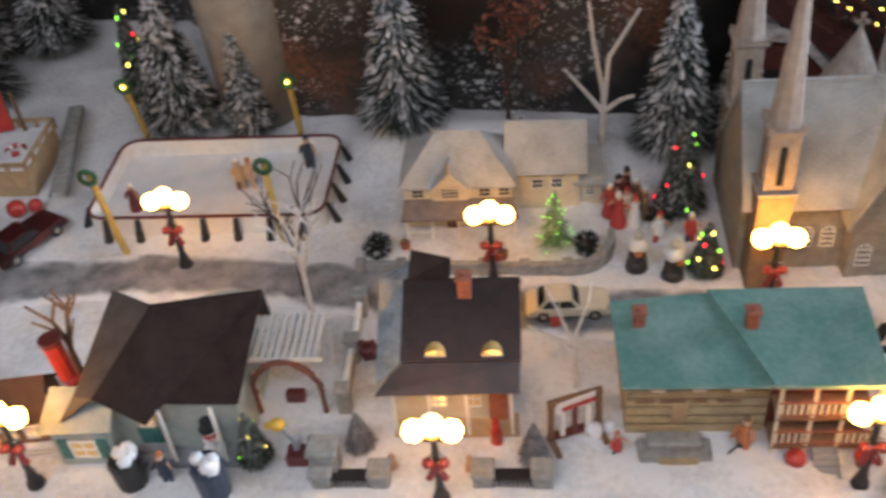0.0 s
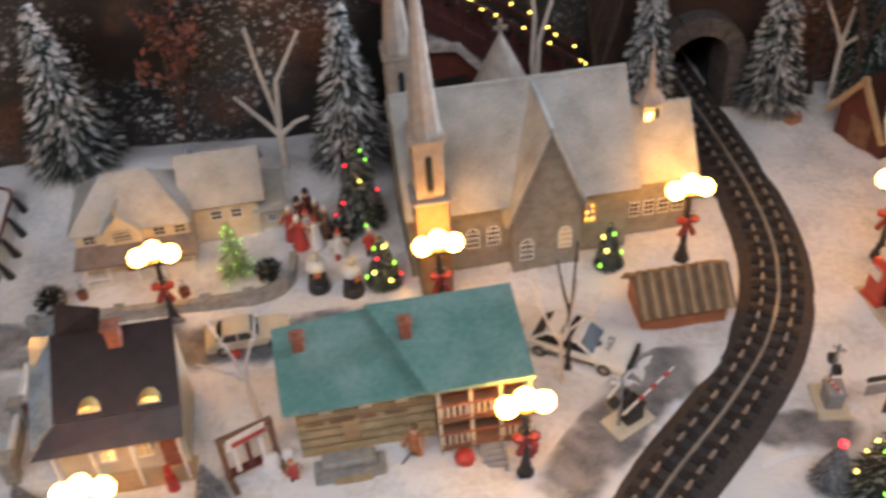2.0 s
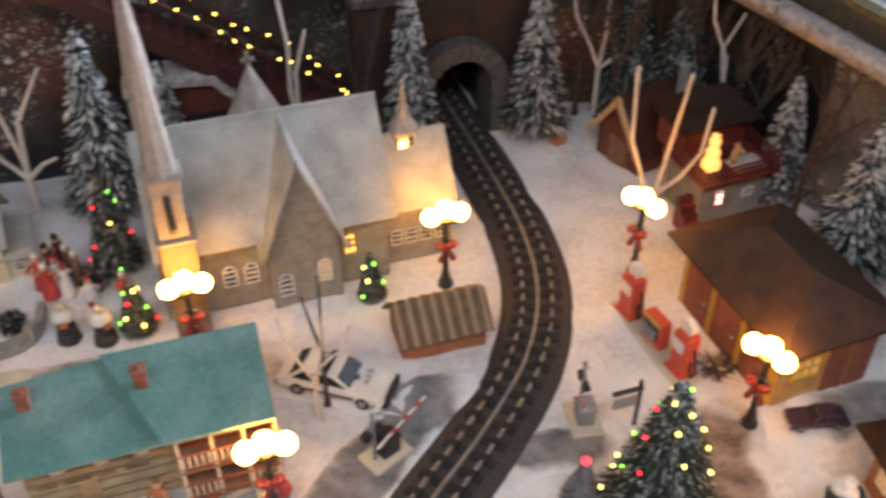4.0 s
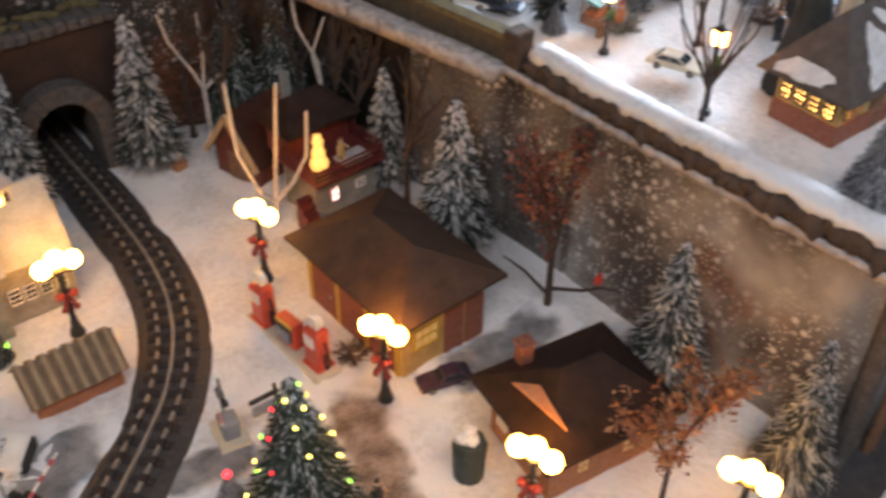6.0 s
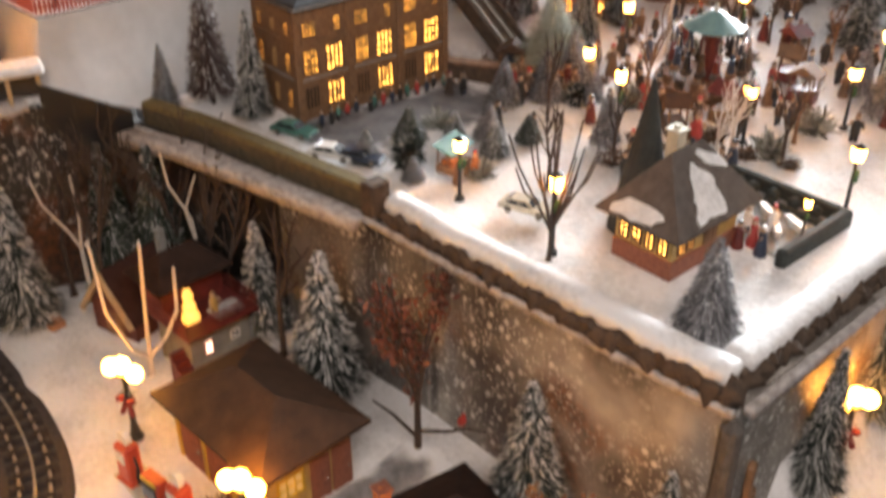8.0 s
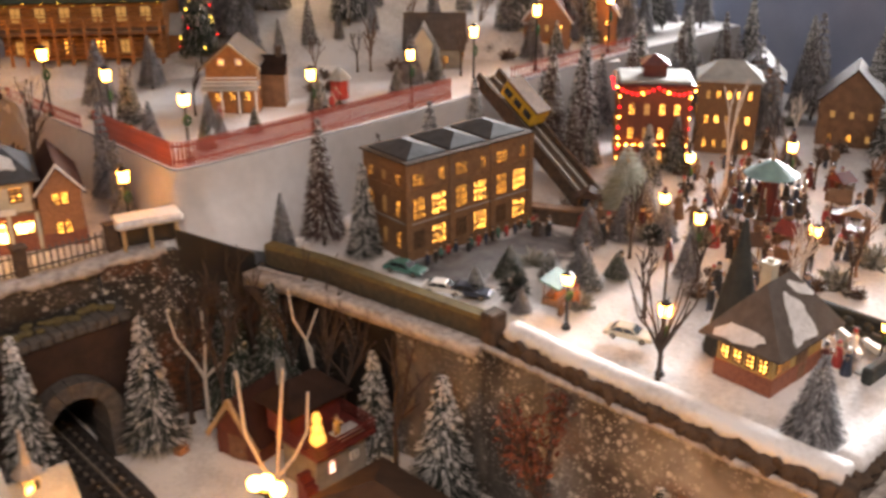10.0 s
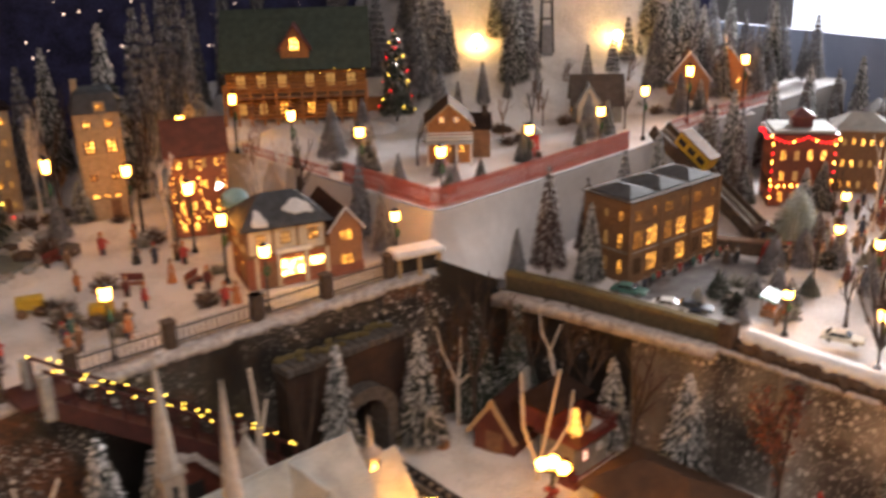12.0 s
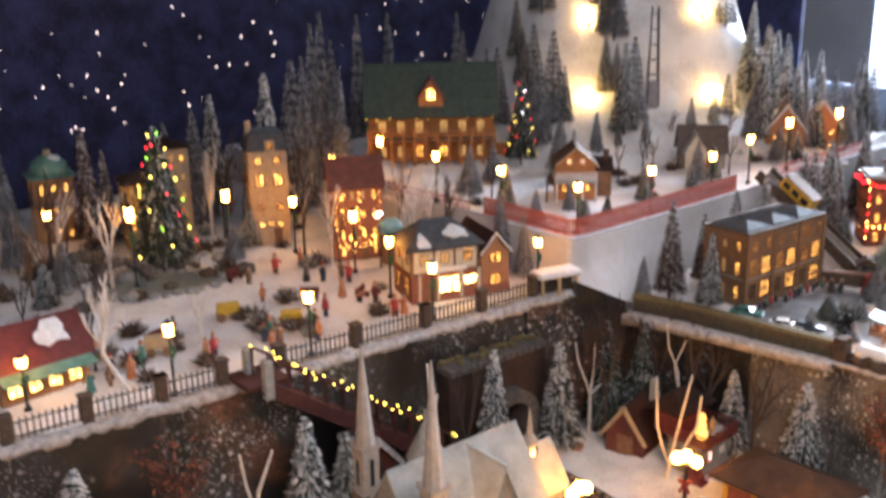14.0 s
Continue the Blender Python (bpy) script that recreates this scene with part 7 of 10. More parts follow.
chimney(bn, 0.016, 0.030, 0.07, 0.010, 0.055, stone, False)
door(bn, 0, -0.0506, 0, 0.026, 0.036, wood)
single("firewood_crate", box(box(B(), 0, 0, 0, 0.020, 0.014, 0.012, bevel=0.001), 0.004, 0.002, 0.012, 0.010, 0.008, 0.006), orange_brick, 0.850, 1.040, 0, 20, "small orange-brown crate by the barn", "crate")

# ---- trees by the walls ----
forked_tree(0.897, 0.872, 0, [[(-0.002, -0.02, 0.10), (-0.004, -0.045, 0.21)], [(-0.022, -0.012, 0.055), (-0.042, -0.008, 0.115), (-0.044, -0.004, 0.205)], [(0.018, -0.02, 0.06), (0.030, -0.035, 0.10), (0.032, -0.04, 0.160)]], 0.0036, bark_pale, "pale bare three-pronged tree lit by the lamp", (0, -0.004, 0.03))
fir("fir_a", 1.040, 0.706, 0, 0.198, 0.95)
fir("fir_a", 1.045, 0.850, 0, 0.170, 0.8)
fir("fir_b", 1.062, 0.400, 0, 0.190, 0.80)
fir("fir_b", 1.075, 0.252, 0, 0.178, 0.66)
fir("fir_a", 0.828, 1.070, 0, 0.215, 0.80)
fir("fir_a", 0.660, 1.060, 0, 0.250, 0.62)
# dark fir kind here: the corner's shade is put into its colour
fir("fir_dark", 1.00, 1.02, 0, 0.225, 0.7)
fir("fir_dark", 0.96, 1.075, 0, 0.22, 0.7)
fir("fir_a", 0.375, 1.085, 0, 0.18, 0.85)
fir("fir_a", -0.334, 1.160, 0, 0.225, 0.95)
fir("fir_a", -0.243, 1.150, 0, 0.150, 0.95)
fir("fir_a", -0.030, 1.112, 0.026, 0.225, 1.0)
fir("fir_a", -0.60, 1.40, 0, 0.21, 1.1)
fir("fir_a", -0.70, 1.36, 0, 0.24, 1.0)
fir("fir_b", -0.66, 1.25, 0, 0.19, 1.0)
t = fir("fir_dark", -0.412, 1.235, 0, 0.155, 0.6)
bulbs(t, 0.155, 0.34, 12, [bulb_red, bulb_green, bulb_yellow], 21, 0.0026)
fir("fir_b", 1.272, 0.218, 0.045, 0.180, 0.55)
fir("fir_b", 1.415, 0.235, 0.05, 0.150, 0.75)
fir("fir_grey", 1.285, 0.135, 0.005, 0.105, 1.0)
fir("fir_b", 1.52, 0.15, 0.005, 0.14, 0.8)
bt = fir("fir_dark", 0.702, 0.482, 0, 0.176, 0.95)
bulbs(bt, 0.176, 0.33, 30, [bulb_red, bulb_yellow, bulb_green, bulb_yellow, bulb_yellow], 33, 0.0017)
fir("fir_grey", 0.652, 0.520, 0, 0.058, 1.15)
single("berry_ball", ball(B(), 0, 0, 0, 0.004), bulb_red, 0.652, 0.520, 0.058, 0, "red bead on the small frosted tree", "ornament")
mt = bare_tree(1.052, 0.555, 0, 0.20, bark_dark, 61, "dark bare tree with sparse maroon leaves", 0.0042, 3, 0.5, leaves=maroon_leaf, nleaf=620, leaf=0.006)
part("low_branch", cone(cone(cone(B(), (0, 0, 0.030), (0.010, -0.040, 0.050), 0.0026, 0.0020, 6), (0.010, -0.040, 0.050), (0.012, -0.062, 0.068), 0.0020, 0.0014, 6), (0.012, -0.062, 0.068), (0.010, -0.095, 0.086), 0.0014, 0.0008, 6), bark_dark, mt)
part("low_branch", cone(cone(B(), (0, 0, 0.020), (-0.01, 0.03, 0.04), 0.0022, 0.0018, 6), (-0.01, 0.03, 0.04), (-0.015, 0.06, 0.044), 0.0018, 0.0008, 6), bark_dark, mt)
o = bare_tree(0.955, 0.298, 0, 0.165, bark_dark, 62, "young tree with rust-brown leaves", 0.0026, 3, 0.85, leaves=rust_leaf, nleaf=1100, leaf=0.0050)
bare_tree(0.925, 1.045, 0, 0.21, bark_dark, 63, "bare grey tree in the wall corner", 0.0038, 3, 0.45)
for i, (x, y, h) in enumerate(((0.965, 1.085, 0.24), (0.99, 1.06, 0.20), (1.015, 1.00, 0.24), (1.03, 0.90, 0.21), (0.90, 1.10, 0.22), (1.04, 0.80, 0.18))):
    bare_tree(x, y, 0, h, bark_dark, 640 + i, "dark bare tree against the wall", 0.0040, 3, 0.6)
forked_tree(0.915, 1.075, 0, [[(-0.012, 0.0, 0.11), (-0.038, -0.004, 0.16), (-0.046, -0.004, 0.20)], [(0.004, -0.004, 0.13), (0.002, -0.008, 0.19)], [(0.03, -0.01, 0.105), (0.06, -0.02, 0.125)]], 0.0030, bark_pale, "pale thin forked tree in the wall corner", (0, 0, 0.08))
forked_tree(1.012, 0.955, 0, [[(0.004, -0.004, 0.14), (-0.016, 0.004, 0.19), (-0.018, 0.01, 0.235)], [(0.0, 0.002, 0.15), (0.014, -0.01, 0.20)]], 0.0026, bark_pale, "pale thin forked tree against the wall", (0.006, -0.006, 0.10))
brush(0.945, 1.055, 0, 0.03)
brush(0.985, 1.03, 0, 0.035)
brush(1.03, 0.96, 0, 0.028)
bare_tree(1.02, 0.93, 0, 0.22, bark_dark, 64, "bare grey tree against the wall", 0.0038, 3, 0.4)
forked_tree(0.522, 1.060, 0, [[(-0.004, -0.002, 0.13), (-0.002, -0.006, 0.185), (-0.010, -0.010, 0.265)], [(0.004, 0.0, 0.15), (0.020, 0.004, 0.20)]], 0.0040, bark_pale, "pale thin curved tree behind the church", (0.002, 0, 0.06))
gate = thing("snowy_gateway", 0.432, 1.105, 0, 0, "dark red gateway shed with a snowy roof edge", "shed")
part("wall", prism(B(), [(-0.040, 0), (0.044, 0), (0.044, 0.098), (0.008, 0.146), (-0.040, 0.152)], -0.012, 0.014), MATS["barn_red"], gate)
# flat black sheet stands in for the shade inside the doorway
part("doorway", box(B(), -0.008, -0.0125, 0, 0.046, 0.003, 0.100), black_iron, gate, "black sheet for the doorway's shade")
part("roof_edge", slab(B(), [(-0.047, -0.024, 0.153), (0.006, -0.024, 0.148), (0.006, 0.018, 0.153), (-0.047, 0.018, 0.158)], 0.009), worn_snow, gate, "snowy roof edge")
part("roof_edge", slab(B(), [(0.006, -0.024, 0.148), (0.054, -0.024, 0.092), (0.054, 0.018, 0.096), (0.006, 0.018, 0.153)], 0.009), worn_snow, gate, "snowy roof edge")
bare_tree(0.60, 1.06, 0, 0.25, bark_dark, 65, "dark bare tree behind the church", 0.0022, 2, 0.5)
bare_tree(0.10, 1.12, 0, 0.22, bark_dark, 66, "bare tree with maroon leaves before the wall", 0.0035, 3, 0.6, leaves=maroon_leaf, nleaf=500, leaf=0.006)
single("cardinal_bird", ball(ball(B(), 0, 0, 0, 0.005, 0.8, 2, 1.4), 0.006, 0, 0.003, 0.003), red_paint, 1.066, 0.500, 0.072, 30, "small red bird perched on a branch", "bird")
single("leaning_plank", box(box(B(), 0, 0, 0, 0.014, 0.008, 0.150, 0, 0.002), 0.004, -0.004, 0, 0.009, 0.006, 0.118, 8, 0.001), wood, 1.158, 0.226, 0.0, 20, "brown wooden plank leaning on the wall corner", "plank")
post = thing("wall_post", -0.238, 1.205, 0, 0, "pale brown round post before the back wall", "post")
part("shaft", cone(B(), (0, 0, -0.005), (-0.006, 0.0, 0.262), 0.050, 0.058, 24), material("pale_trunk", (0.33, 0.29, 0.235), (0.22, 0.19, 0.15), 0.85, 40, 400, 0.4), post, "", True)


# ---- raised square: cap walls and hedge ----
def rock_cap(name, line, z, label, side=1):
    """Dark rough stones with a rounded, scalloped snow cap along an edge."""
    o = thing(name, 0, 0, 0, 0, label, "wall")
    rnd = random.Random(len(name))
    shapes = []
    for k in range(5):
        bm = ball(B(), 0, 0, 0, 0.0135, 0.95, 2, 1.25)
        for v in bm.verts:
            v.co *= 1 + 0.75 * noise.noise(v.co * 190 + Vector((k * 7, 0, 0)))
        shapes.append(to_mesh("stone", bm, cap_stone))
    for x, y, a in along(line, 0.0125):
        c, s = math.cos(radians(a)), math.sin(radians(a))
        u = side * rnd.uniform(0.002, 0.005)
        part("stone", rnd.choice(shapes), None, o, loc=(x - s * u, y + c * u, z + 0.010 + rnd.uniform(-0.003, 0.003)), rz=a + rnd.uniform(-25, 25)).scale = (rnd.uniform(0.7, 1.25), rnd.uniform(0.8, 1.2), rnd.uniform(0.8, 1.45))
    pts = along(line, 0.005)
    bm = B()
    rows = []
    for i, (x, y, a) in enumerate(pts):
        c, s = math.cos(radians(a)), math.sin(radians(a))
        w = 0.018 + 0.003 * noise.noise((i * 0.20, 3, z))
        h = 0.023 + 0.004 * noise.noise((i * 0.07, 9, z))
        lip = 0.009 + 0.009 * noise.noise((i * 0.17, 1, 1)) + 0.006 * noise.noise((i * 0.5, 1, 6))
        prof = [(u * side, q) for u, q in ((w * 0.62, lip), (w * 0.62, h * 0.75), (w * 0.3, h), (-w * 0.7, h), (-w * 1.1, h * 0.6), (-w * 1.5, -0.012))]
        rows.append([bm.verts.new((x - s * u, y + c * u, z + 0.010 + q)) for u, q in prof])
    for a, b in zip(rows, rows[1:]):
        for i in range(6):
            j = (i + 1) % 6
            bm.faces.new((a[i], a[j], b[j], b[i]))
    bm.faces.new(rows[0])
    bm.faces.new(rows[-1][::-1])
    part("snow_cap", bm, snow, o, "rounded cap of snow", True)
    return o


CAP_LINE = smooth_line([(1.138, 0.250), (1.126, 0.38), (1.120, 0.50), (1.115, 0.60), (1.112, 0.668)], 6)
rock_cap("rock_wall", CAP_LINE, UP_R - 0.004, "dark rough rock wall capped with thick snow")
rock_cap("rock_wall_front", [(1.16, 0.256), (1.40, 0.262), (1.75, 0.268), (2.2, 0.272)], UP_R - 0.004, "dark rough rock wall capped with snow at front", -1)
snow_strip("snow_ledge_right", [(1.128, 0.235), (1.112, 0.45), (1.10, 0.70), (1.055, 0.98), (1.02, 1.085)], 0.219, -0.0075, 0.004, "thin line of snow along the wall's top", 5)
snow_strip("snow_ledge_front", [(1.140, 0.2355), (1.45, 0.242), (1.80, 0.250), (2.30, 0.2595)], 0.214, 0.010, 0.006, "line of snow along the front wall's top", 6)
structure("wall_corner_pier", cone(cone(B(), (1.128, 0.236, -0.02), (1.128, 0.236, 0.203), 0.011, 0.010, 10), (1.128, 0.236, 0.203), (1.128, 0.236, 0.210), 0.010, 0.004, 10), dark_stone, "rough dark grey pier at the corner of the wall")
structure("snow_ledge_hedge", swept([(1.1095, 0.70), (1.0855, 0.82), (1.065, 0.92), (1.050, 0.99), (1.016, 1.080)], [(-0.004, 0.212), (-0.005, 0.216), (0.005, 0.222), (0.030, 0.2245), (0.030, 0.206)]), worn_snow, "worn snow ledge sloping under the hedge", True)
hd = thing("hedge_wall", 0, 0, 0, 0, "olive-brown clipped hedge along the wall's top", "hedge")
HEDGE = [(1.114, 0.70), (1.089, 0.86), (1.068, 0.985), (1.042, 1.080)]
# one hedge in two tones: shaded side, lit top, both by colour
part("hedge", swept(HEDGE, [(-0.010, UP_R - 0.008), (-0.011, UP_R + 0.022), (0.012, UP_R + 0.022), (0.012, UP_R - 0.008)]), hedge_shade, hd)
part("hedge_top", swept(HEDGE, [(-0.011, UP_R + 0.022), (-0.007, UP_R + 0.028), (0.010, UP_R + 0.028), (0.012, UP_R + 0.022)]), hedge_mat, hd, "clipped hedge top in its lit olive")
part("end_post", box(B(), 1.110, 0.690, UP_R - 0.012, 0.026, 0.022, 0.050, bevel=0.002), cap_stone, hd)

# ---- raised square: chapel and its garden ----
cp = thing("chapel", 1.290, 0.424, UP_R, 0, "brick chapel with grey snow-patched roof and lit windows", "chapel")
walls(cp, 0.110, 0.074, 0.022, brick, name="plinth")
part("wall", box(B(), 0, 0, 0.022, 0.106, 0.070, 0.036), yellow_wall, cp)
grey_roof = material("grey_brown_roof", (0.125, 0.10, 0.085), (0.07, 0.055, 0.048), 0.8, 80, 600, 0.4)
hip_roof(cp, 0.110, 0.074, 0.056, 0.062, grey_roof, 0.45, 0.014, 0.003)
for i in range(4):
    window(cp, -0.0536, -0.024 + 0.016 * i, 0.026, 0.010, 0.018, -90, window_bright, wood)
for x in (-0.040, -0.026):
    window(cp, x, -0.0356, 0.026, 0.010, 0.018, 0, window_glow, wood)
door(cp, 0.008, -0.0360, 0.0, 0.018, 0.042, wood)
chimney(cp, -0.005, 0.010, 0.092, 0.014, 0.040, cream)
snow_patch(cp, [(-0.068, 0.026, 0.0620), (-0.068, -0.026, 0.0620), (-0.050, -0.012, 0.0790), (-0.042, 0.010, 0.0880)], 0.003)
snow_patch(cp, [(-0.030, -0.047, 0.064), (0.006, -0.049, 0.061), (0.014, -0.026, 0.087), (-0.004, -0.010, 0.107), (-0.018, -0.024, 0.090)], 0.003)
snow_patch(cp, [(0.014, -0.016, 0.099), (0.040, -0.022, 0.092), (0.030, -0.008, 0.108), (0.004, -0.006, 0.111)], 0.003)
o = thing("felt_cone_tree", 1.300, 0.478, UP_R, 0, "tall dark grey-green felt cone tree", "tree")
part("crown", cone(B(), (0, 0, 0.0), (0, 0, 0.168), 0.034, 0.002, 14), material("felt_green", (0.040, 0.044, 0.042), (0.020, 0.023, 0.022), 0.95, 90, 700, 0.5), o)
fir("fir_grey", 1.190, 0.312, UP_R, 0.105, 1.05)
gd = thing("walled_garden", 1.405, 0.405, UP_R, 0, "dark hedged court with slushy floor and white benches", "garden")
dark_hedge = material("dark_hedge", (0.035, 0.040, 0.036), (0.018, 0.021, 0.019), 0.9, 200, 900, 0.7)
part("court_floor", box(B(), 0.002, -0.004, 0.001, 0.112, 0.135, 0.003, bevel=0.001), material("wet_court", (0.26, 0.25, 0.24), (0.12, 0.115, 0.11), 0.8, 60, 500, 0.5, mix=(0.4, 0.6)), gd, "wet grey court floor")
for x, y, w, d, h in ((-0.004, -0.075, 0.130, 0.013, 0.022), (0.060, 0.0, 0.012, 0.150, 0.020), (0.036, 0.052, 0.040, 0.009, 0.016), (0.034, -0.030, 0.006, 0.080, 0.012)):
    part("hedge", box(B(), x, y, 0, w, d, h, bevel=0.003), dark_hedge, gd)
for x, y, a in ((-0.014, -0.036, 40), (0.010, -0.044, 65), (0.012, -0.010, 60)):
    part("white_bench", box(box(B(), 0, 0, 0.006, 0.030, 0.008, 0.003, bevel=0.0008), 0, 0, 0, 0.022, 0.005, 0.006), white_paint, gd, "white garden bench", loc=(x, y, 0.004), rz=a)
for k in range(4):
    part("clipped_bush", ball(B(), 0.048, -0.045 + 0.026 * k, 0.010, 0.008, 0.9, 2), dark_hedge, gd)
for i, (x, y, c) in enumerate(((1.352, 0.372, red_coat), (1.372, 0.392, white_paint), (1.338, 0.380, dark_red), (1.392, 0.374, white_paint), (1.345, 0.357, navy))):
    figure(x, y, UP_R, 0.036, c, 70 + i, navy, [red_coat, white_paint, black_iron][i % 3], i * 50, skirt=i % 2 == 0, label="small figurine by the chapel garden", group="chapel visitors")
lantern(1.474, 0.338, UP_R + 0.052, UP_R, 0.55)
lantern(1.400, 0.344, UP_R + 0.046, UP_R, 0.55)

# ---- raised square: school, cars, trees ----
sc = thing("school_building", 1.300, 0.980, UP_R, -2, "three-storey tan brick school with lit windows", "school")
tan_brick = material("tan_brick", (0.24, 0.135, 0.07), (0.14, 0.075, 0.04), 0.8, 200, 900, 0.4)
walls(sc, 0.238, 0.105, 0.148, tan_brick)
part("cornice", box(B(), 0, 0, 0.148, 0.246, 0.113, 0.003, bevel=0.001), cap_stone, sc, "dark stone cornice")
part("string_course", box(B(), 0, 0, 0.105, 0.241, 0.108, 0.003), tan_brick, sc)
part("string_course", box(B(), 0, 0, 0.058, 0.241, 0.108, 0.002), stone, sc)
for i in (-1, 0, 1):
    hip_roof(sc, 0.070, 0.09, 0.153, 0.012, material("slate", (0.070, 0.076, 0.085), (0.035, 0.038, 0.043), 0.75, 80, 600, 0.3) if "slate" not in MATS else MATS["slate"], 0.3, 0.0, 0.003, ox=i * 0.078)
for x in (-0.119, -0.040, 0.040, 0.119):
    part("pilaster", box(B(), x, -0.0535, 0, 0.009, 0.005, 0.148), tan_brick, sc)
for zs, hh in ((0.020, 0.028), (0.066, 0.030), (0.116, 0.016)):
    for b in (-1, 0, 1):
        for k in range(4):
            if zs > 0.09 and k == 2:
                continue
            lit = (zs > 0.09 and window_glow) or ((k >= 2 or zs > 0.05) and window_bright or glass_dark)
            if zs > 0.05 and zs < 0.09 and k < 2:
                lit = window_glow
            gap, wide = (0.0025, 0.0022) if k < 2 or zs > 0.09 else (0.0033, 0.0031)
            for sx in (-1, 1):
                window(sc, b * 0.0795 + (-0.026, -0.0155, 0.009, 0.0215)[k] + sx * gap, -0.0532, zs, wide, hh, 0, lit, tan_brick, False, (0, 2))
    for k in range(3):
        for sy in (-1, 1):
            window(sc, -0.1196, -0.032 + 0.032 * k + sy * 0.0022, zs, 0.0030, hh * 0.8, -90, window_glow if k != 1 else window_dim, tan_brick, False, (0, 2))
for i in range(16):
    x = 1.195 + i * 0.0145
    figure(x, 0.908 + random.uniform(-0.008, 0.006), UP_R, 0.024, [navy, black_iron, teal, red_coat][i % 4], 90 + i, black_iron, black_iron, i * 30, arm=False, label="tiny dark figurine outside the school", group="school crowd")
road("school_yard", [(1.12, 0.90), (1.30, 0.86), (1.47, 0.84)], 0.17, UP_R + 0.0035, slush_mix(material("wet_yard", (0.16, 0.155, 0.16), (0.06, 0.058, 0.06), 0.8, 40, 500, 0.5, mix=(0.36, 0.62))), "wet dark grey school yard", True)
for x, y, a, c, l in ((1.150, 0.905, -70, teal, "teal"), (1.147, 0.820, -60, white_paint, "white"), (1.165, 0.79, -60, navy, "navy"), (1.226, 0.572, -70, cream, "cream")):
    car(x, y, UP_R + 0.006, a, 0.060, c, l + " toy car parked on the snow", False)
fir("fir_brown", 1.130, 1.070, UP_R, 0.200, 0.66)
bush(1.200, 0.742, 0.024).location.z = UP_R
bush(1.488, 0.734, 0.020).location.z = UP_R
fir("fir_a", 1.142, 0.985, UP_R, 0.150, 0.68)
fir("fir_grey", 1.070, 1.088, UP_R, 0.095, 0.7)
fir("fir_brown", 1.25, 1.085, UP_R, 0.15, 0.6)
fir("fir_grey", 1.36, 1.09, UP_R, 0.18, 0.6)
fir("fir_a", 1.455, 1.085, UP_R, 0.20, 0.6)
fir("fir_brown", 1.66, 1.10, UP_R, 0.22, 0.6)
fir("fir_brown", 1.70, 1.06, UP_R, 0.19, 0.6)
fir("fir_brown", 1.64, 1.03, UP_R, 0.15, 0.7)
for i, (x, y, h) in enumerate(((1.175, 0.79, 0.045), (1.185, 0.715, 0.035), (1.25, 0.80, 0.05), (1.29, 0.76, 0.045), (1.33, 0.74, 0.05), (1.36, 0.70, 0.04), (1.30, 0.70, 0.05))):
    fir(["fir_a", "fir_grey", "fir_dark"][i % 3], x, y, UP_R, h, 1.5)
cart = thing("market_cart", 1.225, 0.690, UP_R, 15, "wooden market cart with orange goods", "cart")
part("tray", box(B(), 0, 0, 0.014, 0.040, 0.024, 0.010, bevel=0.001), wood, cart)
for k in range(6):
    part("orange_fruit", ball(B(), -0.012 + 0.008 * (k % 3), -0.005 + 0.01 * (k // 3), 0.027, 0.005), orange_coat, cart)
for s in (-1, 1):
    part("wheel", cone(B(), (s * 0.012, -0.014, 0.008), (s * 0.012, -0.011, 0.008), 0.008, 0.008, 12), wood, cart)
    part("canopy_post", cone(B(), (s * 0.018, 0.010, 0.02), (s * 0.018, 0.010, 0.045), 0.0012, 0.0012, 5), wood, cart)
part("canopy", slab(B(), [(-0.024, -0.014, 0.042), (0.024, -0.014, 0.042), (0.024, 0.014, 0.050), (-0.024, 0.014, 0.050)], 0.002), teal, cart)
figure(1.245, 0.675, UP_R, 0.036, orange_coat, 110, navy, red_coat, 0, label="figurine in orange beside the cart")
lantern(1.196, 0.648, 0.293, UP_R)
lantern(1.189, 0.500, 0.308, UP_R)
rnd = random.Random(5)
VTREE = []
for k in range(15):
    a, u = math.tau * k / 15 + rnd.uniform(-0.2, 0.2), rnd.uniform(0.35, 1.0)
    c, d, h = math.cos(a) * u, math.sin(a) * u, rnd.uniform(0.105, 0.150)
    VTREE.append([(c * 0.016, d * 0.016, 0.055 + 0.01 * u), (c * 0.036, d * 0.036, h * 0.75), (c * 0.048, d * 0.048, h)])
VTREE.append([(0.002, 0.001, 0.09), (-0.001, 0.002, 0.155)])
forked_tree(1.180, 0.496, UP_R, VTREE, 0.0017, bark_dark, "bare tree with upright fan of twigs round the lantern", (0, 0, 0.032))
bare_tree(1.29, 0.60, UP_R, 0.09, bark_dark, 72, "bare brown tree on the square", 0.003, 3, 0.6)

# ---- raised square: carousel, houses and crowd ----
cz = thing("carousel", 1.680, 0.665, UP_R, 0, "round carousel with teal canopy and horses", "carousel")
part("platform", cone(B(), (0, 0, 0), (0, 0, 0.012), 0.075, 0.072, 24), wood, cz)
part("canopy", cone(B(), (0, 0, 0.086), (0, 0, 0.108), 0.042, 0.006, 20), material("teal_canopy", (0.20, 0.36, 0.36), (0.12, 0.24, 0.25), 0.4, 60, 400, 0.3), cz, "teal canopy")
part("finial", cone(B(), (0, 0, 0.106), (0, 0, 0.122), 0.004, 0.001, 8), steel, cz)
part("column", cone(B(), (0, 0, 0.012), (0, 0, 0.08), 0.014, 0.012, 12), dark_red, cz)
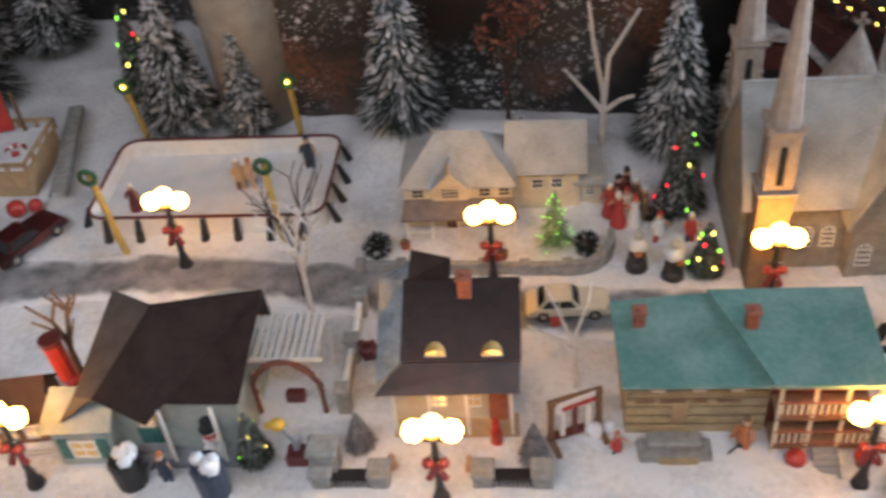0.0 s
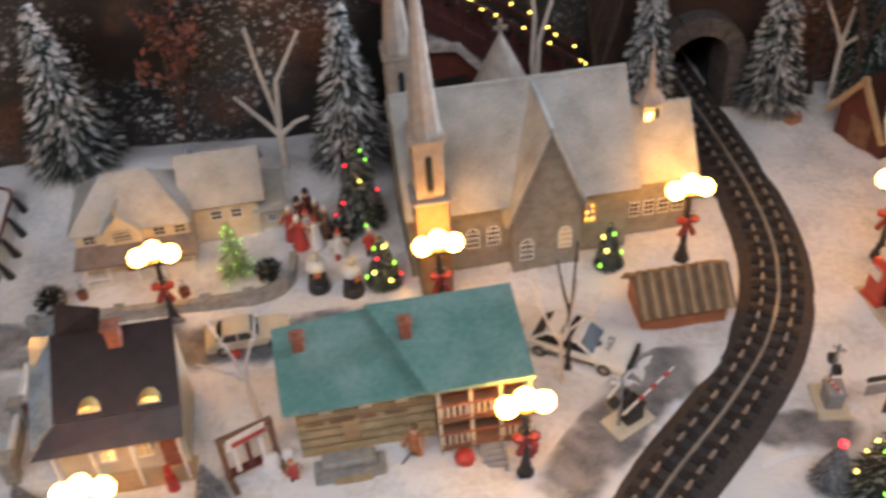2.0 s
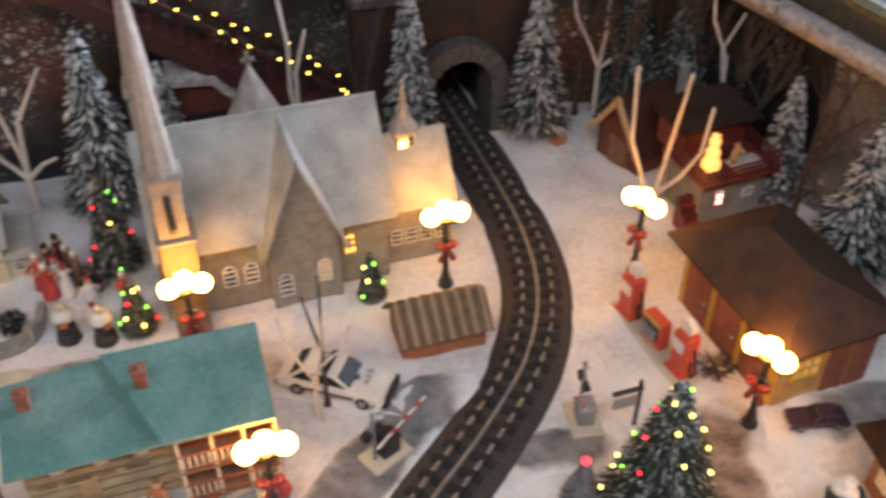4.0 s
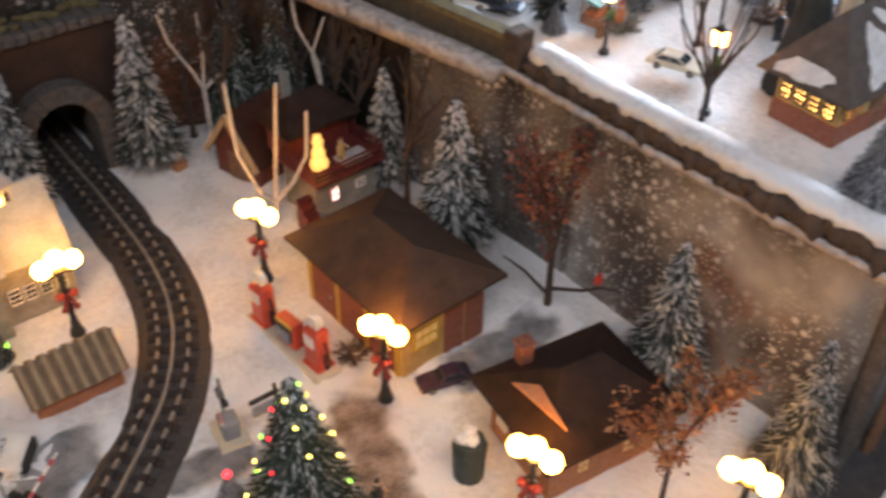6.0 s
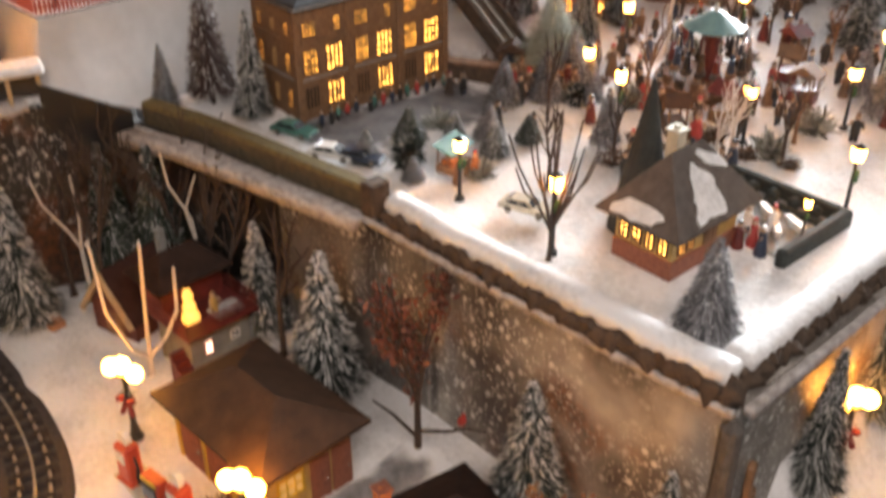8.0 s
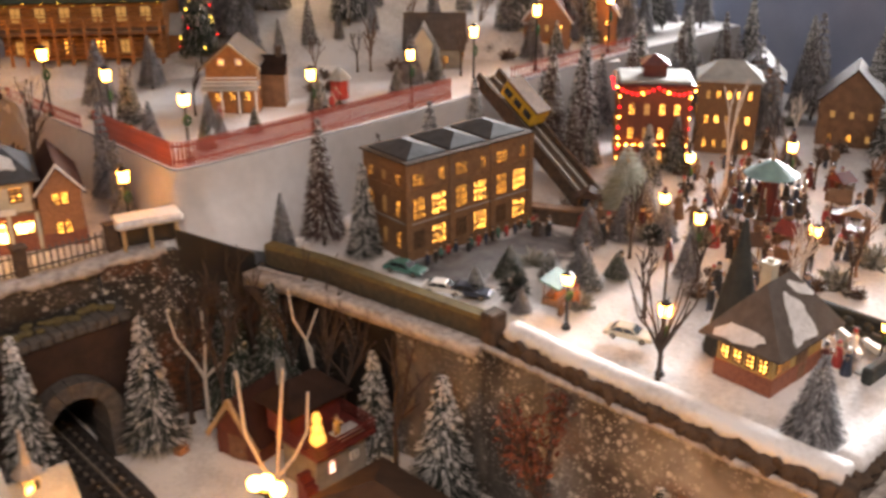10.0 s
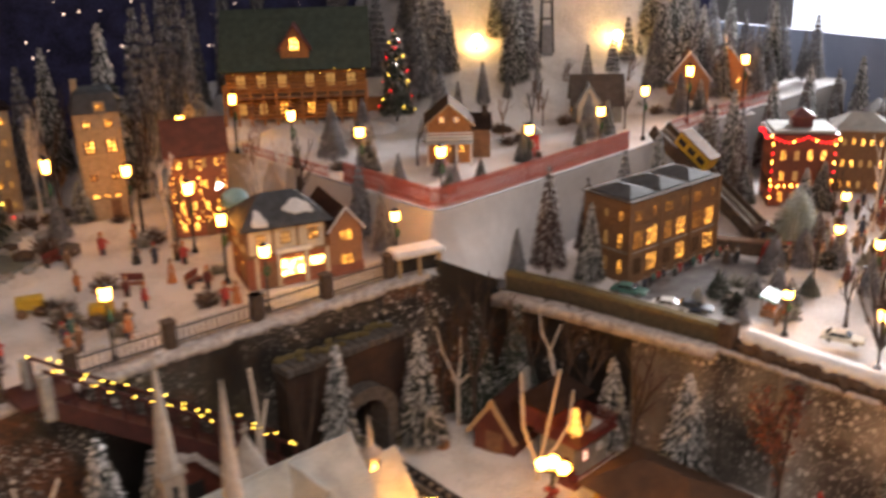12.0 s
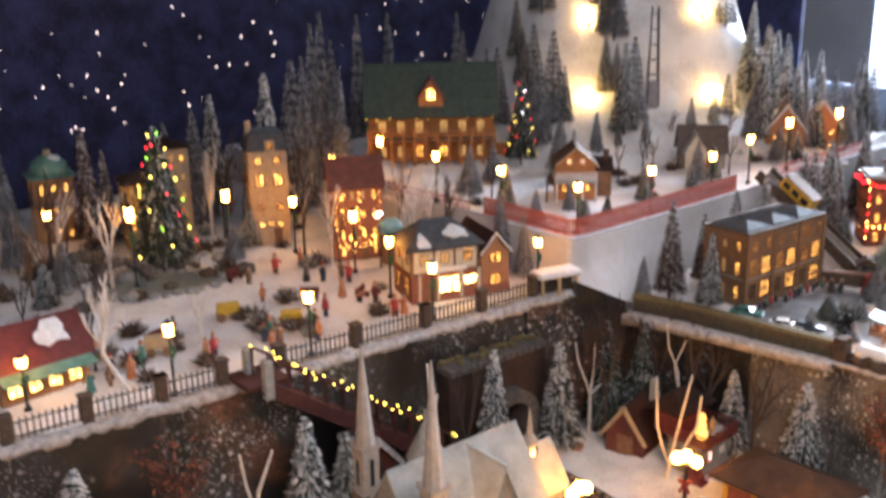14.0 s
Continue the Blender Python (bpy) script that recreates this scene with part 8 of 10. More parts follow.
for k in range(16):
    a = k * math.tau / 16
    part("pole", cone(B(), (0.052 * math.cos(a), 0.052 * math.sin(a), 0.012), (0.052 * math.cos(a), 0.052 * math.sin(a), 0.08), 0.0014, 0.0014, 5), steel, cz)
    bm = ball(B(), 0.052 * math.cos(a), 0.052 * math.sin(a), 0.034, 0.009, 0.7, 1, 1.4)
    part("horse", bm, [cap_stone, bark_dark, dark_stone, wood][k % 4], cz)
    part("rider", cone(ball(B(), 0.052 * math.cos(a), 0.052 * math.sin(a), 0.060, 0.0045), (0.052 * math.cos(a), 0.052 * math.sin(a), 0.038), (0.052 * math.cos(a), 0.052 * math.sin(a), 0.056), 0.006, 0.004, 7), [black_iron, cap_stone, dark_red, navy][k % 4], cz)
    part("post_frieze", box(B(), 0.064 * math.cos(a), 0.064 * math.sin(a), 0.012, 0.014, 0.003, 0.012, math.degrees(a) + 90), [cap_stone, wood][k % 2], cz)
lantern(1.680, 0.812, 0.302, UP_R)
lantern(1.448, 0.634, 0.310, UP_R)
lantern(1.823, 0.713, 0.312, UP_R)
lantern(1.555, 0.52, 0.295, UP_R)
lantern(1.69, 0.46, 0.30, UP_R)
lantern(1.85, 0.50, 0.30, UP_R)
lantern(1.50, 0.73, 0.30, UP_R)
rnd = random.Random(5)
cols = [dark_red, navy, cap_stone, wood, black_iron, bark_dark, wood, red_coat]
for i in range(56):
    x, y = rnd.uniform(1.36, 2.05), rnd.uniform(0.46, 0.90)
    if math.hypot(x - 1.68, y - 0.665) < 0.085:
        continue
    figure(x, y, UP_R, rnd.uniform(0.036, 0.048), cols[i % 8], 200 + i, navy, cols[(i * 3 + 1) % 8], rnd.uniform(0, 360), skirt=i % 3 == 0, label="small painted figurine on the square", group="square crowd")
for i in range(20):
    x, y = rnd.uniform(1.42, 2.3), rnd.uniform(0.34, 1.05)
    if math.hypot(x - 1.68, y - 0.665) < 0.10 or (x < 1.54 and y < 0.5) or abs(x - 1.58) < 0.05:
        continue
    fir(["fir_grey", "fir_a", "fir_b"][i % 3], x, y, UP_R, rnd.uniform(0.06, 0.13), 0.9)
for x, y, h in ((1.415, 0.800, 0.07), (1.47, 0.775, 0.075)):
    fir("fir_grey", x, y, UP_R, h, 1.3)
o = thing("hoar_bush", 1.540, 0.832, UP_R, 0, "large pale frosted shrub", "bush")
part("foliage", crown_mesh("foliage", 91, islands("frost_leaves", [(0.0, (0.36, 0.38, 0.31)), (0.4, (0.52, 0.54, 0.48)), (0.7, (0.26, 0.28, 0.22))]), 2200, 0.62), None, o).scale = (0.115, 0.115, 0.125)
lb = thing("brick_garden_wall", 1.467, 0.858, UP_R, 30, "low brown wall beside the funicular", "wall")
part("wall", box(B(), 0, 0, 0, 0.018, 0.175, 0.026, 0, 0.002), cap_stone, lb)
part("coping", box(B(), 0, 0, 0.026, 0.022, 0.178, 0.004, 0, 0.001), wood, lb)
sw = thing("swing_frame", 1.445, 0.835, UP_R, 20, "small red swing frame on the snow", "swing")
for s in (-1, 1):
    part("leg", cone(B(), (s * 0.016, -0.008, 0), (s * 0.014, 0, 0.035), 0.0016, 0.0016, 5), red_paint, sw)
    part("leg", cone(B(), (s * 0.016, 0.008, 0), (s * 0.014, 0, 0.035), 0.0016, 0.0016, 5), red_paint, sw)
part("beam", cone(B(), (-0.018, 0, 0.035), (0.018, 0, 0.035), 0.0018, 0.0018, 6), red_paint, sw)
part("seat", box(B(), 0, 0, 0.010, 0.016, 0.007, 0.002), wood, sw)
part("rope", box(box(B(), -0.007, 0, 0.011, 0.0008, 0.0008, 0.024), 0.007, 0, 0.011, 0.0008, 0.0008, 0.024), bark_dark, sw)

# funicular
fu = thing("funicular_ramp", 0, 0, 0, 0, "dark inclined railway up to the terrace", "railway ramp")
part("ramp", slab(B(), [(1.528, 0.905, 0.236), (1.572, 0.905, 0.236), (1.580, 1.155, 0.396), (1.534, 1.155, 0.396)], 0.014), cap_stone, fu)
for u in (0.010, 0.030):
    part("rail", slab(B(), [(1.528 + u, 0.905, 0.239), (1.531 + u, 0.905, 0.239), (1.538 + u, 1.155, 0.399), (1.535 + u, 1.155, 0.399)], 0.003), steel, fu)
for u in (-0.004, 0.044):
    part("side_wall", slab(B(), [(1.526 + u, 0.905, 0.246), (1.532 + u, 0.905, 0.246), (1.540 + u, 1.155, 0.408), (1.534 + u, 1.155, 0.408)], 0.024), cap_stone, fu)
fcar = thing("funicular_car", 1.556, 1.078, 0.352, 0, "yellow funicular car on the ramp", "railway car")
fm = Matrix.Rotation(radians(32.6), 4, "X")
part("body", box(B(), 0, 0, 0.004, 0.036, 0.085, 0.030, 0, 0.003, fm), yellow_paint, fcar)
part("roof", box(B(), 0, 0, 0.034, 0.038, 0.088, 0.004, 0, 0.001, fm), wood, fcar)
for k in range(3):
    part("window", box(B(), -0.0185, -0.026 + 0.026 * k, 0.014, 0.0012, 0.018, 0.012, 0, 0, fm), glass_dark, fcar)

# lit houses on the right
dark_brick = material("dark_brick", (0.20, 0.07, 0.045), (0.12, 0.04, 0.028), 0.8, 200, 900, 0.5)
rl = thing("red_lit_house", 1.812, 0.992, UP_R, -48, "red house strung with red and amber lights", "house")
walls(rl, 0.125, 0.10, 0.150, dark_brick)
part("roof_rim", box(B(), 0, 0, 0.150, 0.140, 0.115, 0.006, bevel=0.002), dark_red, rl)
part("roof_top", box(B(), 0, 0, 0.156, 0.125, 0.10, 0.006, bevel=0.002), snow_roof, rl)
part("cupola", box(B(), 0, 0, 0.162, 0.04, 0.04, 0.022, bevel=0.001), dark_red, rl)
hip_roof(rl, 0.04, 0.04, 0.184, 0.016, dark_red, 0.1, 0.006)
bmr = to_mesh("bulb", ball(B(), 0, 0, 0, 0.0025), bulb_red, True)
bmy = to_mesh("bulb", ball(B(), 0, 0, 0, 0.0018), lantern_glow, True)
for k in range(16):
    part("bulb", bmr if k % 5 else bmy, None, rl, loc=(-0.068 + 0.009 * k, -0.059, 0.152 - 0.012 * math.sin(math.pi * (k % 8) / 8)))
for k in range(11):
    part("bulb", bmr, None, rl, loc=(-0.0715, -0.054 + 0.0105 * k, 0.152 - 0.010 * math.sin(math.pi * (k % 6) / 6)))
for k in range(7):
    for u in (-0.062, 0.062):
        part("bulb", bmr if k % 2 else bmy, None, rl, loc=(u, -0.053, 0.02 + 0.019 * k))
for zs in (0.012, 0.056, 0.100):
    face_windows(rl, "f", 0.125, 0.10, (zs,), 4, 0.010, 0.021, lambda i: [window_bright, window_glow, window_dim, window_bright][(i + int(zs * 90)) % 4], brick)
    face_windows(rl, "l", 0.125, 0.10, (zs,), 3, 0.009, 0.020, window_glow, brick)
for k in range(10):
    part("bulb", bmy, None, rl, loc=(-0.06 + 0.0133 * k, -0.054, 0.046))


def lit_house(name, label, x, y, z, rz, w, d, h, rh, wall, roof, floors=2, n=3, style="x", pane=None, ww=0.012, wh=0.018, tower_roof=False, side=2):
    o = thing(name, x, y, z, rz, label, "house", "lit village houses")
    ww, wh = ww * 0.72, wh * 0.78
    rng = random.Random(int(x * 1000) + 7)
    mix = lambda i: rng.choice([pane or window_glow, pane or window_glow, window_glow, window_dim])
    walls(o, w, d, h, wall, rh if style in "xy" else 0, style if style in "xy" else "x")
    if style in "xy":
        gable_roof(o, w, d, h, rh, roof, style, 0.007)
    else:
        hip_roof(o, w, d, h, rh, roof, 0.4 if not tower_roof else 0.55, 0.006)
    for k in range(floors):
        zz = h * (k + 0.25) / floors
        face_windows(o, "f", w, d, (zz,), n, ww, min(wh, h * 0.6 / floors), mix, wood)
        face_windows(o, "l", w, d, (zz,), side, ww, min(wh, h * 0.6 / floors), mix, wood)
        face_windows(o, "r", w, d, (zz,), side, ww, min(wh, h * 0.6 / floors), window_glow, wood)
    door(o, w * 0.12, -d / 2 - 0.0022, 0, w * 0.12, min(0.03, h * 0.45), wood)
    return o


o = lit_house("amber_town_house", "tall brown town house with amber lit windows", 1.985, 0.945, UP_R, -55, 0.11, 0.09, 0.14, 0.03, tan_brick, snow_roof, 3, 5, "h", window_bright, 0.010, 0.020)
lit_house("brown_gabled_house", "dim brown gabled house at the square's edge", 2.20, 0.80, UP_R, -65, 0.12, 0.1, 0.09, 0.06, wood, brown_roof, 2, 3, "y", window_dim)
lit_house("brown_gabled_house", "dim brown gabled house at the square's edge", 2.24, 0.62, UP_R, -75, 0.12, 0.1, 0.08, 0.06, wood, brown_roof, 2, 3, "y", window_dim)
lit_house("brown_gabled_house", "dim brown gabled house at the square's edge", 2.18, 1.0, UP_R, -60, 0.1, 0.1, 0.10, 0.05, orange_brick, brown_roof, 2, 3, "y", window_glow)
rnd = random.Random(8)
for i in range(22):
    fir(["fir_grey", "fir_a"][i % 2], rnd.uniform(2.05, 2.5), rnd.uniform(0.5, 1.15), UP_R, rnd.uniform(0.12, 0.24), 0.65)
bare_tree(1.74, 0.78, UP_R, 0.20, bark_pale, 75, "pale tall bare tree on the square", 0.003, 2, 0.3)

# ---- terrace ----
# plan of the terrace edge and, for each corner, the foot of its smooth side
T_EDGE = [((2.46, 1.225), (2.46, 1.205, 0.16)), ((1.88, 1.215), (1.88, 1.195, 0.16)), ((1.50, 1.185), (1.50, 1.160, 0.17)), ((1.24, 1.172), (1.22, 1.140, 0.20)), ((1.06, 1.166), (1.06, 1.106, 0.222)), ((0.985, 1.165), (0.985, 1.110, 0.256)), ((0.962, 1.168), (0.940, 1.130, 0.280)), ((0.953, 1.178), (0.931, 1.142, 0.285)), ((0.949, 1.25), (0.926, 1.200, 0.270)), ((0.945, 1.40), (0.925, 1.38, 0.25)), ((0.925, 1.75), (0.905, 1.75, 0.25)), ((0.90, 2.5), (0.88, 2.5, 0.25))]
edge = smooth_line([p for p, q in T_EDGE], 6)
foot = [Vector(q) for p, q in T_EDGE]
bm = B()
bm.faces.new([bm.verts.new((x, y, TERR)) for x, y in edge] + [bm.verts.new((2.46, 2.5, TERR))])
structure("ground_terrace", bm, snow, "snow-covered terrace behind the red fence", False)
bm = B()
rows = []
for i, (x, y) in enumerate(edge):
    f = i / (len(edge) - 1) * (len(foot) - 1)
    k = min(int(f), len(foot) - 2)
    q = foot[k].lerp(foot[k + 1], f - k)
    top = Vector((x, y, TERR - 0.002))
    rows.append([bm.verts.new(top.lerp(q, u) + Vector((0, 0.010 * math.sin(math.pi * u), 0))) for u in (0, 0.25, 0.5, 0.75, 1.0)])
for a, b in zip(rows, rows[1:]):
    for k in range(4):
        bm.faces.new((a[k], a[k + 1], b[k + 1], b[k]))
structure("wall_terrace", bm, shaded_sheet, "smooth white terrace side, shade in its grey", True)
fence("terrace_fence", [(0.949, 1.42), (0.954, 1.250), (0.957, 1.182), (0.966, 1.173), (0.988, 1.170), (1.06, 1.171), (1.24, 1.178), (1.50, 1.192)], TERR, 0.038, fence_red, "red picket fence along the snowy terrace", 0.0055, slat=0.0032)
fence("terrace_fence", [(1.66, 1.205), (1.88, 1.221), (2.1, 1.227)], TERR, 0.030, fence_red, "red picket fence along the snowy terrace", 0.009)
fence("terrace_fence", [(0.945, 1.46), (0.928, 1.74)], TERR, 0.022, fence_red, "red picket fence along the snowy terrace", 0.010)
for x, y, zh, g in ((0.988, 1.188, 0.452, TERR), (1.205, 1.190, 0.452, TERR), (1.408, 1.192, 0.452, TERR), (1.576, 1.215, 0.464, TERR), (1.766, 1.240, 0.476, TERR), (1.992, 1.245, 0.472, TERR), (0.962, 1.380, 0.458, TERR), (0.940, 1.568, 0.463, TERR), (0.918, 1.747, 0.473, TERR)):
    lantern(x, y, zh, g)
yh = lit_house("terrace_cottage", "brown gabled cottage with snowy verges and lit porch", 1.200, 1.405, TERR, -41, 0.084, 0.085, 0.082, 0.034, log_wood, brown_roof2, 1, 3, "y", window_glow, 0.014, 0.022)
part("gable_wall", prism(B(), [(-0.041, 0.078), (0.041, 0.078), (0.0, 0.1135)], -0.0445, -0.036), log_wood, yh, "orange-brown gable boards")
for sx in (-1, 1):
    part("verge_snow", slab(B(), [(sx * 0.051, -0.052, 0.0755), (0.0, -0.052, 0.1195), (0.0, -0.047, 0.1195), (sx * 0.051, -0.047, 0.0755)], 0.003), pale_wood, yh, "pale wooden verge board")
    window(yh, sx * 0.014, -0.0452, 0.082, 0.008, 0.010, 0, window_bright, white_paint)
part("porch_roof", slab(B(), [(-0.046, -0.068, 0.046), (0.046, -0.068, 0.046), (0.046, -0.042, 0.056), (-0.046, -0.042, 0.056)], 0.003), snow_roof, yh)
for x in (-0.042, -0.014, 0.014, 0.042):
    part("porch_post", cone(B(), (x, -0.065, 0), (x, -0.065, 0.046), 0.002, 0.002, 6), white_paint, yh)
for zz in (0.052, 0.058, 0.064):
    part("balcony_rail", box(B(), 0, -0.066, zz, 0.090, 0.0015, 0.0026), white_paint, yh, "white balcony rail")
part("side_wing", box(B(), 0.062, 0.020, 0, 0.040, 0.050, 0.058), wood, yh, "dark brown side wing")
part("wing_roof", slab(B(), [(0.040, -0.010, 0.060), (0.086, -0.010, 0.058), (0.086, 0.020, 0.086), (0.040, 0.020, 0.086)], 0.003), brown_roof, yh)
part("chimney", box(B(), 0.072, 0.020, 0.070, 0.012, 0.012, 0.030), cap_stone, yh)
ct = lit_house("stone_cottage", "grey stone cottage with steep snowy roof", 1.66, 1.415, TERR, -45, 0.11, 0.08, 0.045, 0.055, church_stone, MATS["grey_brown_roof"], 1, 2, "x", window_dim)
for s in (-1, 1):
    part("gable_roof", slab(B(), [(-0.02 + s * 0.032, -0.066, 0.040), (-0.02, -0.066, 0.089), (-0.02, 0.0, 0.089), (-0.02 + s * 0.032, 0.0, 0.040)], 0.003), snow_roof, ct)
part("front_gable", prism(B(), [(-0.045, 0), (0.005, 0), (0.005, 0.045), (-0.02, 0.085), (-0.045, 0.045)], -0.062, 0), cream, ct)
for nm, x, y in (("tudor_house", 1.93, 1.36), ("tudor_house", 2.06, 1.34)):
    th = lit_house(nm, "red timbered house with lit gable windows and snow", x, y, TERR, -50, 0.095, 0.08, 0.07, 0.06, orange_brick, dark_red, 2, 3, "y", window_bright, 0.012, 0.018)
    for s in (-1, 1):
        part("bargeboard", slab(B(), [(s * 0.056, -0.049, 0.064), (0, -0.049, 0.1355), (0, -0.0445, 0.1355), (s * 0.056, -0.0445, 0.064)], 0.004), snow, th, "snow-edged bargeboard")
    part("roof_snow", slab(B(), [(-0.052, -0.02, 0.078), (-0.052, 0.02, 0.078), (-0.020, 0.02, 0.116), (-0.020, -0.02, 0.116)], 0.003), snow, th)
for i, (x, y) in enumerate(((1.33, 1.30), (1.12, 1.33), (1.30, 1.27))):
    figure(x, y, TERR, 0.034, red_coat, 300 + i, navy, red_coat, 0, label="red-clad figurine on the terrace", group="terrace figurines")
kiosk = thing("red_kiosk", 1.36, 1.33, TERR, -30, "small red kiosk with snowy cone roof", "kiosk")
part("hut", cone(B(), (0, 0, 0), (0, 0, 0.035), 0.016, 0.016, 8), red_paint, kiosk)
part("roof", cone(B(), (0, 0, 0.035), (0, 0, 0.055), 0.022, 0.002, 8), snow_roof, kiosk)
rnd = random.Random(18)
for x, y, h, k in ((1.03, 1.215, 0.055, "fir_dark"), (1.075, 1.25, 0.05, "fir_grey"), (1.13, 1.24, 0.045, "fir_dark"), (1.09, 1.31, 0.06, "fir_grey"), (1.265, 1.26, 0.085, "fir_a"), (1.44, 1.27, 0.06, "fir_a"), (1.50, 1.30, 0.10, "fir_grey"), (1.55, 1.29, 0.08, "fir_a"), (1.01, 1.42, 0.10, "fir_a"), (1.02, 1.55, 0.12, "fir_grey"), (0.985, 1.30, 0.07, "fir_grey"), (1.82, 1.30, 0.10, "fir_grey"), (1.87, 1.28, 0.08, "fir_a"), (1.15, 1.62, 0.10, "fir_grey"), (1.35, 1.60, 0.13, "fir_grey")):
    fir(k, x, y, TERR, h, 0.9)
t = fir("fir_dark", 1.275, 1.66, TERR + 0.02, 0.21, 0.6)
bulbs(t, 0.21, 0.34, 26, [bulb_yellow, bulb_red, bulb_yellow, bulb_white], 41, 0.0019)

# ---- chalet ----
cl = thing("chalet", 1.165, 1.875, TERR + 0.03, -37, "large golden log chalet with green roof and balcony", "chalet")
walls(cl, 0.30, 0.17, 0.125, log_wood, 0.10, "x")
for s in (-1, 1):
    part("roof", slab(B(), [(-0.165, 0, 0.232), (0.165, 0, 0.232), (0.165, s * 0.105, 0.112), (-0.165, s * 0.105, 0.112)], 0.005), material("chalet_green", (0.060, 0.090, 0.072), (0.032, 0.050, 0.040), 0.7, 70, 500, 0.4), cl, "dull green roof")
bm = B()
for k in range(14):
    for s in (-1, 1):
        cone(bm, (-0.152, s * 0.086, 0.005 + k * 0.009), (0.152, s * 0.086, 0.005 + k * 0.009), 0.0048, 0.0048, 5)
tagged(part("log_course", bm, log_wood, cl), "rounded log courses", kind="stuff")
part("dormer", prism(B(), [(-0.030, 0.135), (0.030, 0.135), (0.030, 0.160), (0, 0.200), (-0.030, 0.160)], -0.085, 0), log_wood, cl)
for s in (-1, 1):
    part("dormer_roof", slab(B(), [(s * 0.038, -0.092, 0.152), (0, -0.092, 0.206), (0, 0, 0.206), (s * 0.038, 0, 0.152)], 0.003), dark_red, cl)
window(cl, 0, -0.0862, 0.150, 0.022, 0.030, 0, window_bright, wood, True)
part("balcony", box(B(), 0, -0.112, 0.058, 0.31, 0.052, 0.005), wood, cl)
for zz in (0.070, 0.078, 0.086):
    part("balcony_rail", box(B(), 0, -0.137, zz, 0.31, 0.003, 0.003), log_wood, cl)
for k in range(12):
    part("balcony_post", box(B(), -0.152 + k * 0.0276, -0.137, 0.0, 0.005, 0.005, 0.09), log_wood, cl)
for x in (-0.12, -0.075, -0.03, 0.03, 0.075, 0.12):
    window(cl, x, -0.0915, 0.012, 0.018, 0.028, 0, window_dim if abs(x) > 0.04 else window_glow, wood)
    window(cl, x, -0.0915, 0.072, 0.020, 0.030, 0, window_dim, wood)
chalet_bulb = to_mesh("bulb", ball(B(), 0, 0, 0, 0.0008), bulb_yellow, True)
for k in range(11):
    part("bulb", chalet_bulb, None, cl, loc=(-0.16 + k * 0.031 + random.uniform(-0.004, 0.004), -0.107, 0.110 + random.uniform(-0.004, 0.003)))
gb = thing("chalet_barn", 1.30, 1.76, TERR + 0.02, -37, "small log annex below the chalet", "house")
walls(gb, 0.09, 0.06, 0.05, log_wood, 0.03)
gable_roof(gb, 0.09, 0.06, 0.05, 0.03, snow_roof)
snow_mound = B()
for k in range(60):
    ball(snow_mound, random.uniform(0.95, 1.40), random.uniform(1.70, 2.25), TERR - 0.02, random.uniform(0.05, 0.09), 0.7, 2)
structure("snow_mound", snow_mound, snow, "rounded snow under the chalet", True)

# ---- ski hill with its flood lights ----
bm = B()
hx = Vector((0.818, -0.575, 0))
hy = Vector((0.575, 0.818, 0))
o0 = Vector((1.27, 1.70, TERR))
nu, nv = 26, 26
g = []
for i in range(nu + 1):
    row = []
    for j in range(nv + 1):
        u, v = -0.05 + 0.92 * i / nu, 0.66 * j / nv
        side = math.exp(-((u - 0.40) / 0.40) ** 4)
        z = TERR + (0.02 * min(1, v / 0.08) + 0.44 * v + 2.0 * max(0, v - 0.3) ** 1.3) * side + 0.012 * noise.noise((u * 12, v * 12, 2))
        p = o0 + hx * u + hy * v
        row.append(bm.verts.new((min(p.x, 2.55), min(p.y, 2.49), z - 0.01)))
    g.append(row)
for i in range(nu):
    for j in range(nv):
        bm.faces.new((g[i][j], g[i + 1][j], g[i + 1][j + 1], g[i][j + 1]))
structure("ski_hill", bm, snow, "steep white snow hill behind the terrace", True)


def hill(u, v):
    side = math.exp(-((u - 0.40) / 0.40) ** 4)
    p = o0 + hx * u + hy * v
    return p.x, p.y, TERR + (0.02 + 0.44 * v + 2.0 * max(0, v - 0.3) ** 1.3) * side - 0.01


def flood(u, v):
    x, y, z = hill(u, v)
    o = thing("flood_lamp", x, y, z, 0, "small flood lamp glowing on the snow slope", "lamp", "ski hill lamps")
    part("stand", cone(B(), (0, 0, -0.005), (0, 0, 0.020), 0.004, 0.003, 6), black_iron, o)
    part("lamp", ball(B(), 0, 0, 0.024, 0.011, 1.1, 2), slope_glow, o, "bright amber lamp")


flood(0.25, 0.265)
flood(0.61, 0.275)
flood(0.28, 0.42)
flood(0.61, 0.44)
x, y, z = hill(0.42, 0.24)
sk = thing("lift_tower", x, y, z, -40, "grey ski-lift tower with dark hut", "ski lift")
part("hut", box(B(), 0, 0, -0.01, 0.03, 0.03, 0.075, bevel=0.002), grey_paint, sk)
for sx in (-1, 1):
    for sy in (-1, 1):
        part("leg", cone(B(), (sx * 0.016, sy * 0.016, 0), (sx * 0.008, sy * 0.008, 0.26), 0.0022, 0.0018, 5), black_iron, sk)
for k in range(5):
    part("brace", box(B(), 0, 0, 0.08 + 0.04 * k, 0.028 - 0.003 * k, 0.028 - 0.003 * k, 0.002), black_iron, sk)
x, y, z = hill(0.36, 0.27)
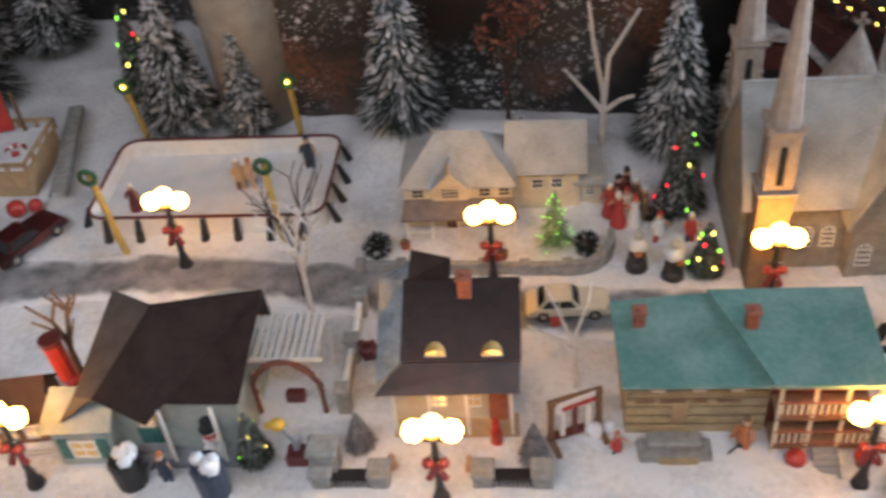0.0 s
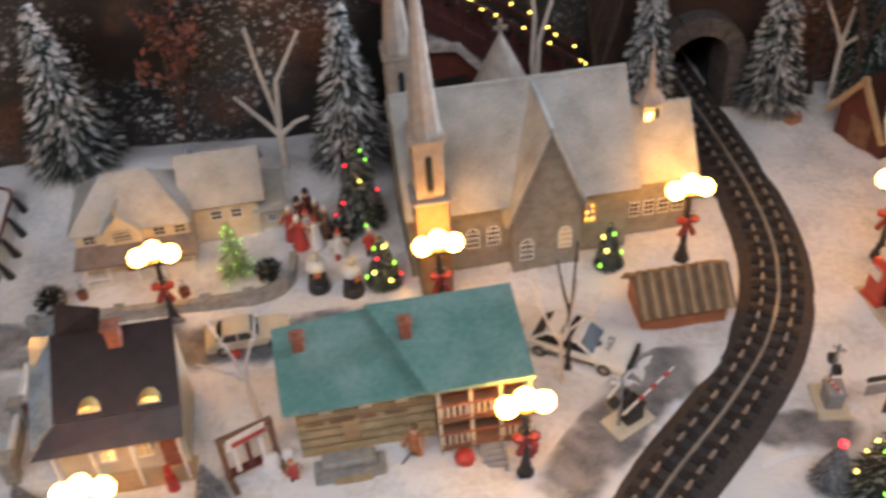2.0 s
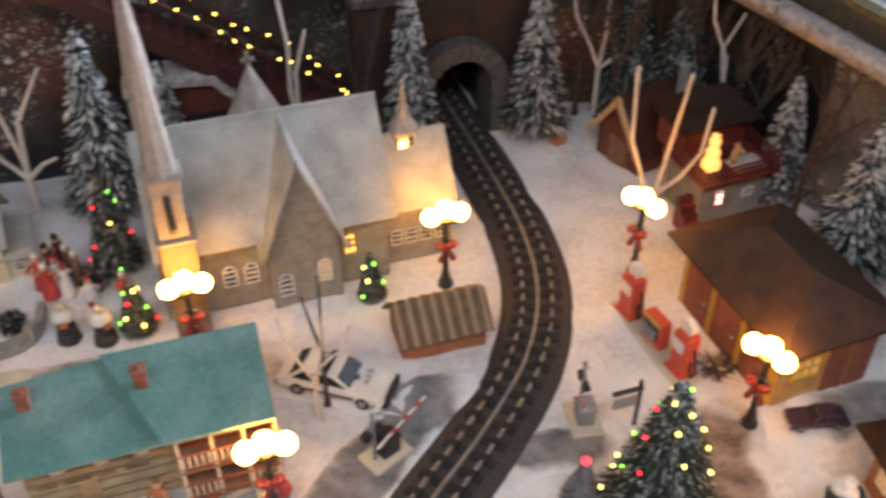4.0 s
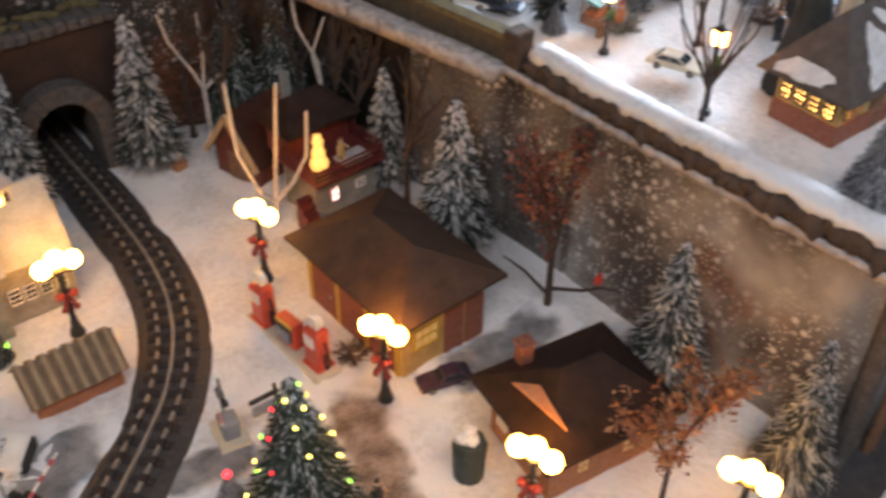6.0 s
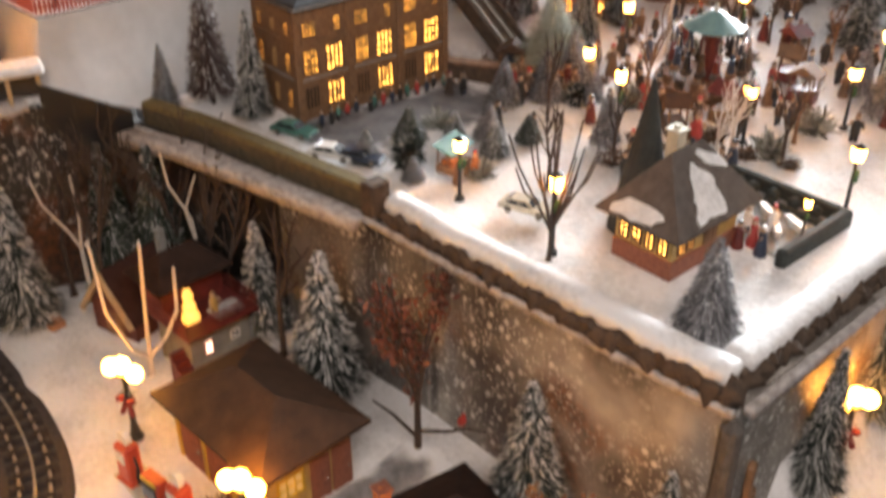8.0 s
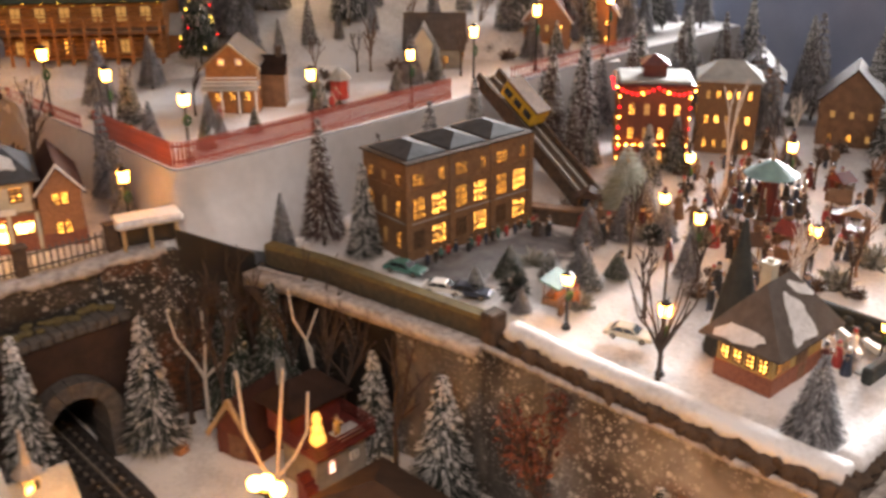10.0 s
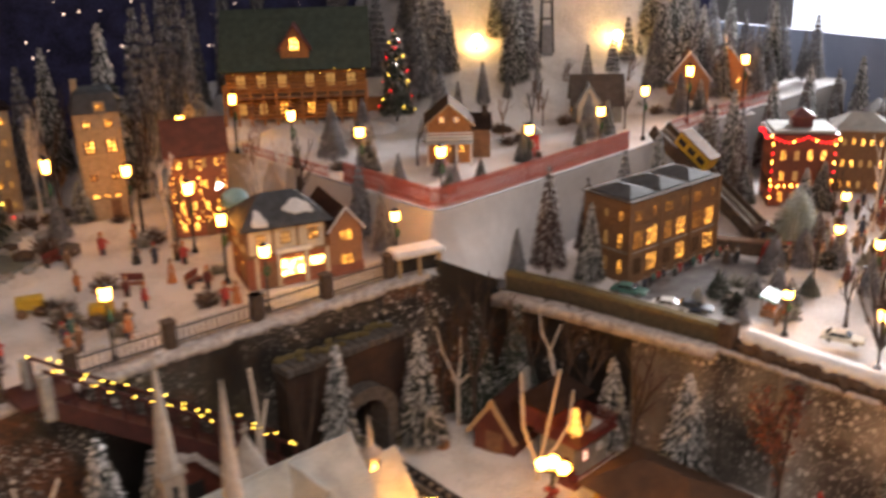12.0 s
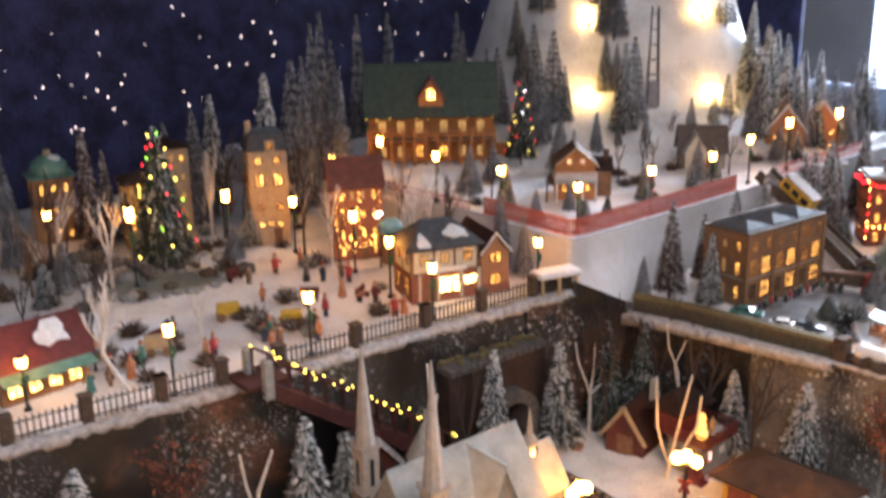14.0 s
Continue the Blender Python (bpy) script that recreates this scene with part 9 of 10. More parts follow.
single("ski_hut", box(box(B(), 0, 0, -0.01, 0.04, 0.03, 0.04, bevel=0.001), 0, 0, 0.03, 0.046, 0.036, 0.004), wood, x, y, z, -40, "small brown hut on the snow slope", "hut")
rnd = random.Random(77)
for k in range(34):
    u = rnd.choice([rnd.uniform(0.0, 0.18), rnd.uniform(0.28, 0.36), rnd.uniform(0.64, 0.86)])
    v = rnd.uniform(0.08, 0.5)
    x, y, z = hill(u, v)
    fir(["fir_grey", "fir_a"][k % 2], x, min(y, 2.44), z - 0.01, rnd.uniform(0.14, 0.26), 0.6)
for x, y, h in ((0.93, 2.05, 0.40), (1.00, 2.12, 0.42), (1.08, 2.2, 0.34), (1.18, 2.22, 0.40), (1.27, 2.2, 0.40), (1.42, 2.08, 0.40), (1.46, 2.0, 0.30), (1.36, 1.95, 0.26), (0.86, 1.98, 0.33), (0.90, 1.88, 0.30), (1.50, 2.15, 0.34)):
    fir("fir_grey", x, y, TERR - 0.03, h, 0.32)

# ---- park behind the back wall ----
dark_rail = material("dark_railing", (0.12, 0.115, 0.115), (0.06, 0.058, 0.058), 0.6, 80, 500, 0.2)
FL = [(-0.19, 1.204), (0.13, 1.186)]
fence("park_fence", FL, UP_B, 0.034, dark_rail, "dark grey park railing with stone posts", 0.0085, cap_stone, 0.016, 0.125)
fence("park_fence", [(0.13, 1.186), (0.225, 1.182)], UP_B, 0.034, dark_rail, "dark grey park railing with stone posts", 0.0085, cap_stone, 0.016, 0.125)
fence("park_fence", [(0.32, 1.178), (0.60, 1.168), (0.845, 1.160)], UP_B, 0.034, dark_rail, "dark grey park railing with stone posts", 0.0085, cap_stone, 0.016, 0.125)
o = thing("snowy_shelter", 0.894, 1.150, UP_B, -14, "low dark shelter with thick snow roof", "shelter")
for sx in (-1, 0, 1):
    part("post", box(B(), sx * 0.036, -0.014, 0, 0.005, 0.005, 0.034), pale_wood, o)
part("back", box(B(), 0, 0.010, 0, 0.08, 0.012, 0.034), black_iron, o)
part("snow_roof", box(B(), 0, 0, 0.034, 0.092, 0.044, 0.012, bevel=0.004), snow, o)
for x, y, zh in ((0.384, 1.188, 0.372), (0.152, 1.190, 0.376), (0.632, 1.188, 0.367), (0.886, 1.190, 0.362), (0.643, 1.331, 0.380), (0.676, 1.500, 0.389), (0.655, 1.700, 0.385), (0.528, 1.755, 0.408), (0.301, 1.70, 0.420), (0.235, 2.00, 0.370), (-0.03, 1.285, 0.345), (0.85, 1.85, 0.42)):
    lantern(x, y, zh, UP_B)
slate = MATS["slate"]
pb = thing("corner_pub", 0.729, 1.302, UP_B, -17, "cream and brick corner pub with bright windows", "pub", "lit village houses")
walls(pb, 0.135, 0.100, 0.056, brick, name="lower_wall")
part("upper_wall", box(B(), 0, 0, 0.056, 0.132, 0.097, 0.048), cream, pb, "cream timbered upper storey")
part("string_course", box(B(), 0, 0, 0.054, 0.140, 0.105, 0.004), wood, pb)
for x in (-0.064, -0.022, 0.018, 0.064):
    part("timber", box(B(), x, -0.0490, 0.058, 0.004, 0.002, 0.046), wood, pb)
for y in (-0.046, 0.0, 0.046):
    part("timber", box(B(), -0.0665, y, 0.058, 0.002, 0.004, 0.046), wood, pb)
hip_roof(pb, 0.135, 0.100, 0.104, 0.042, slate, 0.42, 0.009)
window(pb, 0.006, -0.0504, 0.014, 0.040, 0.034, 0, window_shop, wood, bars=(2, 0))
window(pb, 0.048, -0.0504, 0.026, 0.026, 0.018, 0, window_shop, wood, bars=(2, 0))
door(pb, -0.030, -0.0512, 0.0, 0.018, 0.042, wood)
for x in (-0.052, -0.016, 0.030, 0.0655):
    part("pilaster", box(B(), x, -0.0515, 0, 0.005, 0.004, 0.056), cream, pb, "white pilaster")
for x in (-0.042, -0.002, 0.044):
    window(pb, x, -0.0494, 0.072, 0.015, 0.020, 0, window_glow if x > 0 else window_dim, wood)
for k in range(2):
    window(pb, -0.0684, -0.026 + 0.046 * k, 0.016, 0.018, 0.026, -90, window_glow, wood, bars=(2, 2))
    window(pb, -0.0668, -0.026 + 0.046 * k, 0.072, 0.014, 0.020, -90, window_dim, wood)
part("name_board", box(B(), 0.010, -0.0530, 0.0565, 0.060, 0.003, 0.008), white_paint, pb, "pale name board")
snow_patch(pb, [(-0.052, -0.056, 0.108), (-0.030, -0.056, 0.108), (-0.036, -0.030, 0.1265), (-0.046, -0.034, 0.1235)])
snow_patch(pb, [(0.004, -0.036, 0.1225), (0.046, -0.044, 0.1165), (0.040, -0.024, 0.1305), (0.010, -0.020, 0.1335)])
pw = thing("pub_wing", 0.826, 1.285, UP_B, -17, "brick pub wing with dark red gabled roof", "pub", "lit village houses")
walls(pw, 0.056, 0.13, 0.082, orange_brick, 0.034, "y")
part("plinth", box(B(), 0, 0, 0, 0.059, 0.133, 0.022), brick, pw)
gable_roof(pw, 0.056, 0.13, 0.082, 0.034, MATS["barn_roof"], "y", 0.007)
for sx in (-1, 1):
    part("verge_snow", slab(B(), [(sx * 0.034, -0.073, 0.0805), (0, -0.073, 0.1215), (0, -0.071, 0.1215), (sx * 0.034, -0.071, 0.0805)], 0.003), snow, pw)
for zz in (0.020, 0.062):
    for x in (-0.006, 0.006):
        window(pw, x, -0.0662, zz, 0.008, 0.018, 0, window_glow, wood, bars=(1, 2))
    window(pw, 0.0286, -0.03, zz, 0.012, 0.018, 90, window_glow, wood)
for x, y in ((0.731, 1.488), (0.749, 1.353)):
    o = thing("sparkle_lamp", x, y, UP_B + 0.115, 0, "cluster of white sparkling bulbs on a stem", "light", "white lights")
    part("stem", cone(B(), (0, 0, -0.115), (0, 0, 0.002), 0.0016, 0.0012, 6), black_iron, o)
    for k in range(9):
        part("bulb", ball(B(), random.uniform(-0.012, 0.012), random.uniform(-0.006, 0.006), random.uniform(-0.006, 0.006), random.uniform(0.0014, 0.0030), 1, 1), bulb_white, o)
o = thing("teal_kiosk", 0.765, 1.500, UP_B, 0, "small kiosk with round teal roof", "kiosk")
part("hut", cone(B(), (0, 0, 0), (0, 0, 0.078), 0.020, 0.020, 10), wood, o)
part("roof", ball(B(), 0, 0, 0.080, 0.027, 0.75, 2), MATS["teal_canopy"], o, "teal domed roof", True)
b3 = lit_house("red_brick_house", "red brick house with rows of amber lights", 0.754, 1.612, UP_B, -25, 0.105, 0.09, 0.160, 0.050, brick, material("brick_red_roof", (0.19, 0.060, 0.038), (0.11, 0.036, 0.024), 0.7, 60, 500, 0.4), 4, 4, "x", window_bright, 0.009, 0.022)
rb = to_mesh("bulb", ball(B(), 0, 0, 0, 0.0016), window_bright, True)
for k in range(44):
    part("bulb", rb, None, b3, loc=(random.uniform(-0.050, 0.050), -0.0475, random.choice((0.030, 0.036, 0.044, 0.050)) + random.uniform(-0.003, 0.003)))
for x in (-0.046, -0.030, 0.002, 0.046):
    for k in range(9):
        part("bulb", rb, None, b3, loc=(x + random.uniform(-0.003, 0.003), -0.0475, 0.070 + 0.009 * k + random.uniform(-0.003, 0.003)))
tan_plaster = material("pale_tan_plaster", (0.44, 0.33, 0.22), (0.30, 0.22, 0.14), 0.8, 120, 700, 0.4)
h2t = thing("mansard_house", 0.663, 1.826, UP_B, -20, "tall tan house with dark mansard roof, lit windows", "house", "lit village houses")
walls(h2t, 0.084, 0.080, 0.212, tan_plaster)
for zz in (0.062, 0.128, 0.174):
    part("string_course", box(B(), 0, 0, zz, 0.088, 0.084, 0.003), tan_plaster, h2t)
for k, (zz, ww, wh, ar) in enumerate(((0.080, 0.012, 0.014, False), (0.134, 0.017, 0.026, False), (0.182, 0.012, 0.016, False))):
    for x in (-0.020, 0.020):
        window(h2t, x, -0.0406, zz, ww, wh, 0, window_bright if (k + (x > 0)) % 3 else window_glow, wood, ar, (2, 2))
        window(h2t, -0.0426, x, zz, ww, wh, -90, window_dim, wood, ar, (2, 2))
door(h2t, 0.014, -0.0412, 0, 0.015, 0.038, wood)
for x in (-0.020, 0.0, 0.020):
    window(h2t, x, -0.0406, 0.044, 0.010, 0.010, 0, window_bright, wood, False, (1, 0))
bm = B()
for z0, e0, z1, e1 in ((0.212, 0.046, 0.248, 0.036), (0.248, 0.036, 0.254, 0.026)):
    cone(bm, (0, 0, z0), (0, 0, z1), e0 * 1.414, e1 * 1.414, 4)
bmesh.ops.rotate(bm, verts=bm.verts, cent=(0, 0, 0), matrix=Matrix.Rotation(radians(45), 3, "Z"))
part("roof", bm, slate, h2t, "dark slate mansard roof")
part("dormer", box(B(), 0.006, -0.040, 0.214, 0.020, 0.014, 0.020), tan_plaster, h2t)
window(h2t, 0.006, -0.0476, 0.217, 0.012, 0.013, 0, window_glow, wood)
part("chimney", box(B(), -0.032, 0.0, 0.230, 0.012, 0.012, 0.042), tan_plaster, h2t)
lit_house("amber_house", "orange house with amber lit windows", 0.436, 1.985, UP_B, -12, 0.080, 0.09, 0.150, 0.018, yellow_wall, brown_roof2, 4, 4, "h", window_bright, 0.011, 0.022)
lit_house("narrow_house", "tall tan house with few lit windows", 0.518, 2.010, UP_B, -12, 0.074, 0.08, 0.212, 0.016, tan_plaster, brown_roof, 5, 3, "h", window_dim, 0.011, 0.018)
dm = lit_house("domed_house", "tan house with green dome and lit windows", 0.303, 2.175, UP_B, -10, 0.090, 0.09, 0.152, 0.012, tan_brick, green_dark, 3, 3, "h", window_glow, 0.013, 0.026)
part("cornice", box(B(), 0, 0, 0.088, 0.096, 0.096, 0.005), cap_stone, dm)
part("dome", ball(B(), 0, 0, 0.160, 0.044, 0.85, 2), green_dark, dm, "green dome", True)
part("dome_snow", ball(B(), 0.01, -0.012, 0.186, 0.018, 0.6, 1), snow, dm)
part("drum", cone(B(), (0, 0, 0.192), (0, 0, 0.206), 0.010, 0.008, 10), tan_plaster, dm)
rr = thing("red_roof_shop", 0.005, 1.365, UP_B, 5, "lit market shop with red snow-patched roof", "shop", "lit village houses")
walls(rr, 0.13, 0.085, 0.06, log_wood, 0.045)
gable_roof(rr, 0.13, 0.085, 0.06, 0.045, dark_red, "x", 0.012)
part("awning", slab(B(), [(-0.07, -0.075, 0.042), (0.07, -0.075, 0.042), (0.07, -0.042, 0.056), (-0.07, -0.042, 0.056)], 0.003), green_dark, rr)
for x in (-0.045, -0.015, 0.015, 0.045):
    window(rr, x, -0.0432, 0.010, 0.020, 0.026, 0, window_bright, wood)
snow_patch(rr, [(0.0, -0.034, 0.0765), (0.045, -0.034, 0.0765), (0.040, -0.010, 0.102), (0.012, -0.012, 0.100)])
t = fir("fir_dark", 0.398, 1.785, UP_B, 0.300, 0.68)
bulbs(t, 0.300, 0.36, 34, [bulb_red, bulb_yellow, bulb_yellow, bulb_green, bulb_yellow, bulb_red], 51, 0.0026)
for x, y, h in ((0.345, 2.06, 0.27), (0.372, 2.02, 0.22), (0.330, 2.00, 0.20)):
    fir("fir_brown", x, y, UP_B, h, 0.5)
# pond with rocks
pond = thing("pond", 0.335, 1.690, UP_B, -20, "grey frozen pond ringed with rocks", "pond")
bm = B()
bm.faces.new([bm.verts.new((0.115 * math.cos(a) * (1 + 0.12 * math.sin(3 * a)), 0.07 * math.sin(a), 0.0055)) for a in [math.tau * i / 28 for i in range(28)]])
r = bmesh.ops.extrude_face_region(bm, geom=list(bm.faces))
for v in (v for v in r["geom"] if isinstance(v, bmesh.types.BMVert)):
    v.co.z = -0.004
part("ice", bm, material("dark_ice", (0.22, 0.26, 0.25), (0.12, 0.15, 0.15), 0.3, 60, 300, 0.2), pond)
for i in range(30):
    a = math.tau * i / 30 + random.uniform(-0.05, 0.05)
    rr_ = random.uniform(0.95, 1.12)
    bm = ball(B(), 0.118 * rr_ * math.cos(a), 0.075 * rr_ * math.sin(a), 0.006, random.uniform(0.007, 0.016), 0.7)
    part("rock", bm, stone, pond)
arch = thing("rock_arch", 0.290, 1.735, UP_B, -15, "brown rock arch with snow beside the pond", "rock")
bm = B()
for i in range(12):
    a = math.pi * i / 11
    ball(bm, 0.05 * math.cos(a), 0, 0.05 * math.sin(a), random.uniform(0.010, 0.015))
part("arch", bm, dark_stone, arch)
part("boulder", ball(B(), 0.01, 0.02, 0.01, 0.026, 0.7, 2), stone, arch)
for x, y, r, a in ((0.225, 1.80, 1.15, 20), (0.355, 1.775, 0.7, -30)):
    place(arch, x, y, UP_B, a, r)
for x, y, s, m in ((0.36, 1.43, 1.0, yellow_paint), (0.43, 1.33, 0.9, yellow_paint), (0.20, 1.36, 1.1, pale_wood)):
    o = thing("market_wagon", x, y, UP_B, random.uniform(-30, 30), "small yellow wooden wagon in the park", "wagon", "park wagons")
    part("bed", box(B(), 0, 0, 0.012, 0.040 * s, 0.022 * s, 0.018 * s, bevel=0.001), m, o)
    for sx in (-1, 1):
        part("wheel", cone(B(), (sx * 0.013, -0.013, 0.008), (sx * 0.013, -0.010, 0.008), 0.008, 0.008, 12), wood, o)
        part("wheel", cone(B(), (sx * 0.013, 0.010, 0.008), (sx * 0.013, 0.013, 0.008), 0.008, 0.008, 12), wood, o)
rnd = random.Random(21)
spots = [(0.250, 1.290), (0.265, 1.292), (0.345, 1.245), (0.362, 1.25), (0.372, 1.30), (0.355, 1.29), (0.43, 1.24), (0.50, 1.33), (0.13, 1.30), (0.09, 1.28), (0.16, 1.33), (0.11, 1.33), (0.58, 1.40), (0.55, 1.60), (0.62, 1.62), (0.48, 1.58), (0.06, 1.28), (0.60, 1.5), (0.45, 1.47)]
for i, (x, y) in enumerate(spots):
    figure(x, y, UP_B, rnd.uniform(0.036, 0.046), [orange_coat, red_coat, orange_coat, wood, teal, navy][i % 6], 400 + i, navy, [wood, orange_coat, red_coat][i % 3], rnd.uniform(0, 360), skirt=i % 4 == 0, label="small painted figurine walking in the park", group="park figurines")
for x, y, a in ((0.22, 1.40, 10), (0.52, 1.42, -40), (0.60, 1.36, 30), (0.47, 1.62, 20)):
    o = thing("park_bench", x, y, UP_B, a, "small dark red park bench on the snow", "bench", "park benches")
    part("seat", box(B(), 0, 0, 0.009, 0.036, 0.012, 0.002), dark_red, o)
    part("backrest", box(B(), 0, 0.006, 0.013, 0.036, 0.002, 0.012), dark_red, o)
    for s in (-1, 1):
        part("leg", box(B(), s * 0.015, 0, 0, 0.002, 0.010, 0.009), black_iron, o)
bare_tree(0.105, 1.262, UP_B, 0.155, bark_pale, 81, "pale leaning bare tree by the fence", 0.0042, 3, 0.6, lean=(-0.06, 0.03))
bare_tree(0.262, 1.725, UP_B, 0.17, bark_pale, 82, "pale bare tree by the pond", 0.004, 3, 0.6)
for i, (x, y, h) in enumerate(((0.55, 1.88, 0.20), (0.60, 1.92, 0.22), (0.66, 1.56, 0.15), (0.66, 1.67, 0.16), (0.88, 1.52, 0.16), (0.19, 1.85, 0.20), (0.80, 1.47, 0.15), (0.85, 1.42, 0.17))):
    bare_tree(x, y, UP_B, h, [bark_pale, bark_dark][i % 2], 83 + i, "bare winter tree among the houses", 0.0032, 3, 0.4)
for x, y, h in ((0.905, 1.25, 0.13), (0.925, 1.34, 0.16), (0.60, 2.05, 0.28), (0.68, 2.12, 0.30), (0.84, 2.0, 0.38), (0.745, 1.96, 0.36), (0.55, 2.1, 0.25), (0.22, 2.3, 0.25), (0.15, 1.95, 0.2), (0.08, 2.1, 0.25), (0.02, 1.75, 0.16), (0.19, 1.78, 0.10), (0.13, 1.70, 0.09), (0.53, 1.74, 0.08), (0.60, 1.8, 0.09), (-0.1, 1.7, 0.2), (-0.15, 1.5, 0.18)):
    fir("fir_grey" if int(h * 100) % 3 else "fir_a", x, y, UP_B, h, 0.55 if h > 0.12 else 1.1)
for i in range(30):
    bm = ball(B(), 0, 0, 0.006, random.uniform(0.010, 0.026), 0.7)
    single("boulder", bm, [stone, dark_stone, cap_stone][i % 3], random.uniform(0.14, 0.54), random.uniform(1.64, 1.86), UP_B, 0, "grey boulder dusted with snow in the park", "rock", "park boulders")

# ---- stair bridge with string lights ----
bridge_red = material("bridge_red", (0.075, 0.018, 0.016), (0.035, 0.010, 0.009), 0.6, 90, 500, 0.3)
br = thing("stair_bridge", 0, 0, 0, 0, "dark red stair bridge with yellow string lights", "bridge")
P0, P1 = Vector((0.265, 1.135, 0.285)), Vector((0.590, 1.100, 0.060))
for k in range(22):
    f = (k + 0.5) / 22
    p = P0.lerp(P1, f)
    part("tread", box(B(), p.x, p.y, p.z - 0.004, 0.017, 0.050, 0.004), bridge_red, br)
for s in (-0.026, 0.026):
    d = Vector((0, s, 0))
    part("stringer", slab(B(), [P0 + d + Vector((0, -0.002, 0.004)), P1 + d + Vector((0, -0.002, 0.004)), P1 + d + Vector((0, 0.002, 0.004)), P0 + d + Vector((0, 0.002, 0.004))], 0.022), bridge_red, br)
    part("handrail", slab(B(), [P0 + d + Vector((0, -0.002, 0.045)), P1 + d + Vector((0, -0.002, 0.045)), P1 + d + Vector((0, 0.002, 0.045)), P0 + d + Vector((0, 0.002, 0.045))], 0.004), bridge_red, br)
    for k in range(12):
        p = P0.lerp(P1, k / 11) + d
        part("baluster", box(B(), p.x, p.y, p.z - 0.004, 0.004, 0.003, 0.048), bridge_red, br)
for s in (-1, 1):
    part("end_post", box(B(), 0.262, 1.138 + s * 0.030, 0.262, 0.014, 0.014, 0.062, bevel=0.001), stone, br)
part("landing", box(B(), 0.268, 1.150, 0.276, 0.07, 0.07, 0.008), bridge_red, br)
part("support", box(B(), 0.42, 1.118, -0.005, 0.012, 0.04, 0.17), bridge_red, br)
part("support", box(B(), 0.52, 1.108, -0.005, 0.012, 0.04, 0.10), bridge_red, br)
bl = to_mesh("bulb", ball(B(), 0, 0, 0, 0.0016), bulb_yellow, True)
for s in (-0.026, 0.026):
    for k in range(17):
        p = P0.lerp(P1, min(1, max(0, (k + random.uniform(-0.45, 0.45)) / 16)))
        part("bulb", bl, None, br, loc=(p.x + random.uniform(-0.003, 0.003), p.y + s - 0.003, p.z + 0.046 + 0.004 * math.sin(k * 1.1)))
rnd = random.Random(123)
for k in range(40):
    x, y = rnd.uniform(1.95, 2.5), rnd.uniform(1.27, 2.0)
    fir(["fir_grey", "fir_a"][k % 2], x, y, TERR, rnd.uniform(0.12, 0.26), 0.55)
# ---- bare trees, shrubs and carts that fill the square and the park ----
rnd = random.Random(314)


def clear(x, y, spots):
    return all(math.hypot(x - a, y - b) > r for a, b, r in spots)


SQUARE = [(1.68, 0.665, 0.09), (1.29, 0.42, 0.11), (1.300, 0.98, 0.15), (1.812, 0.992, 0.09), (1.985, 0.945, 0.08), (1.555, 1.03, 0.09), (1.555, 0.94, 0.06), (1.44, 0.82, 0.06), (1.43, 0.405, 0.10), (1.21, 0.56, 0.09)]
n = 0
while n < 16:
    x, y = rnd.uniform(1.38, 2.2), rnd.uniform(0.45, 1.08)
    if clear(x, y, SQUARE):
        bare_tree(x, y, UP_R, rnd.uniform(0.07, 0.14), [bark_dark, wood, bark_dark, bark_pale][n % 4], 700 + n, "bare brown winter tree on the square", 0.0024, 3, 0.7)
        n += 1
n = 0
while n < 44:
    x, y = rnd.uniform(1.24, 2.25), rnd.uniform(0.44, 1.08)
    if clear(x, y, SQUARE) and (x > 1.36 or y > 0.66):
        if n % 4 == 3:
            brush(x, y, UP_R, rnd.uniform(0.018, 0.032), frost_twigs, "pale frosted winter shrub on the snow")
        else:
            brush(x, y, UP_R, rnd.uniform(0.010, 0.022))
        n += 1
n = 0
while n < 30:
    x, y = rnd.uniform(1.40, 2.0), rnd.uniform(0.42, 0.84)
    if clear(x, y, SQUARE[:2] + SQUARE[8:]):
        figure(x, y, UP_R, rnd.uniform(0.036, 0.05), [dark_red, black_iron, wood, bark_dark, navy, cap_stone][n % 6], 900 + n, black_iron, [black_iron, wood, red_coat][n % 3], rnd.uniform(0, 360), skirt=n % 2 == 0, label="small dark-coated figurine on the square", group="square crowd")
        n += 1
for i, (x, y) in enumerate(((1.60, 0.58), (1.78, 0.60), (1.52, 0.60), (1.86, 0.64), (1.73, 0.545), (1.50, 0.87))):
    o = thing("market_booth", x, y, UP_R, 25 * i, "dark wooden market booth with peaked roof", "stall", "market booths")
    part("counter", box(B(), 0, 0, 0, 0.036, 0.026, 0.018, bevel=0.001), [wood, dark_red, cap_stone][i % 3], o)
    for sx in (-1, 1):
        for sy in (-1, 1):
            part("post", box(B(), sx * 0.016, sy * 0.011, 0.018, 0.002, 0.002, 0.022), wood, o)
    part("roof", prism(B(), [(-0.022, 0.040), (0.022, 0.040), (0, 0.054)], -0.017, 0.017), [dark_red, wood, brown_roof2][i % 3], o)
PARK = [(0.729, 1.302, 0.095), (0.826, 1.285, 0.08), (0.70, 1.21, 0.06), (0.741, 1.615, 0.08), (0.663, 1.826, 0.07), (0.47, 1.99, 0.085), (0.303, 2.175, 0.08), (0.005, 1.365, 0.085), (0.405, 1.75, 0.06), (0.335, 1.69, 0.11), (0.55, 1.42, 0.05), (0.30, 1.52, 0.09), (0.43, 1.54, 0.09), (0.56, 1.60, 0.06), (0.20, 1.60, 0.09), (0.72, 1.43, 0.06)]
n = 0
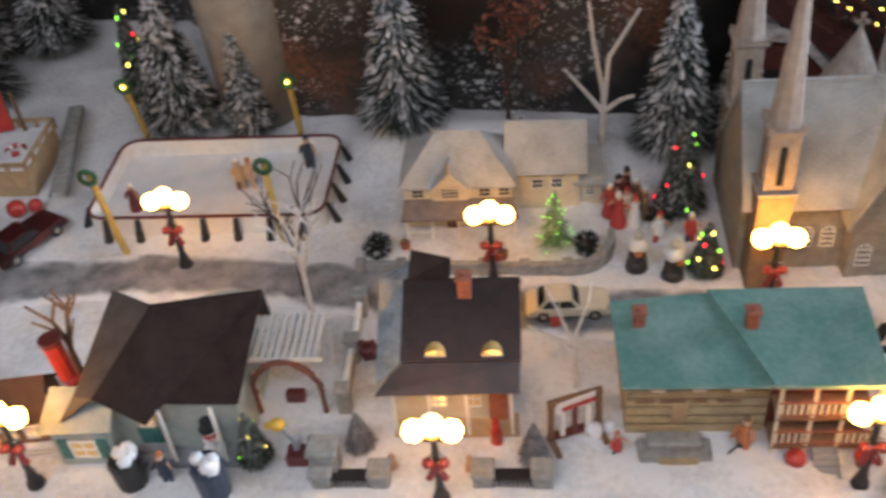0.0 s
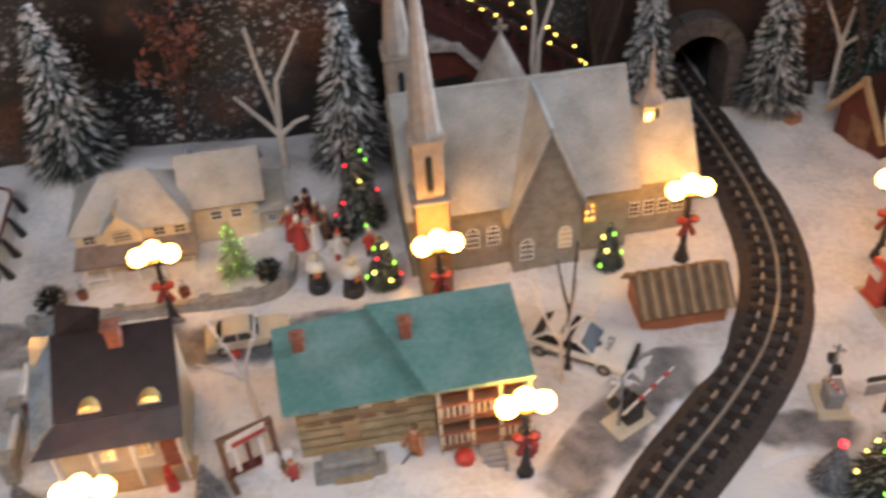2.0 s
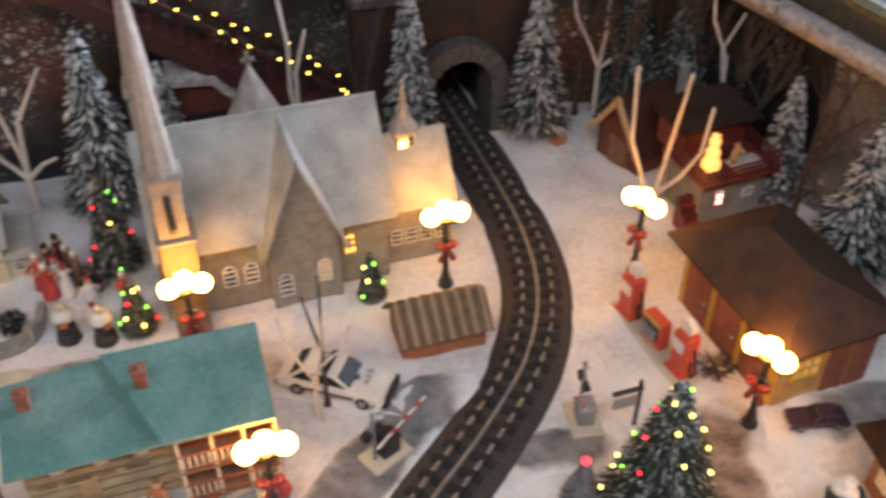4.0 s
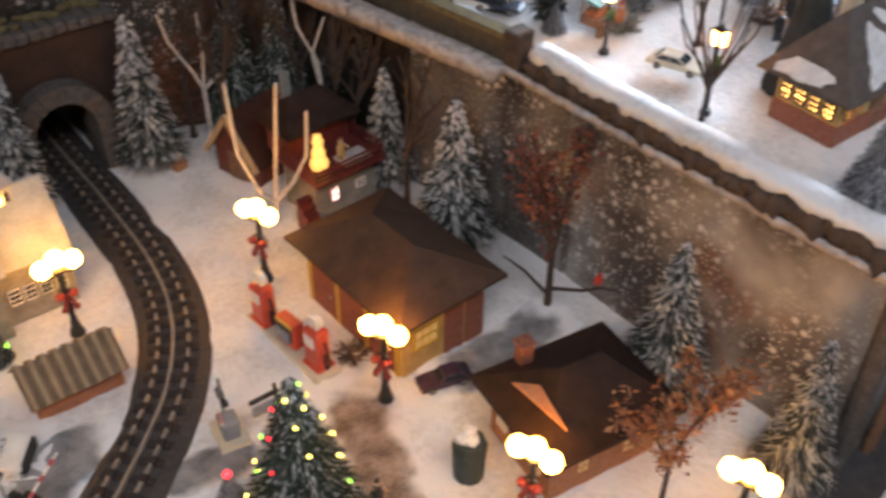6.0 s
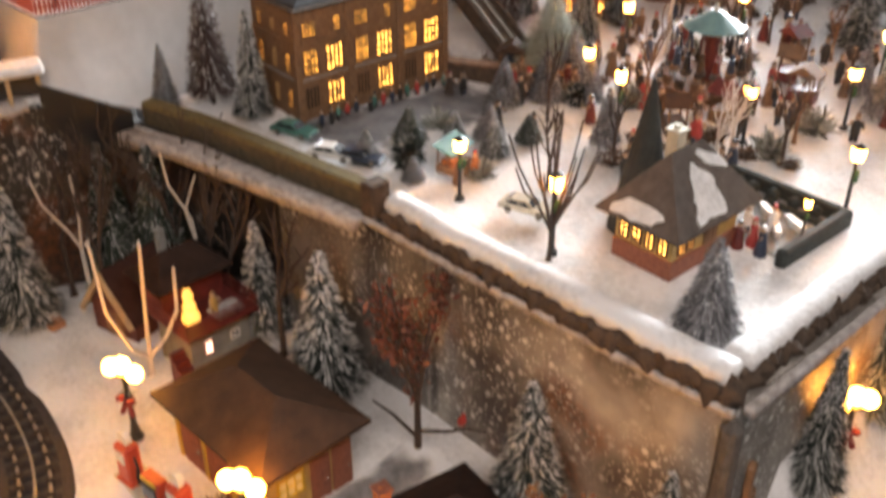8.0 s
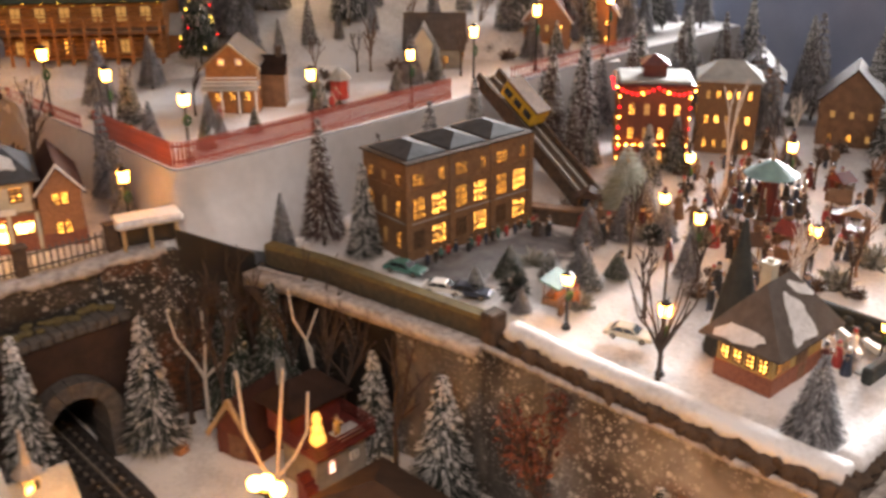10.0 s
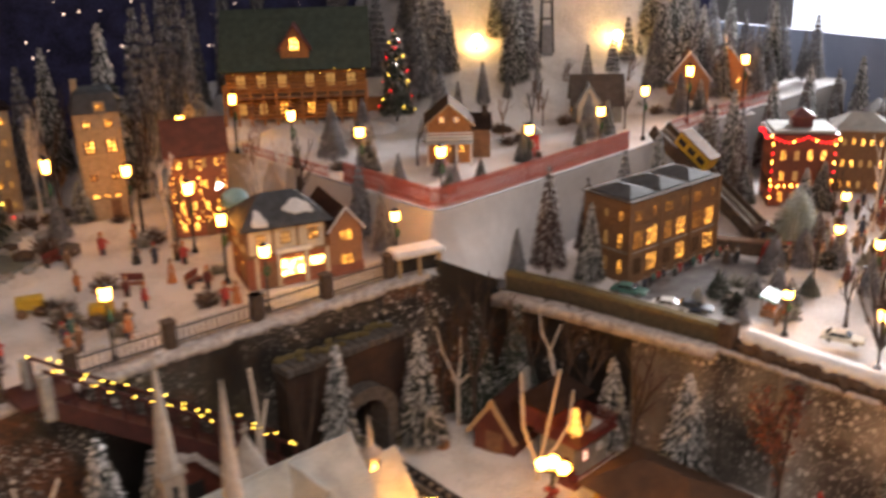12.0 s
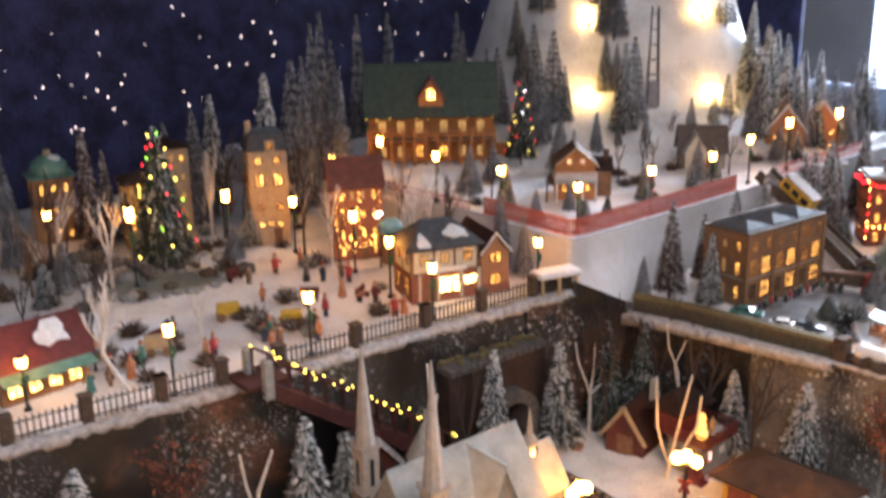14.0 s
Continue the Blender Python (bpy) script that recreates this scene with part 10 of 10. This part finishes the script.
while n < 36:
    x, y = rnd.uniform(-0.1, 0.93), rnd.uniform(1.36, 2.15)
    if clear(x, y, PARK):
        bare_tree(x, y, UP_B, rnd.uniform(0.07, 0.19), [bark_dark, wood, bark_dark, bark_pale][n % 4], 800 + n, "bare winter tree in the park", 0.0023, 3, 0.6)
        n += 1
n = 0
while n < 80:
    x, y = rnd.uniform(-0.1, 0.93), rnd.uniform(1.24, 2.15)
    if clear(x, y, PARK):
        if n % 5 == 4:
            brush(x, y, UP_B, rnd.uniform(0.014, 0.026), frost_twigs, "pale frosted winter shrub on the snow")
        else:
            brush(x, y, UP_B, rnd.uniform(0.012, 0.030))
        n += 1
n = 0
while n < 12:
    x, y = rnd.uniform(0.05, 0.72), rnd.uniform(1.24, 1.62)
    if clear(x, y, PARK):
        figure(x, y, UP_B, rnd.uniform(0.034, 0.044), [orange_coat, dark_red, wood, black_iron, red_coat, orange_coat][n % 6], 960 + n, black_iron, [wood, orange_coat, black_iron][n % 3], rnd.uniform(0, 360), skirt=n % 3 == 0, label="small painted figurine walking in the park", group="park figurines")
        n += 1
for n in range(34):
    x, y = rnd.uniform(0.98, 2.2), rnd.uniform(1.26, 1.60)
    if clear(x, y, [(1.205, 1.41, 0.085), (1.66, 1.415, 0.08), (1.93, 1.36, 0.07), (2.06, 1.34, 0.07), (1.36, 1.33, 0.03)]):
        if n % 2:
            brush(x, y, TERR, rnd.uniform(0.010, 0.022))
        else:
            bare_tree(x, y, TERR, rnd.uniform(0.06, 0.13), [bark_dark, wood][n % 4 // 2], 1000 + n, "bare winter tree on the terrace", 0.002, 2, 0.6)
for x, y, h in ((1.50, 1.62, 0.13), (1.56, 1.60, 0.10), (1.62, 1.56, 0.12), (1.75, 1.52, 0.15), (1.82, 1.50, 0.17), (1.90, 1.52, 0.20), (2.0, 1.50, 0.22), (2.12, 1.46, 0.2), (1.44, 1.64, 0.09), (2.2, 1.36, 0.16), (2.28, 1.32, 0.2), (2.16, 1.28, 0.13), (2.36, 1.27, 0.18)):
    fir("fir_grey", x, y, TERR, h, 0.6)
for i in range(17):
    x = 1.66 + i * 0.048
    fir(["fir_brown", "fir_grey", "fir_brown", "fir_a"][i % 4], x, 1.165 + 0.03 * ((i * 7) % 3 - 1) * 0.6, UP_R, 0.13 + 0.03 * ((i * 5) % 4), 0.62)
# stars on the night cloth
sb = to_mesh("star_light", ball(B(), 0, 0, 0, 0.0026), star_bulb, True)
rnd = random.Random(99)
for k in range(290):
    x, z = rnd.uniform(-0.3, 2.0), rnd.uniform(0.42, 1.25)
    o = new("star_light", sb)
    o.location = (x, 2.506, z)
    o.scale = [rnd.choice((0.55, 0.8, 1.0, 1.1))] * 3
    tagged(o, "tiny white star bulb on the night cloth", "light", "star lights")
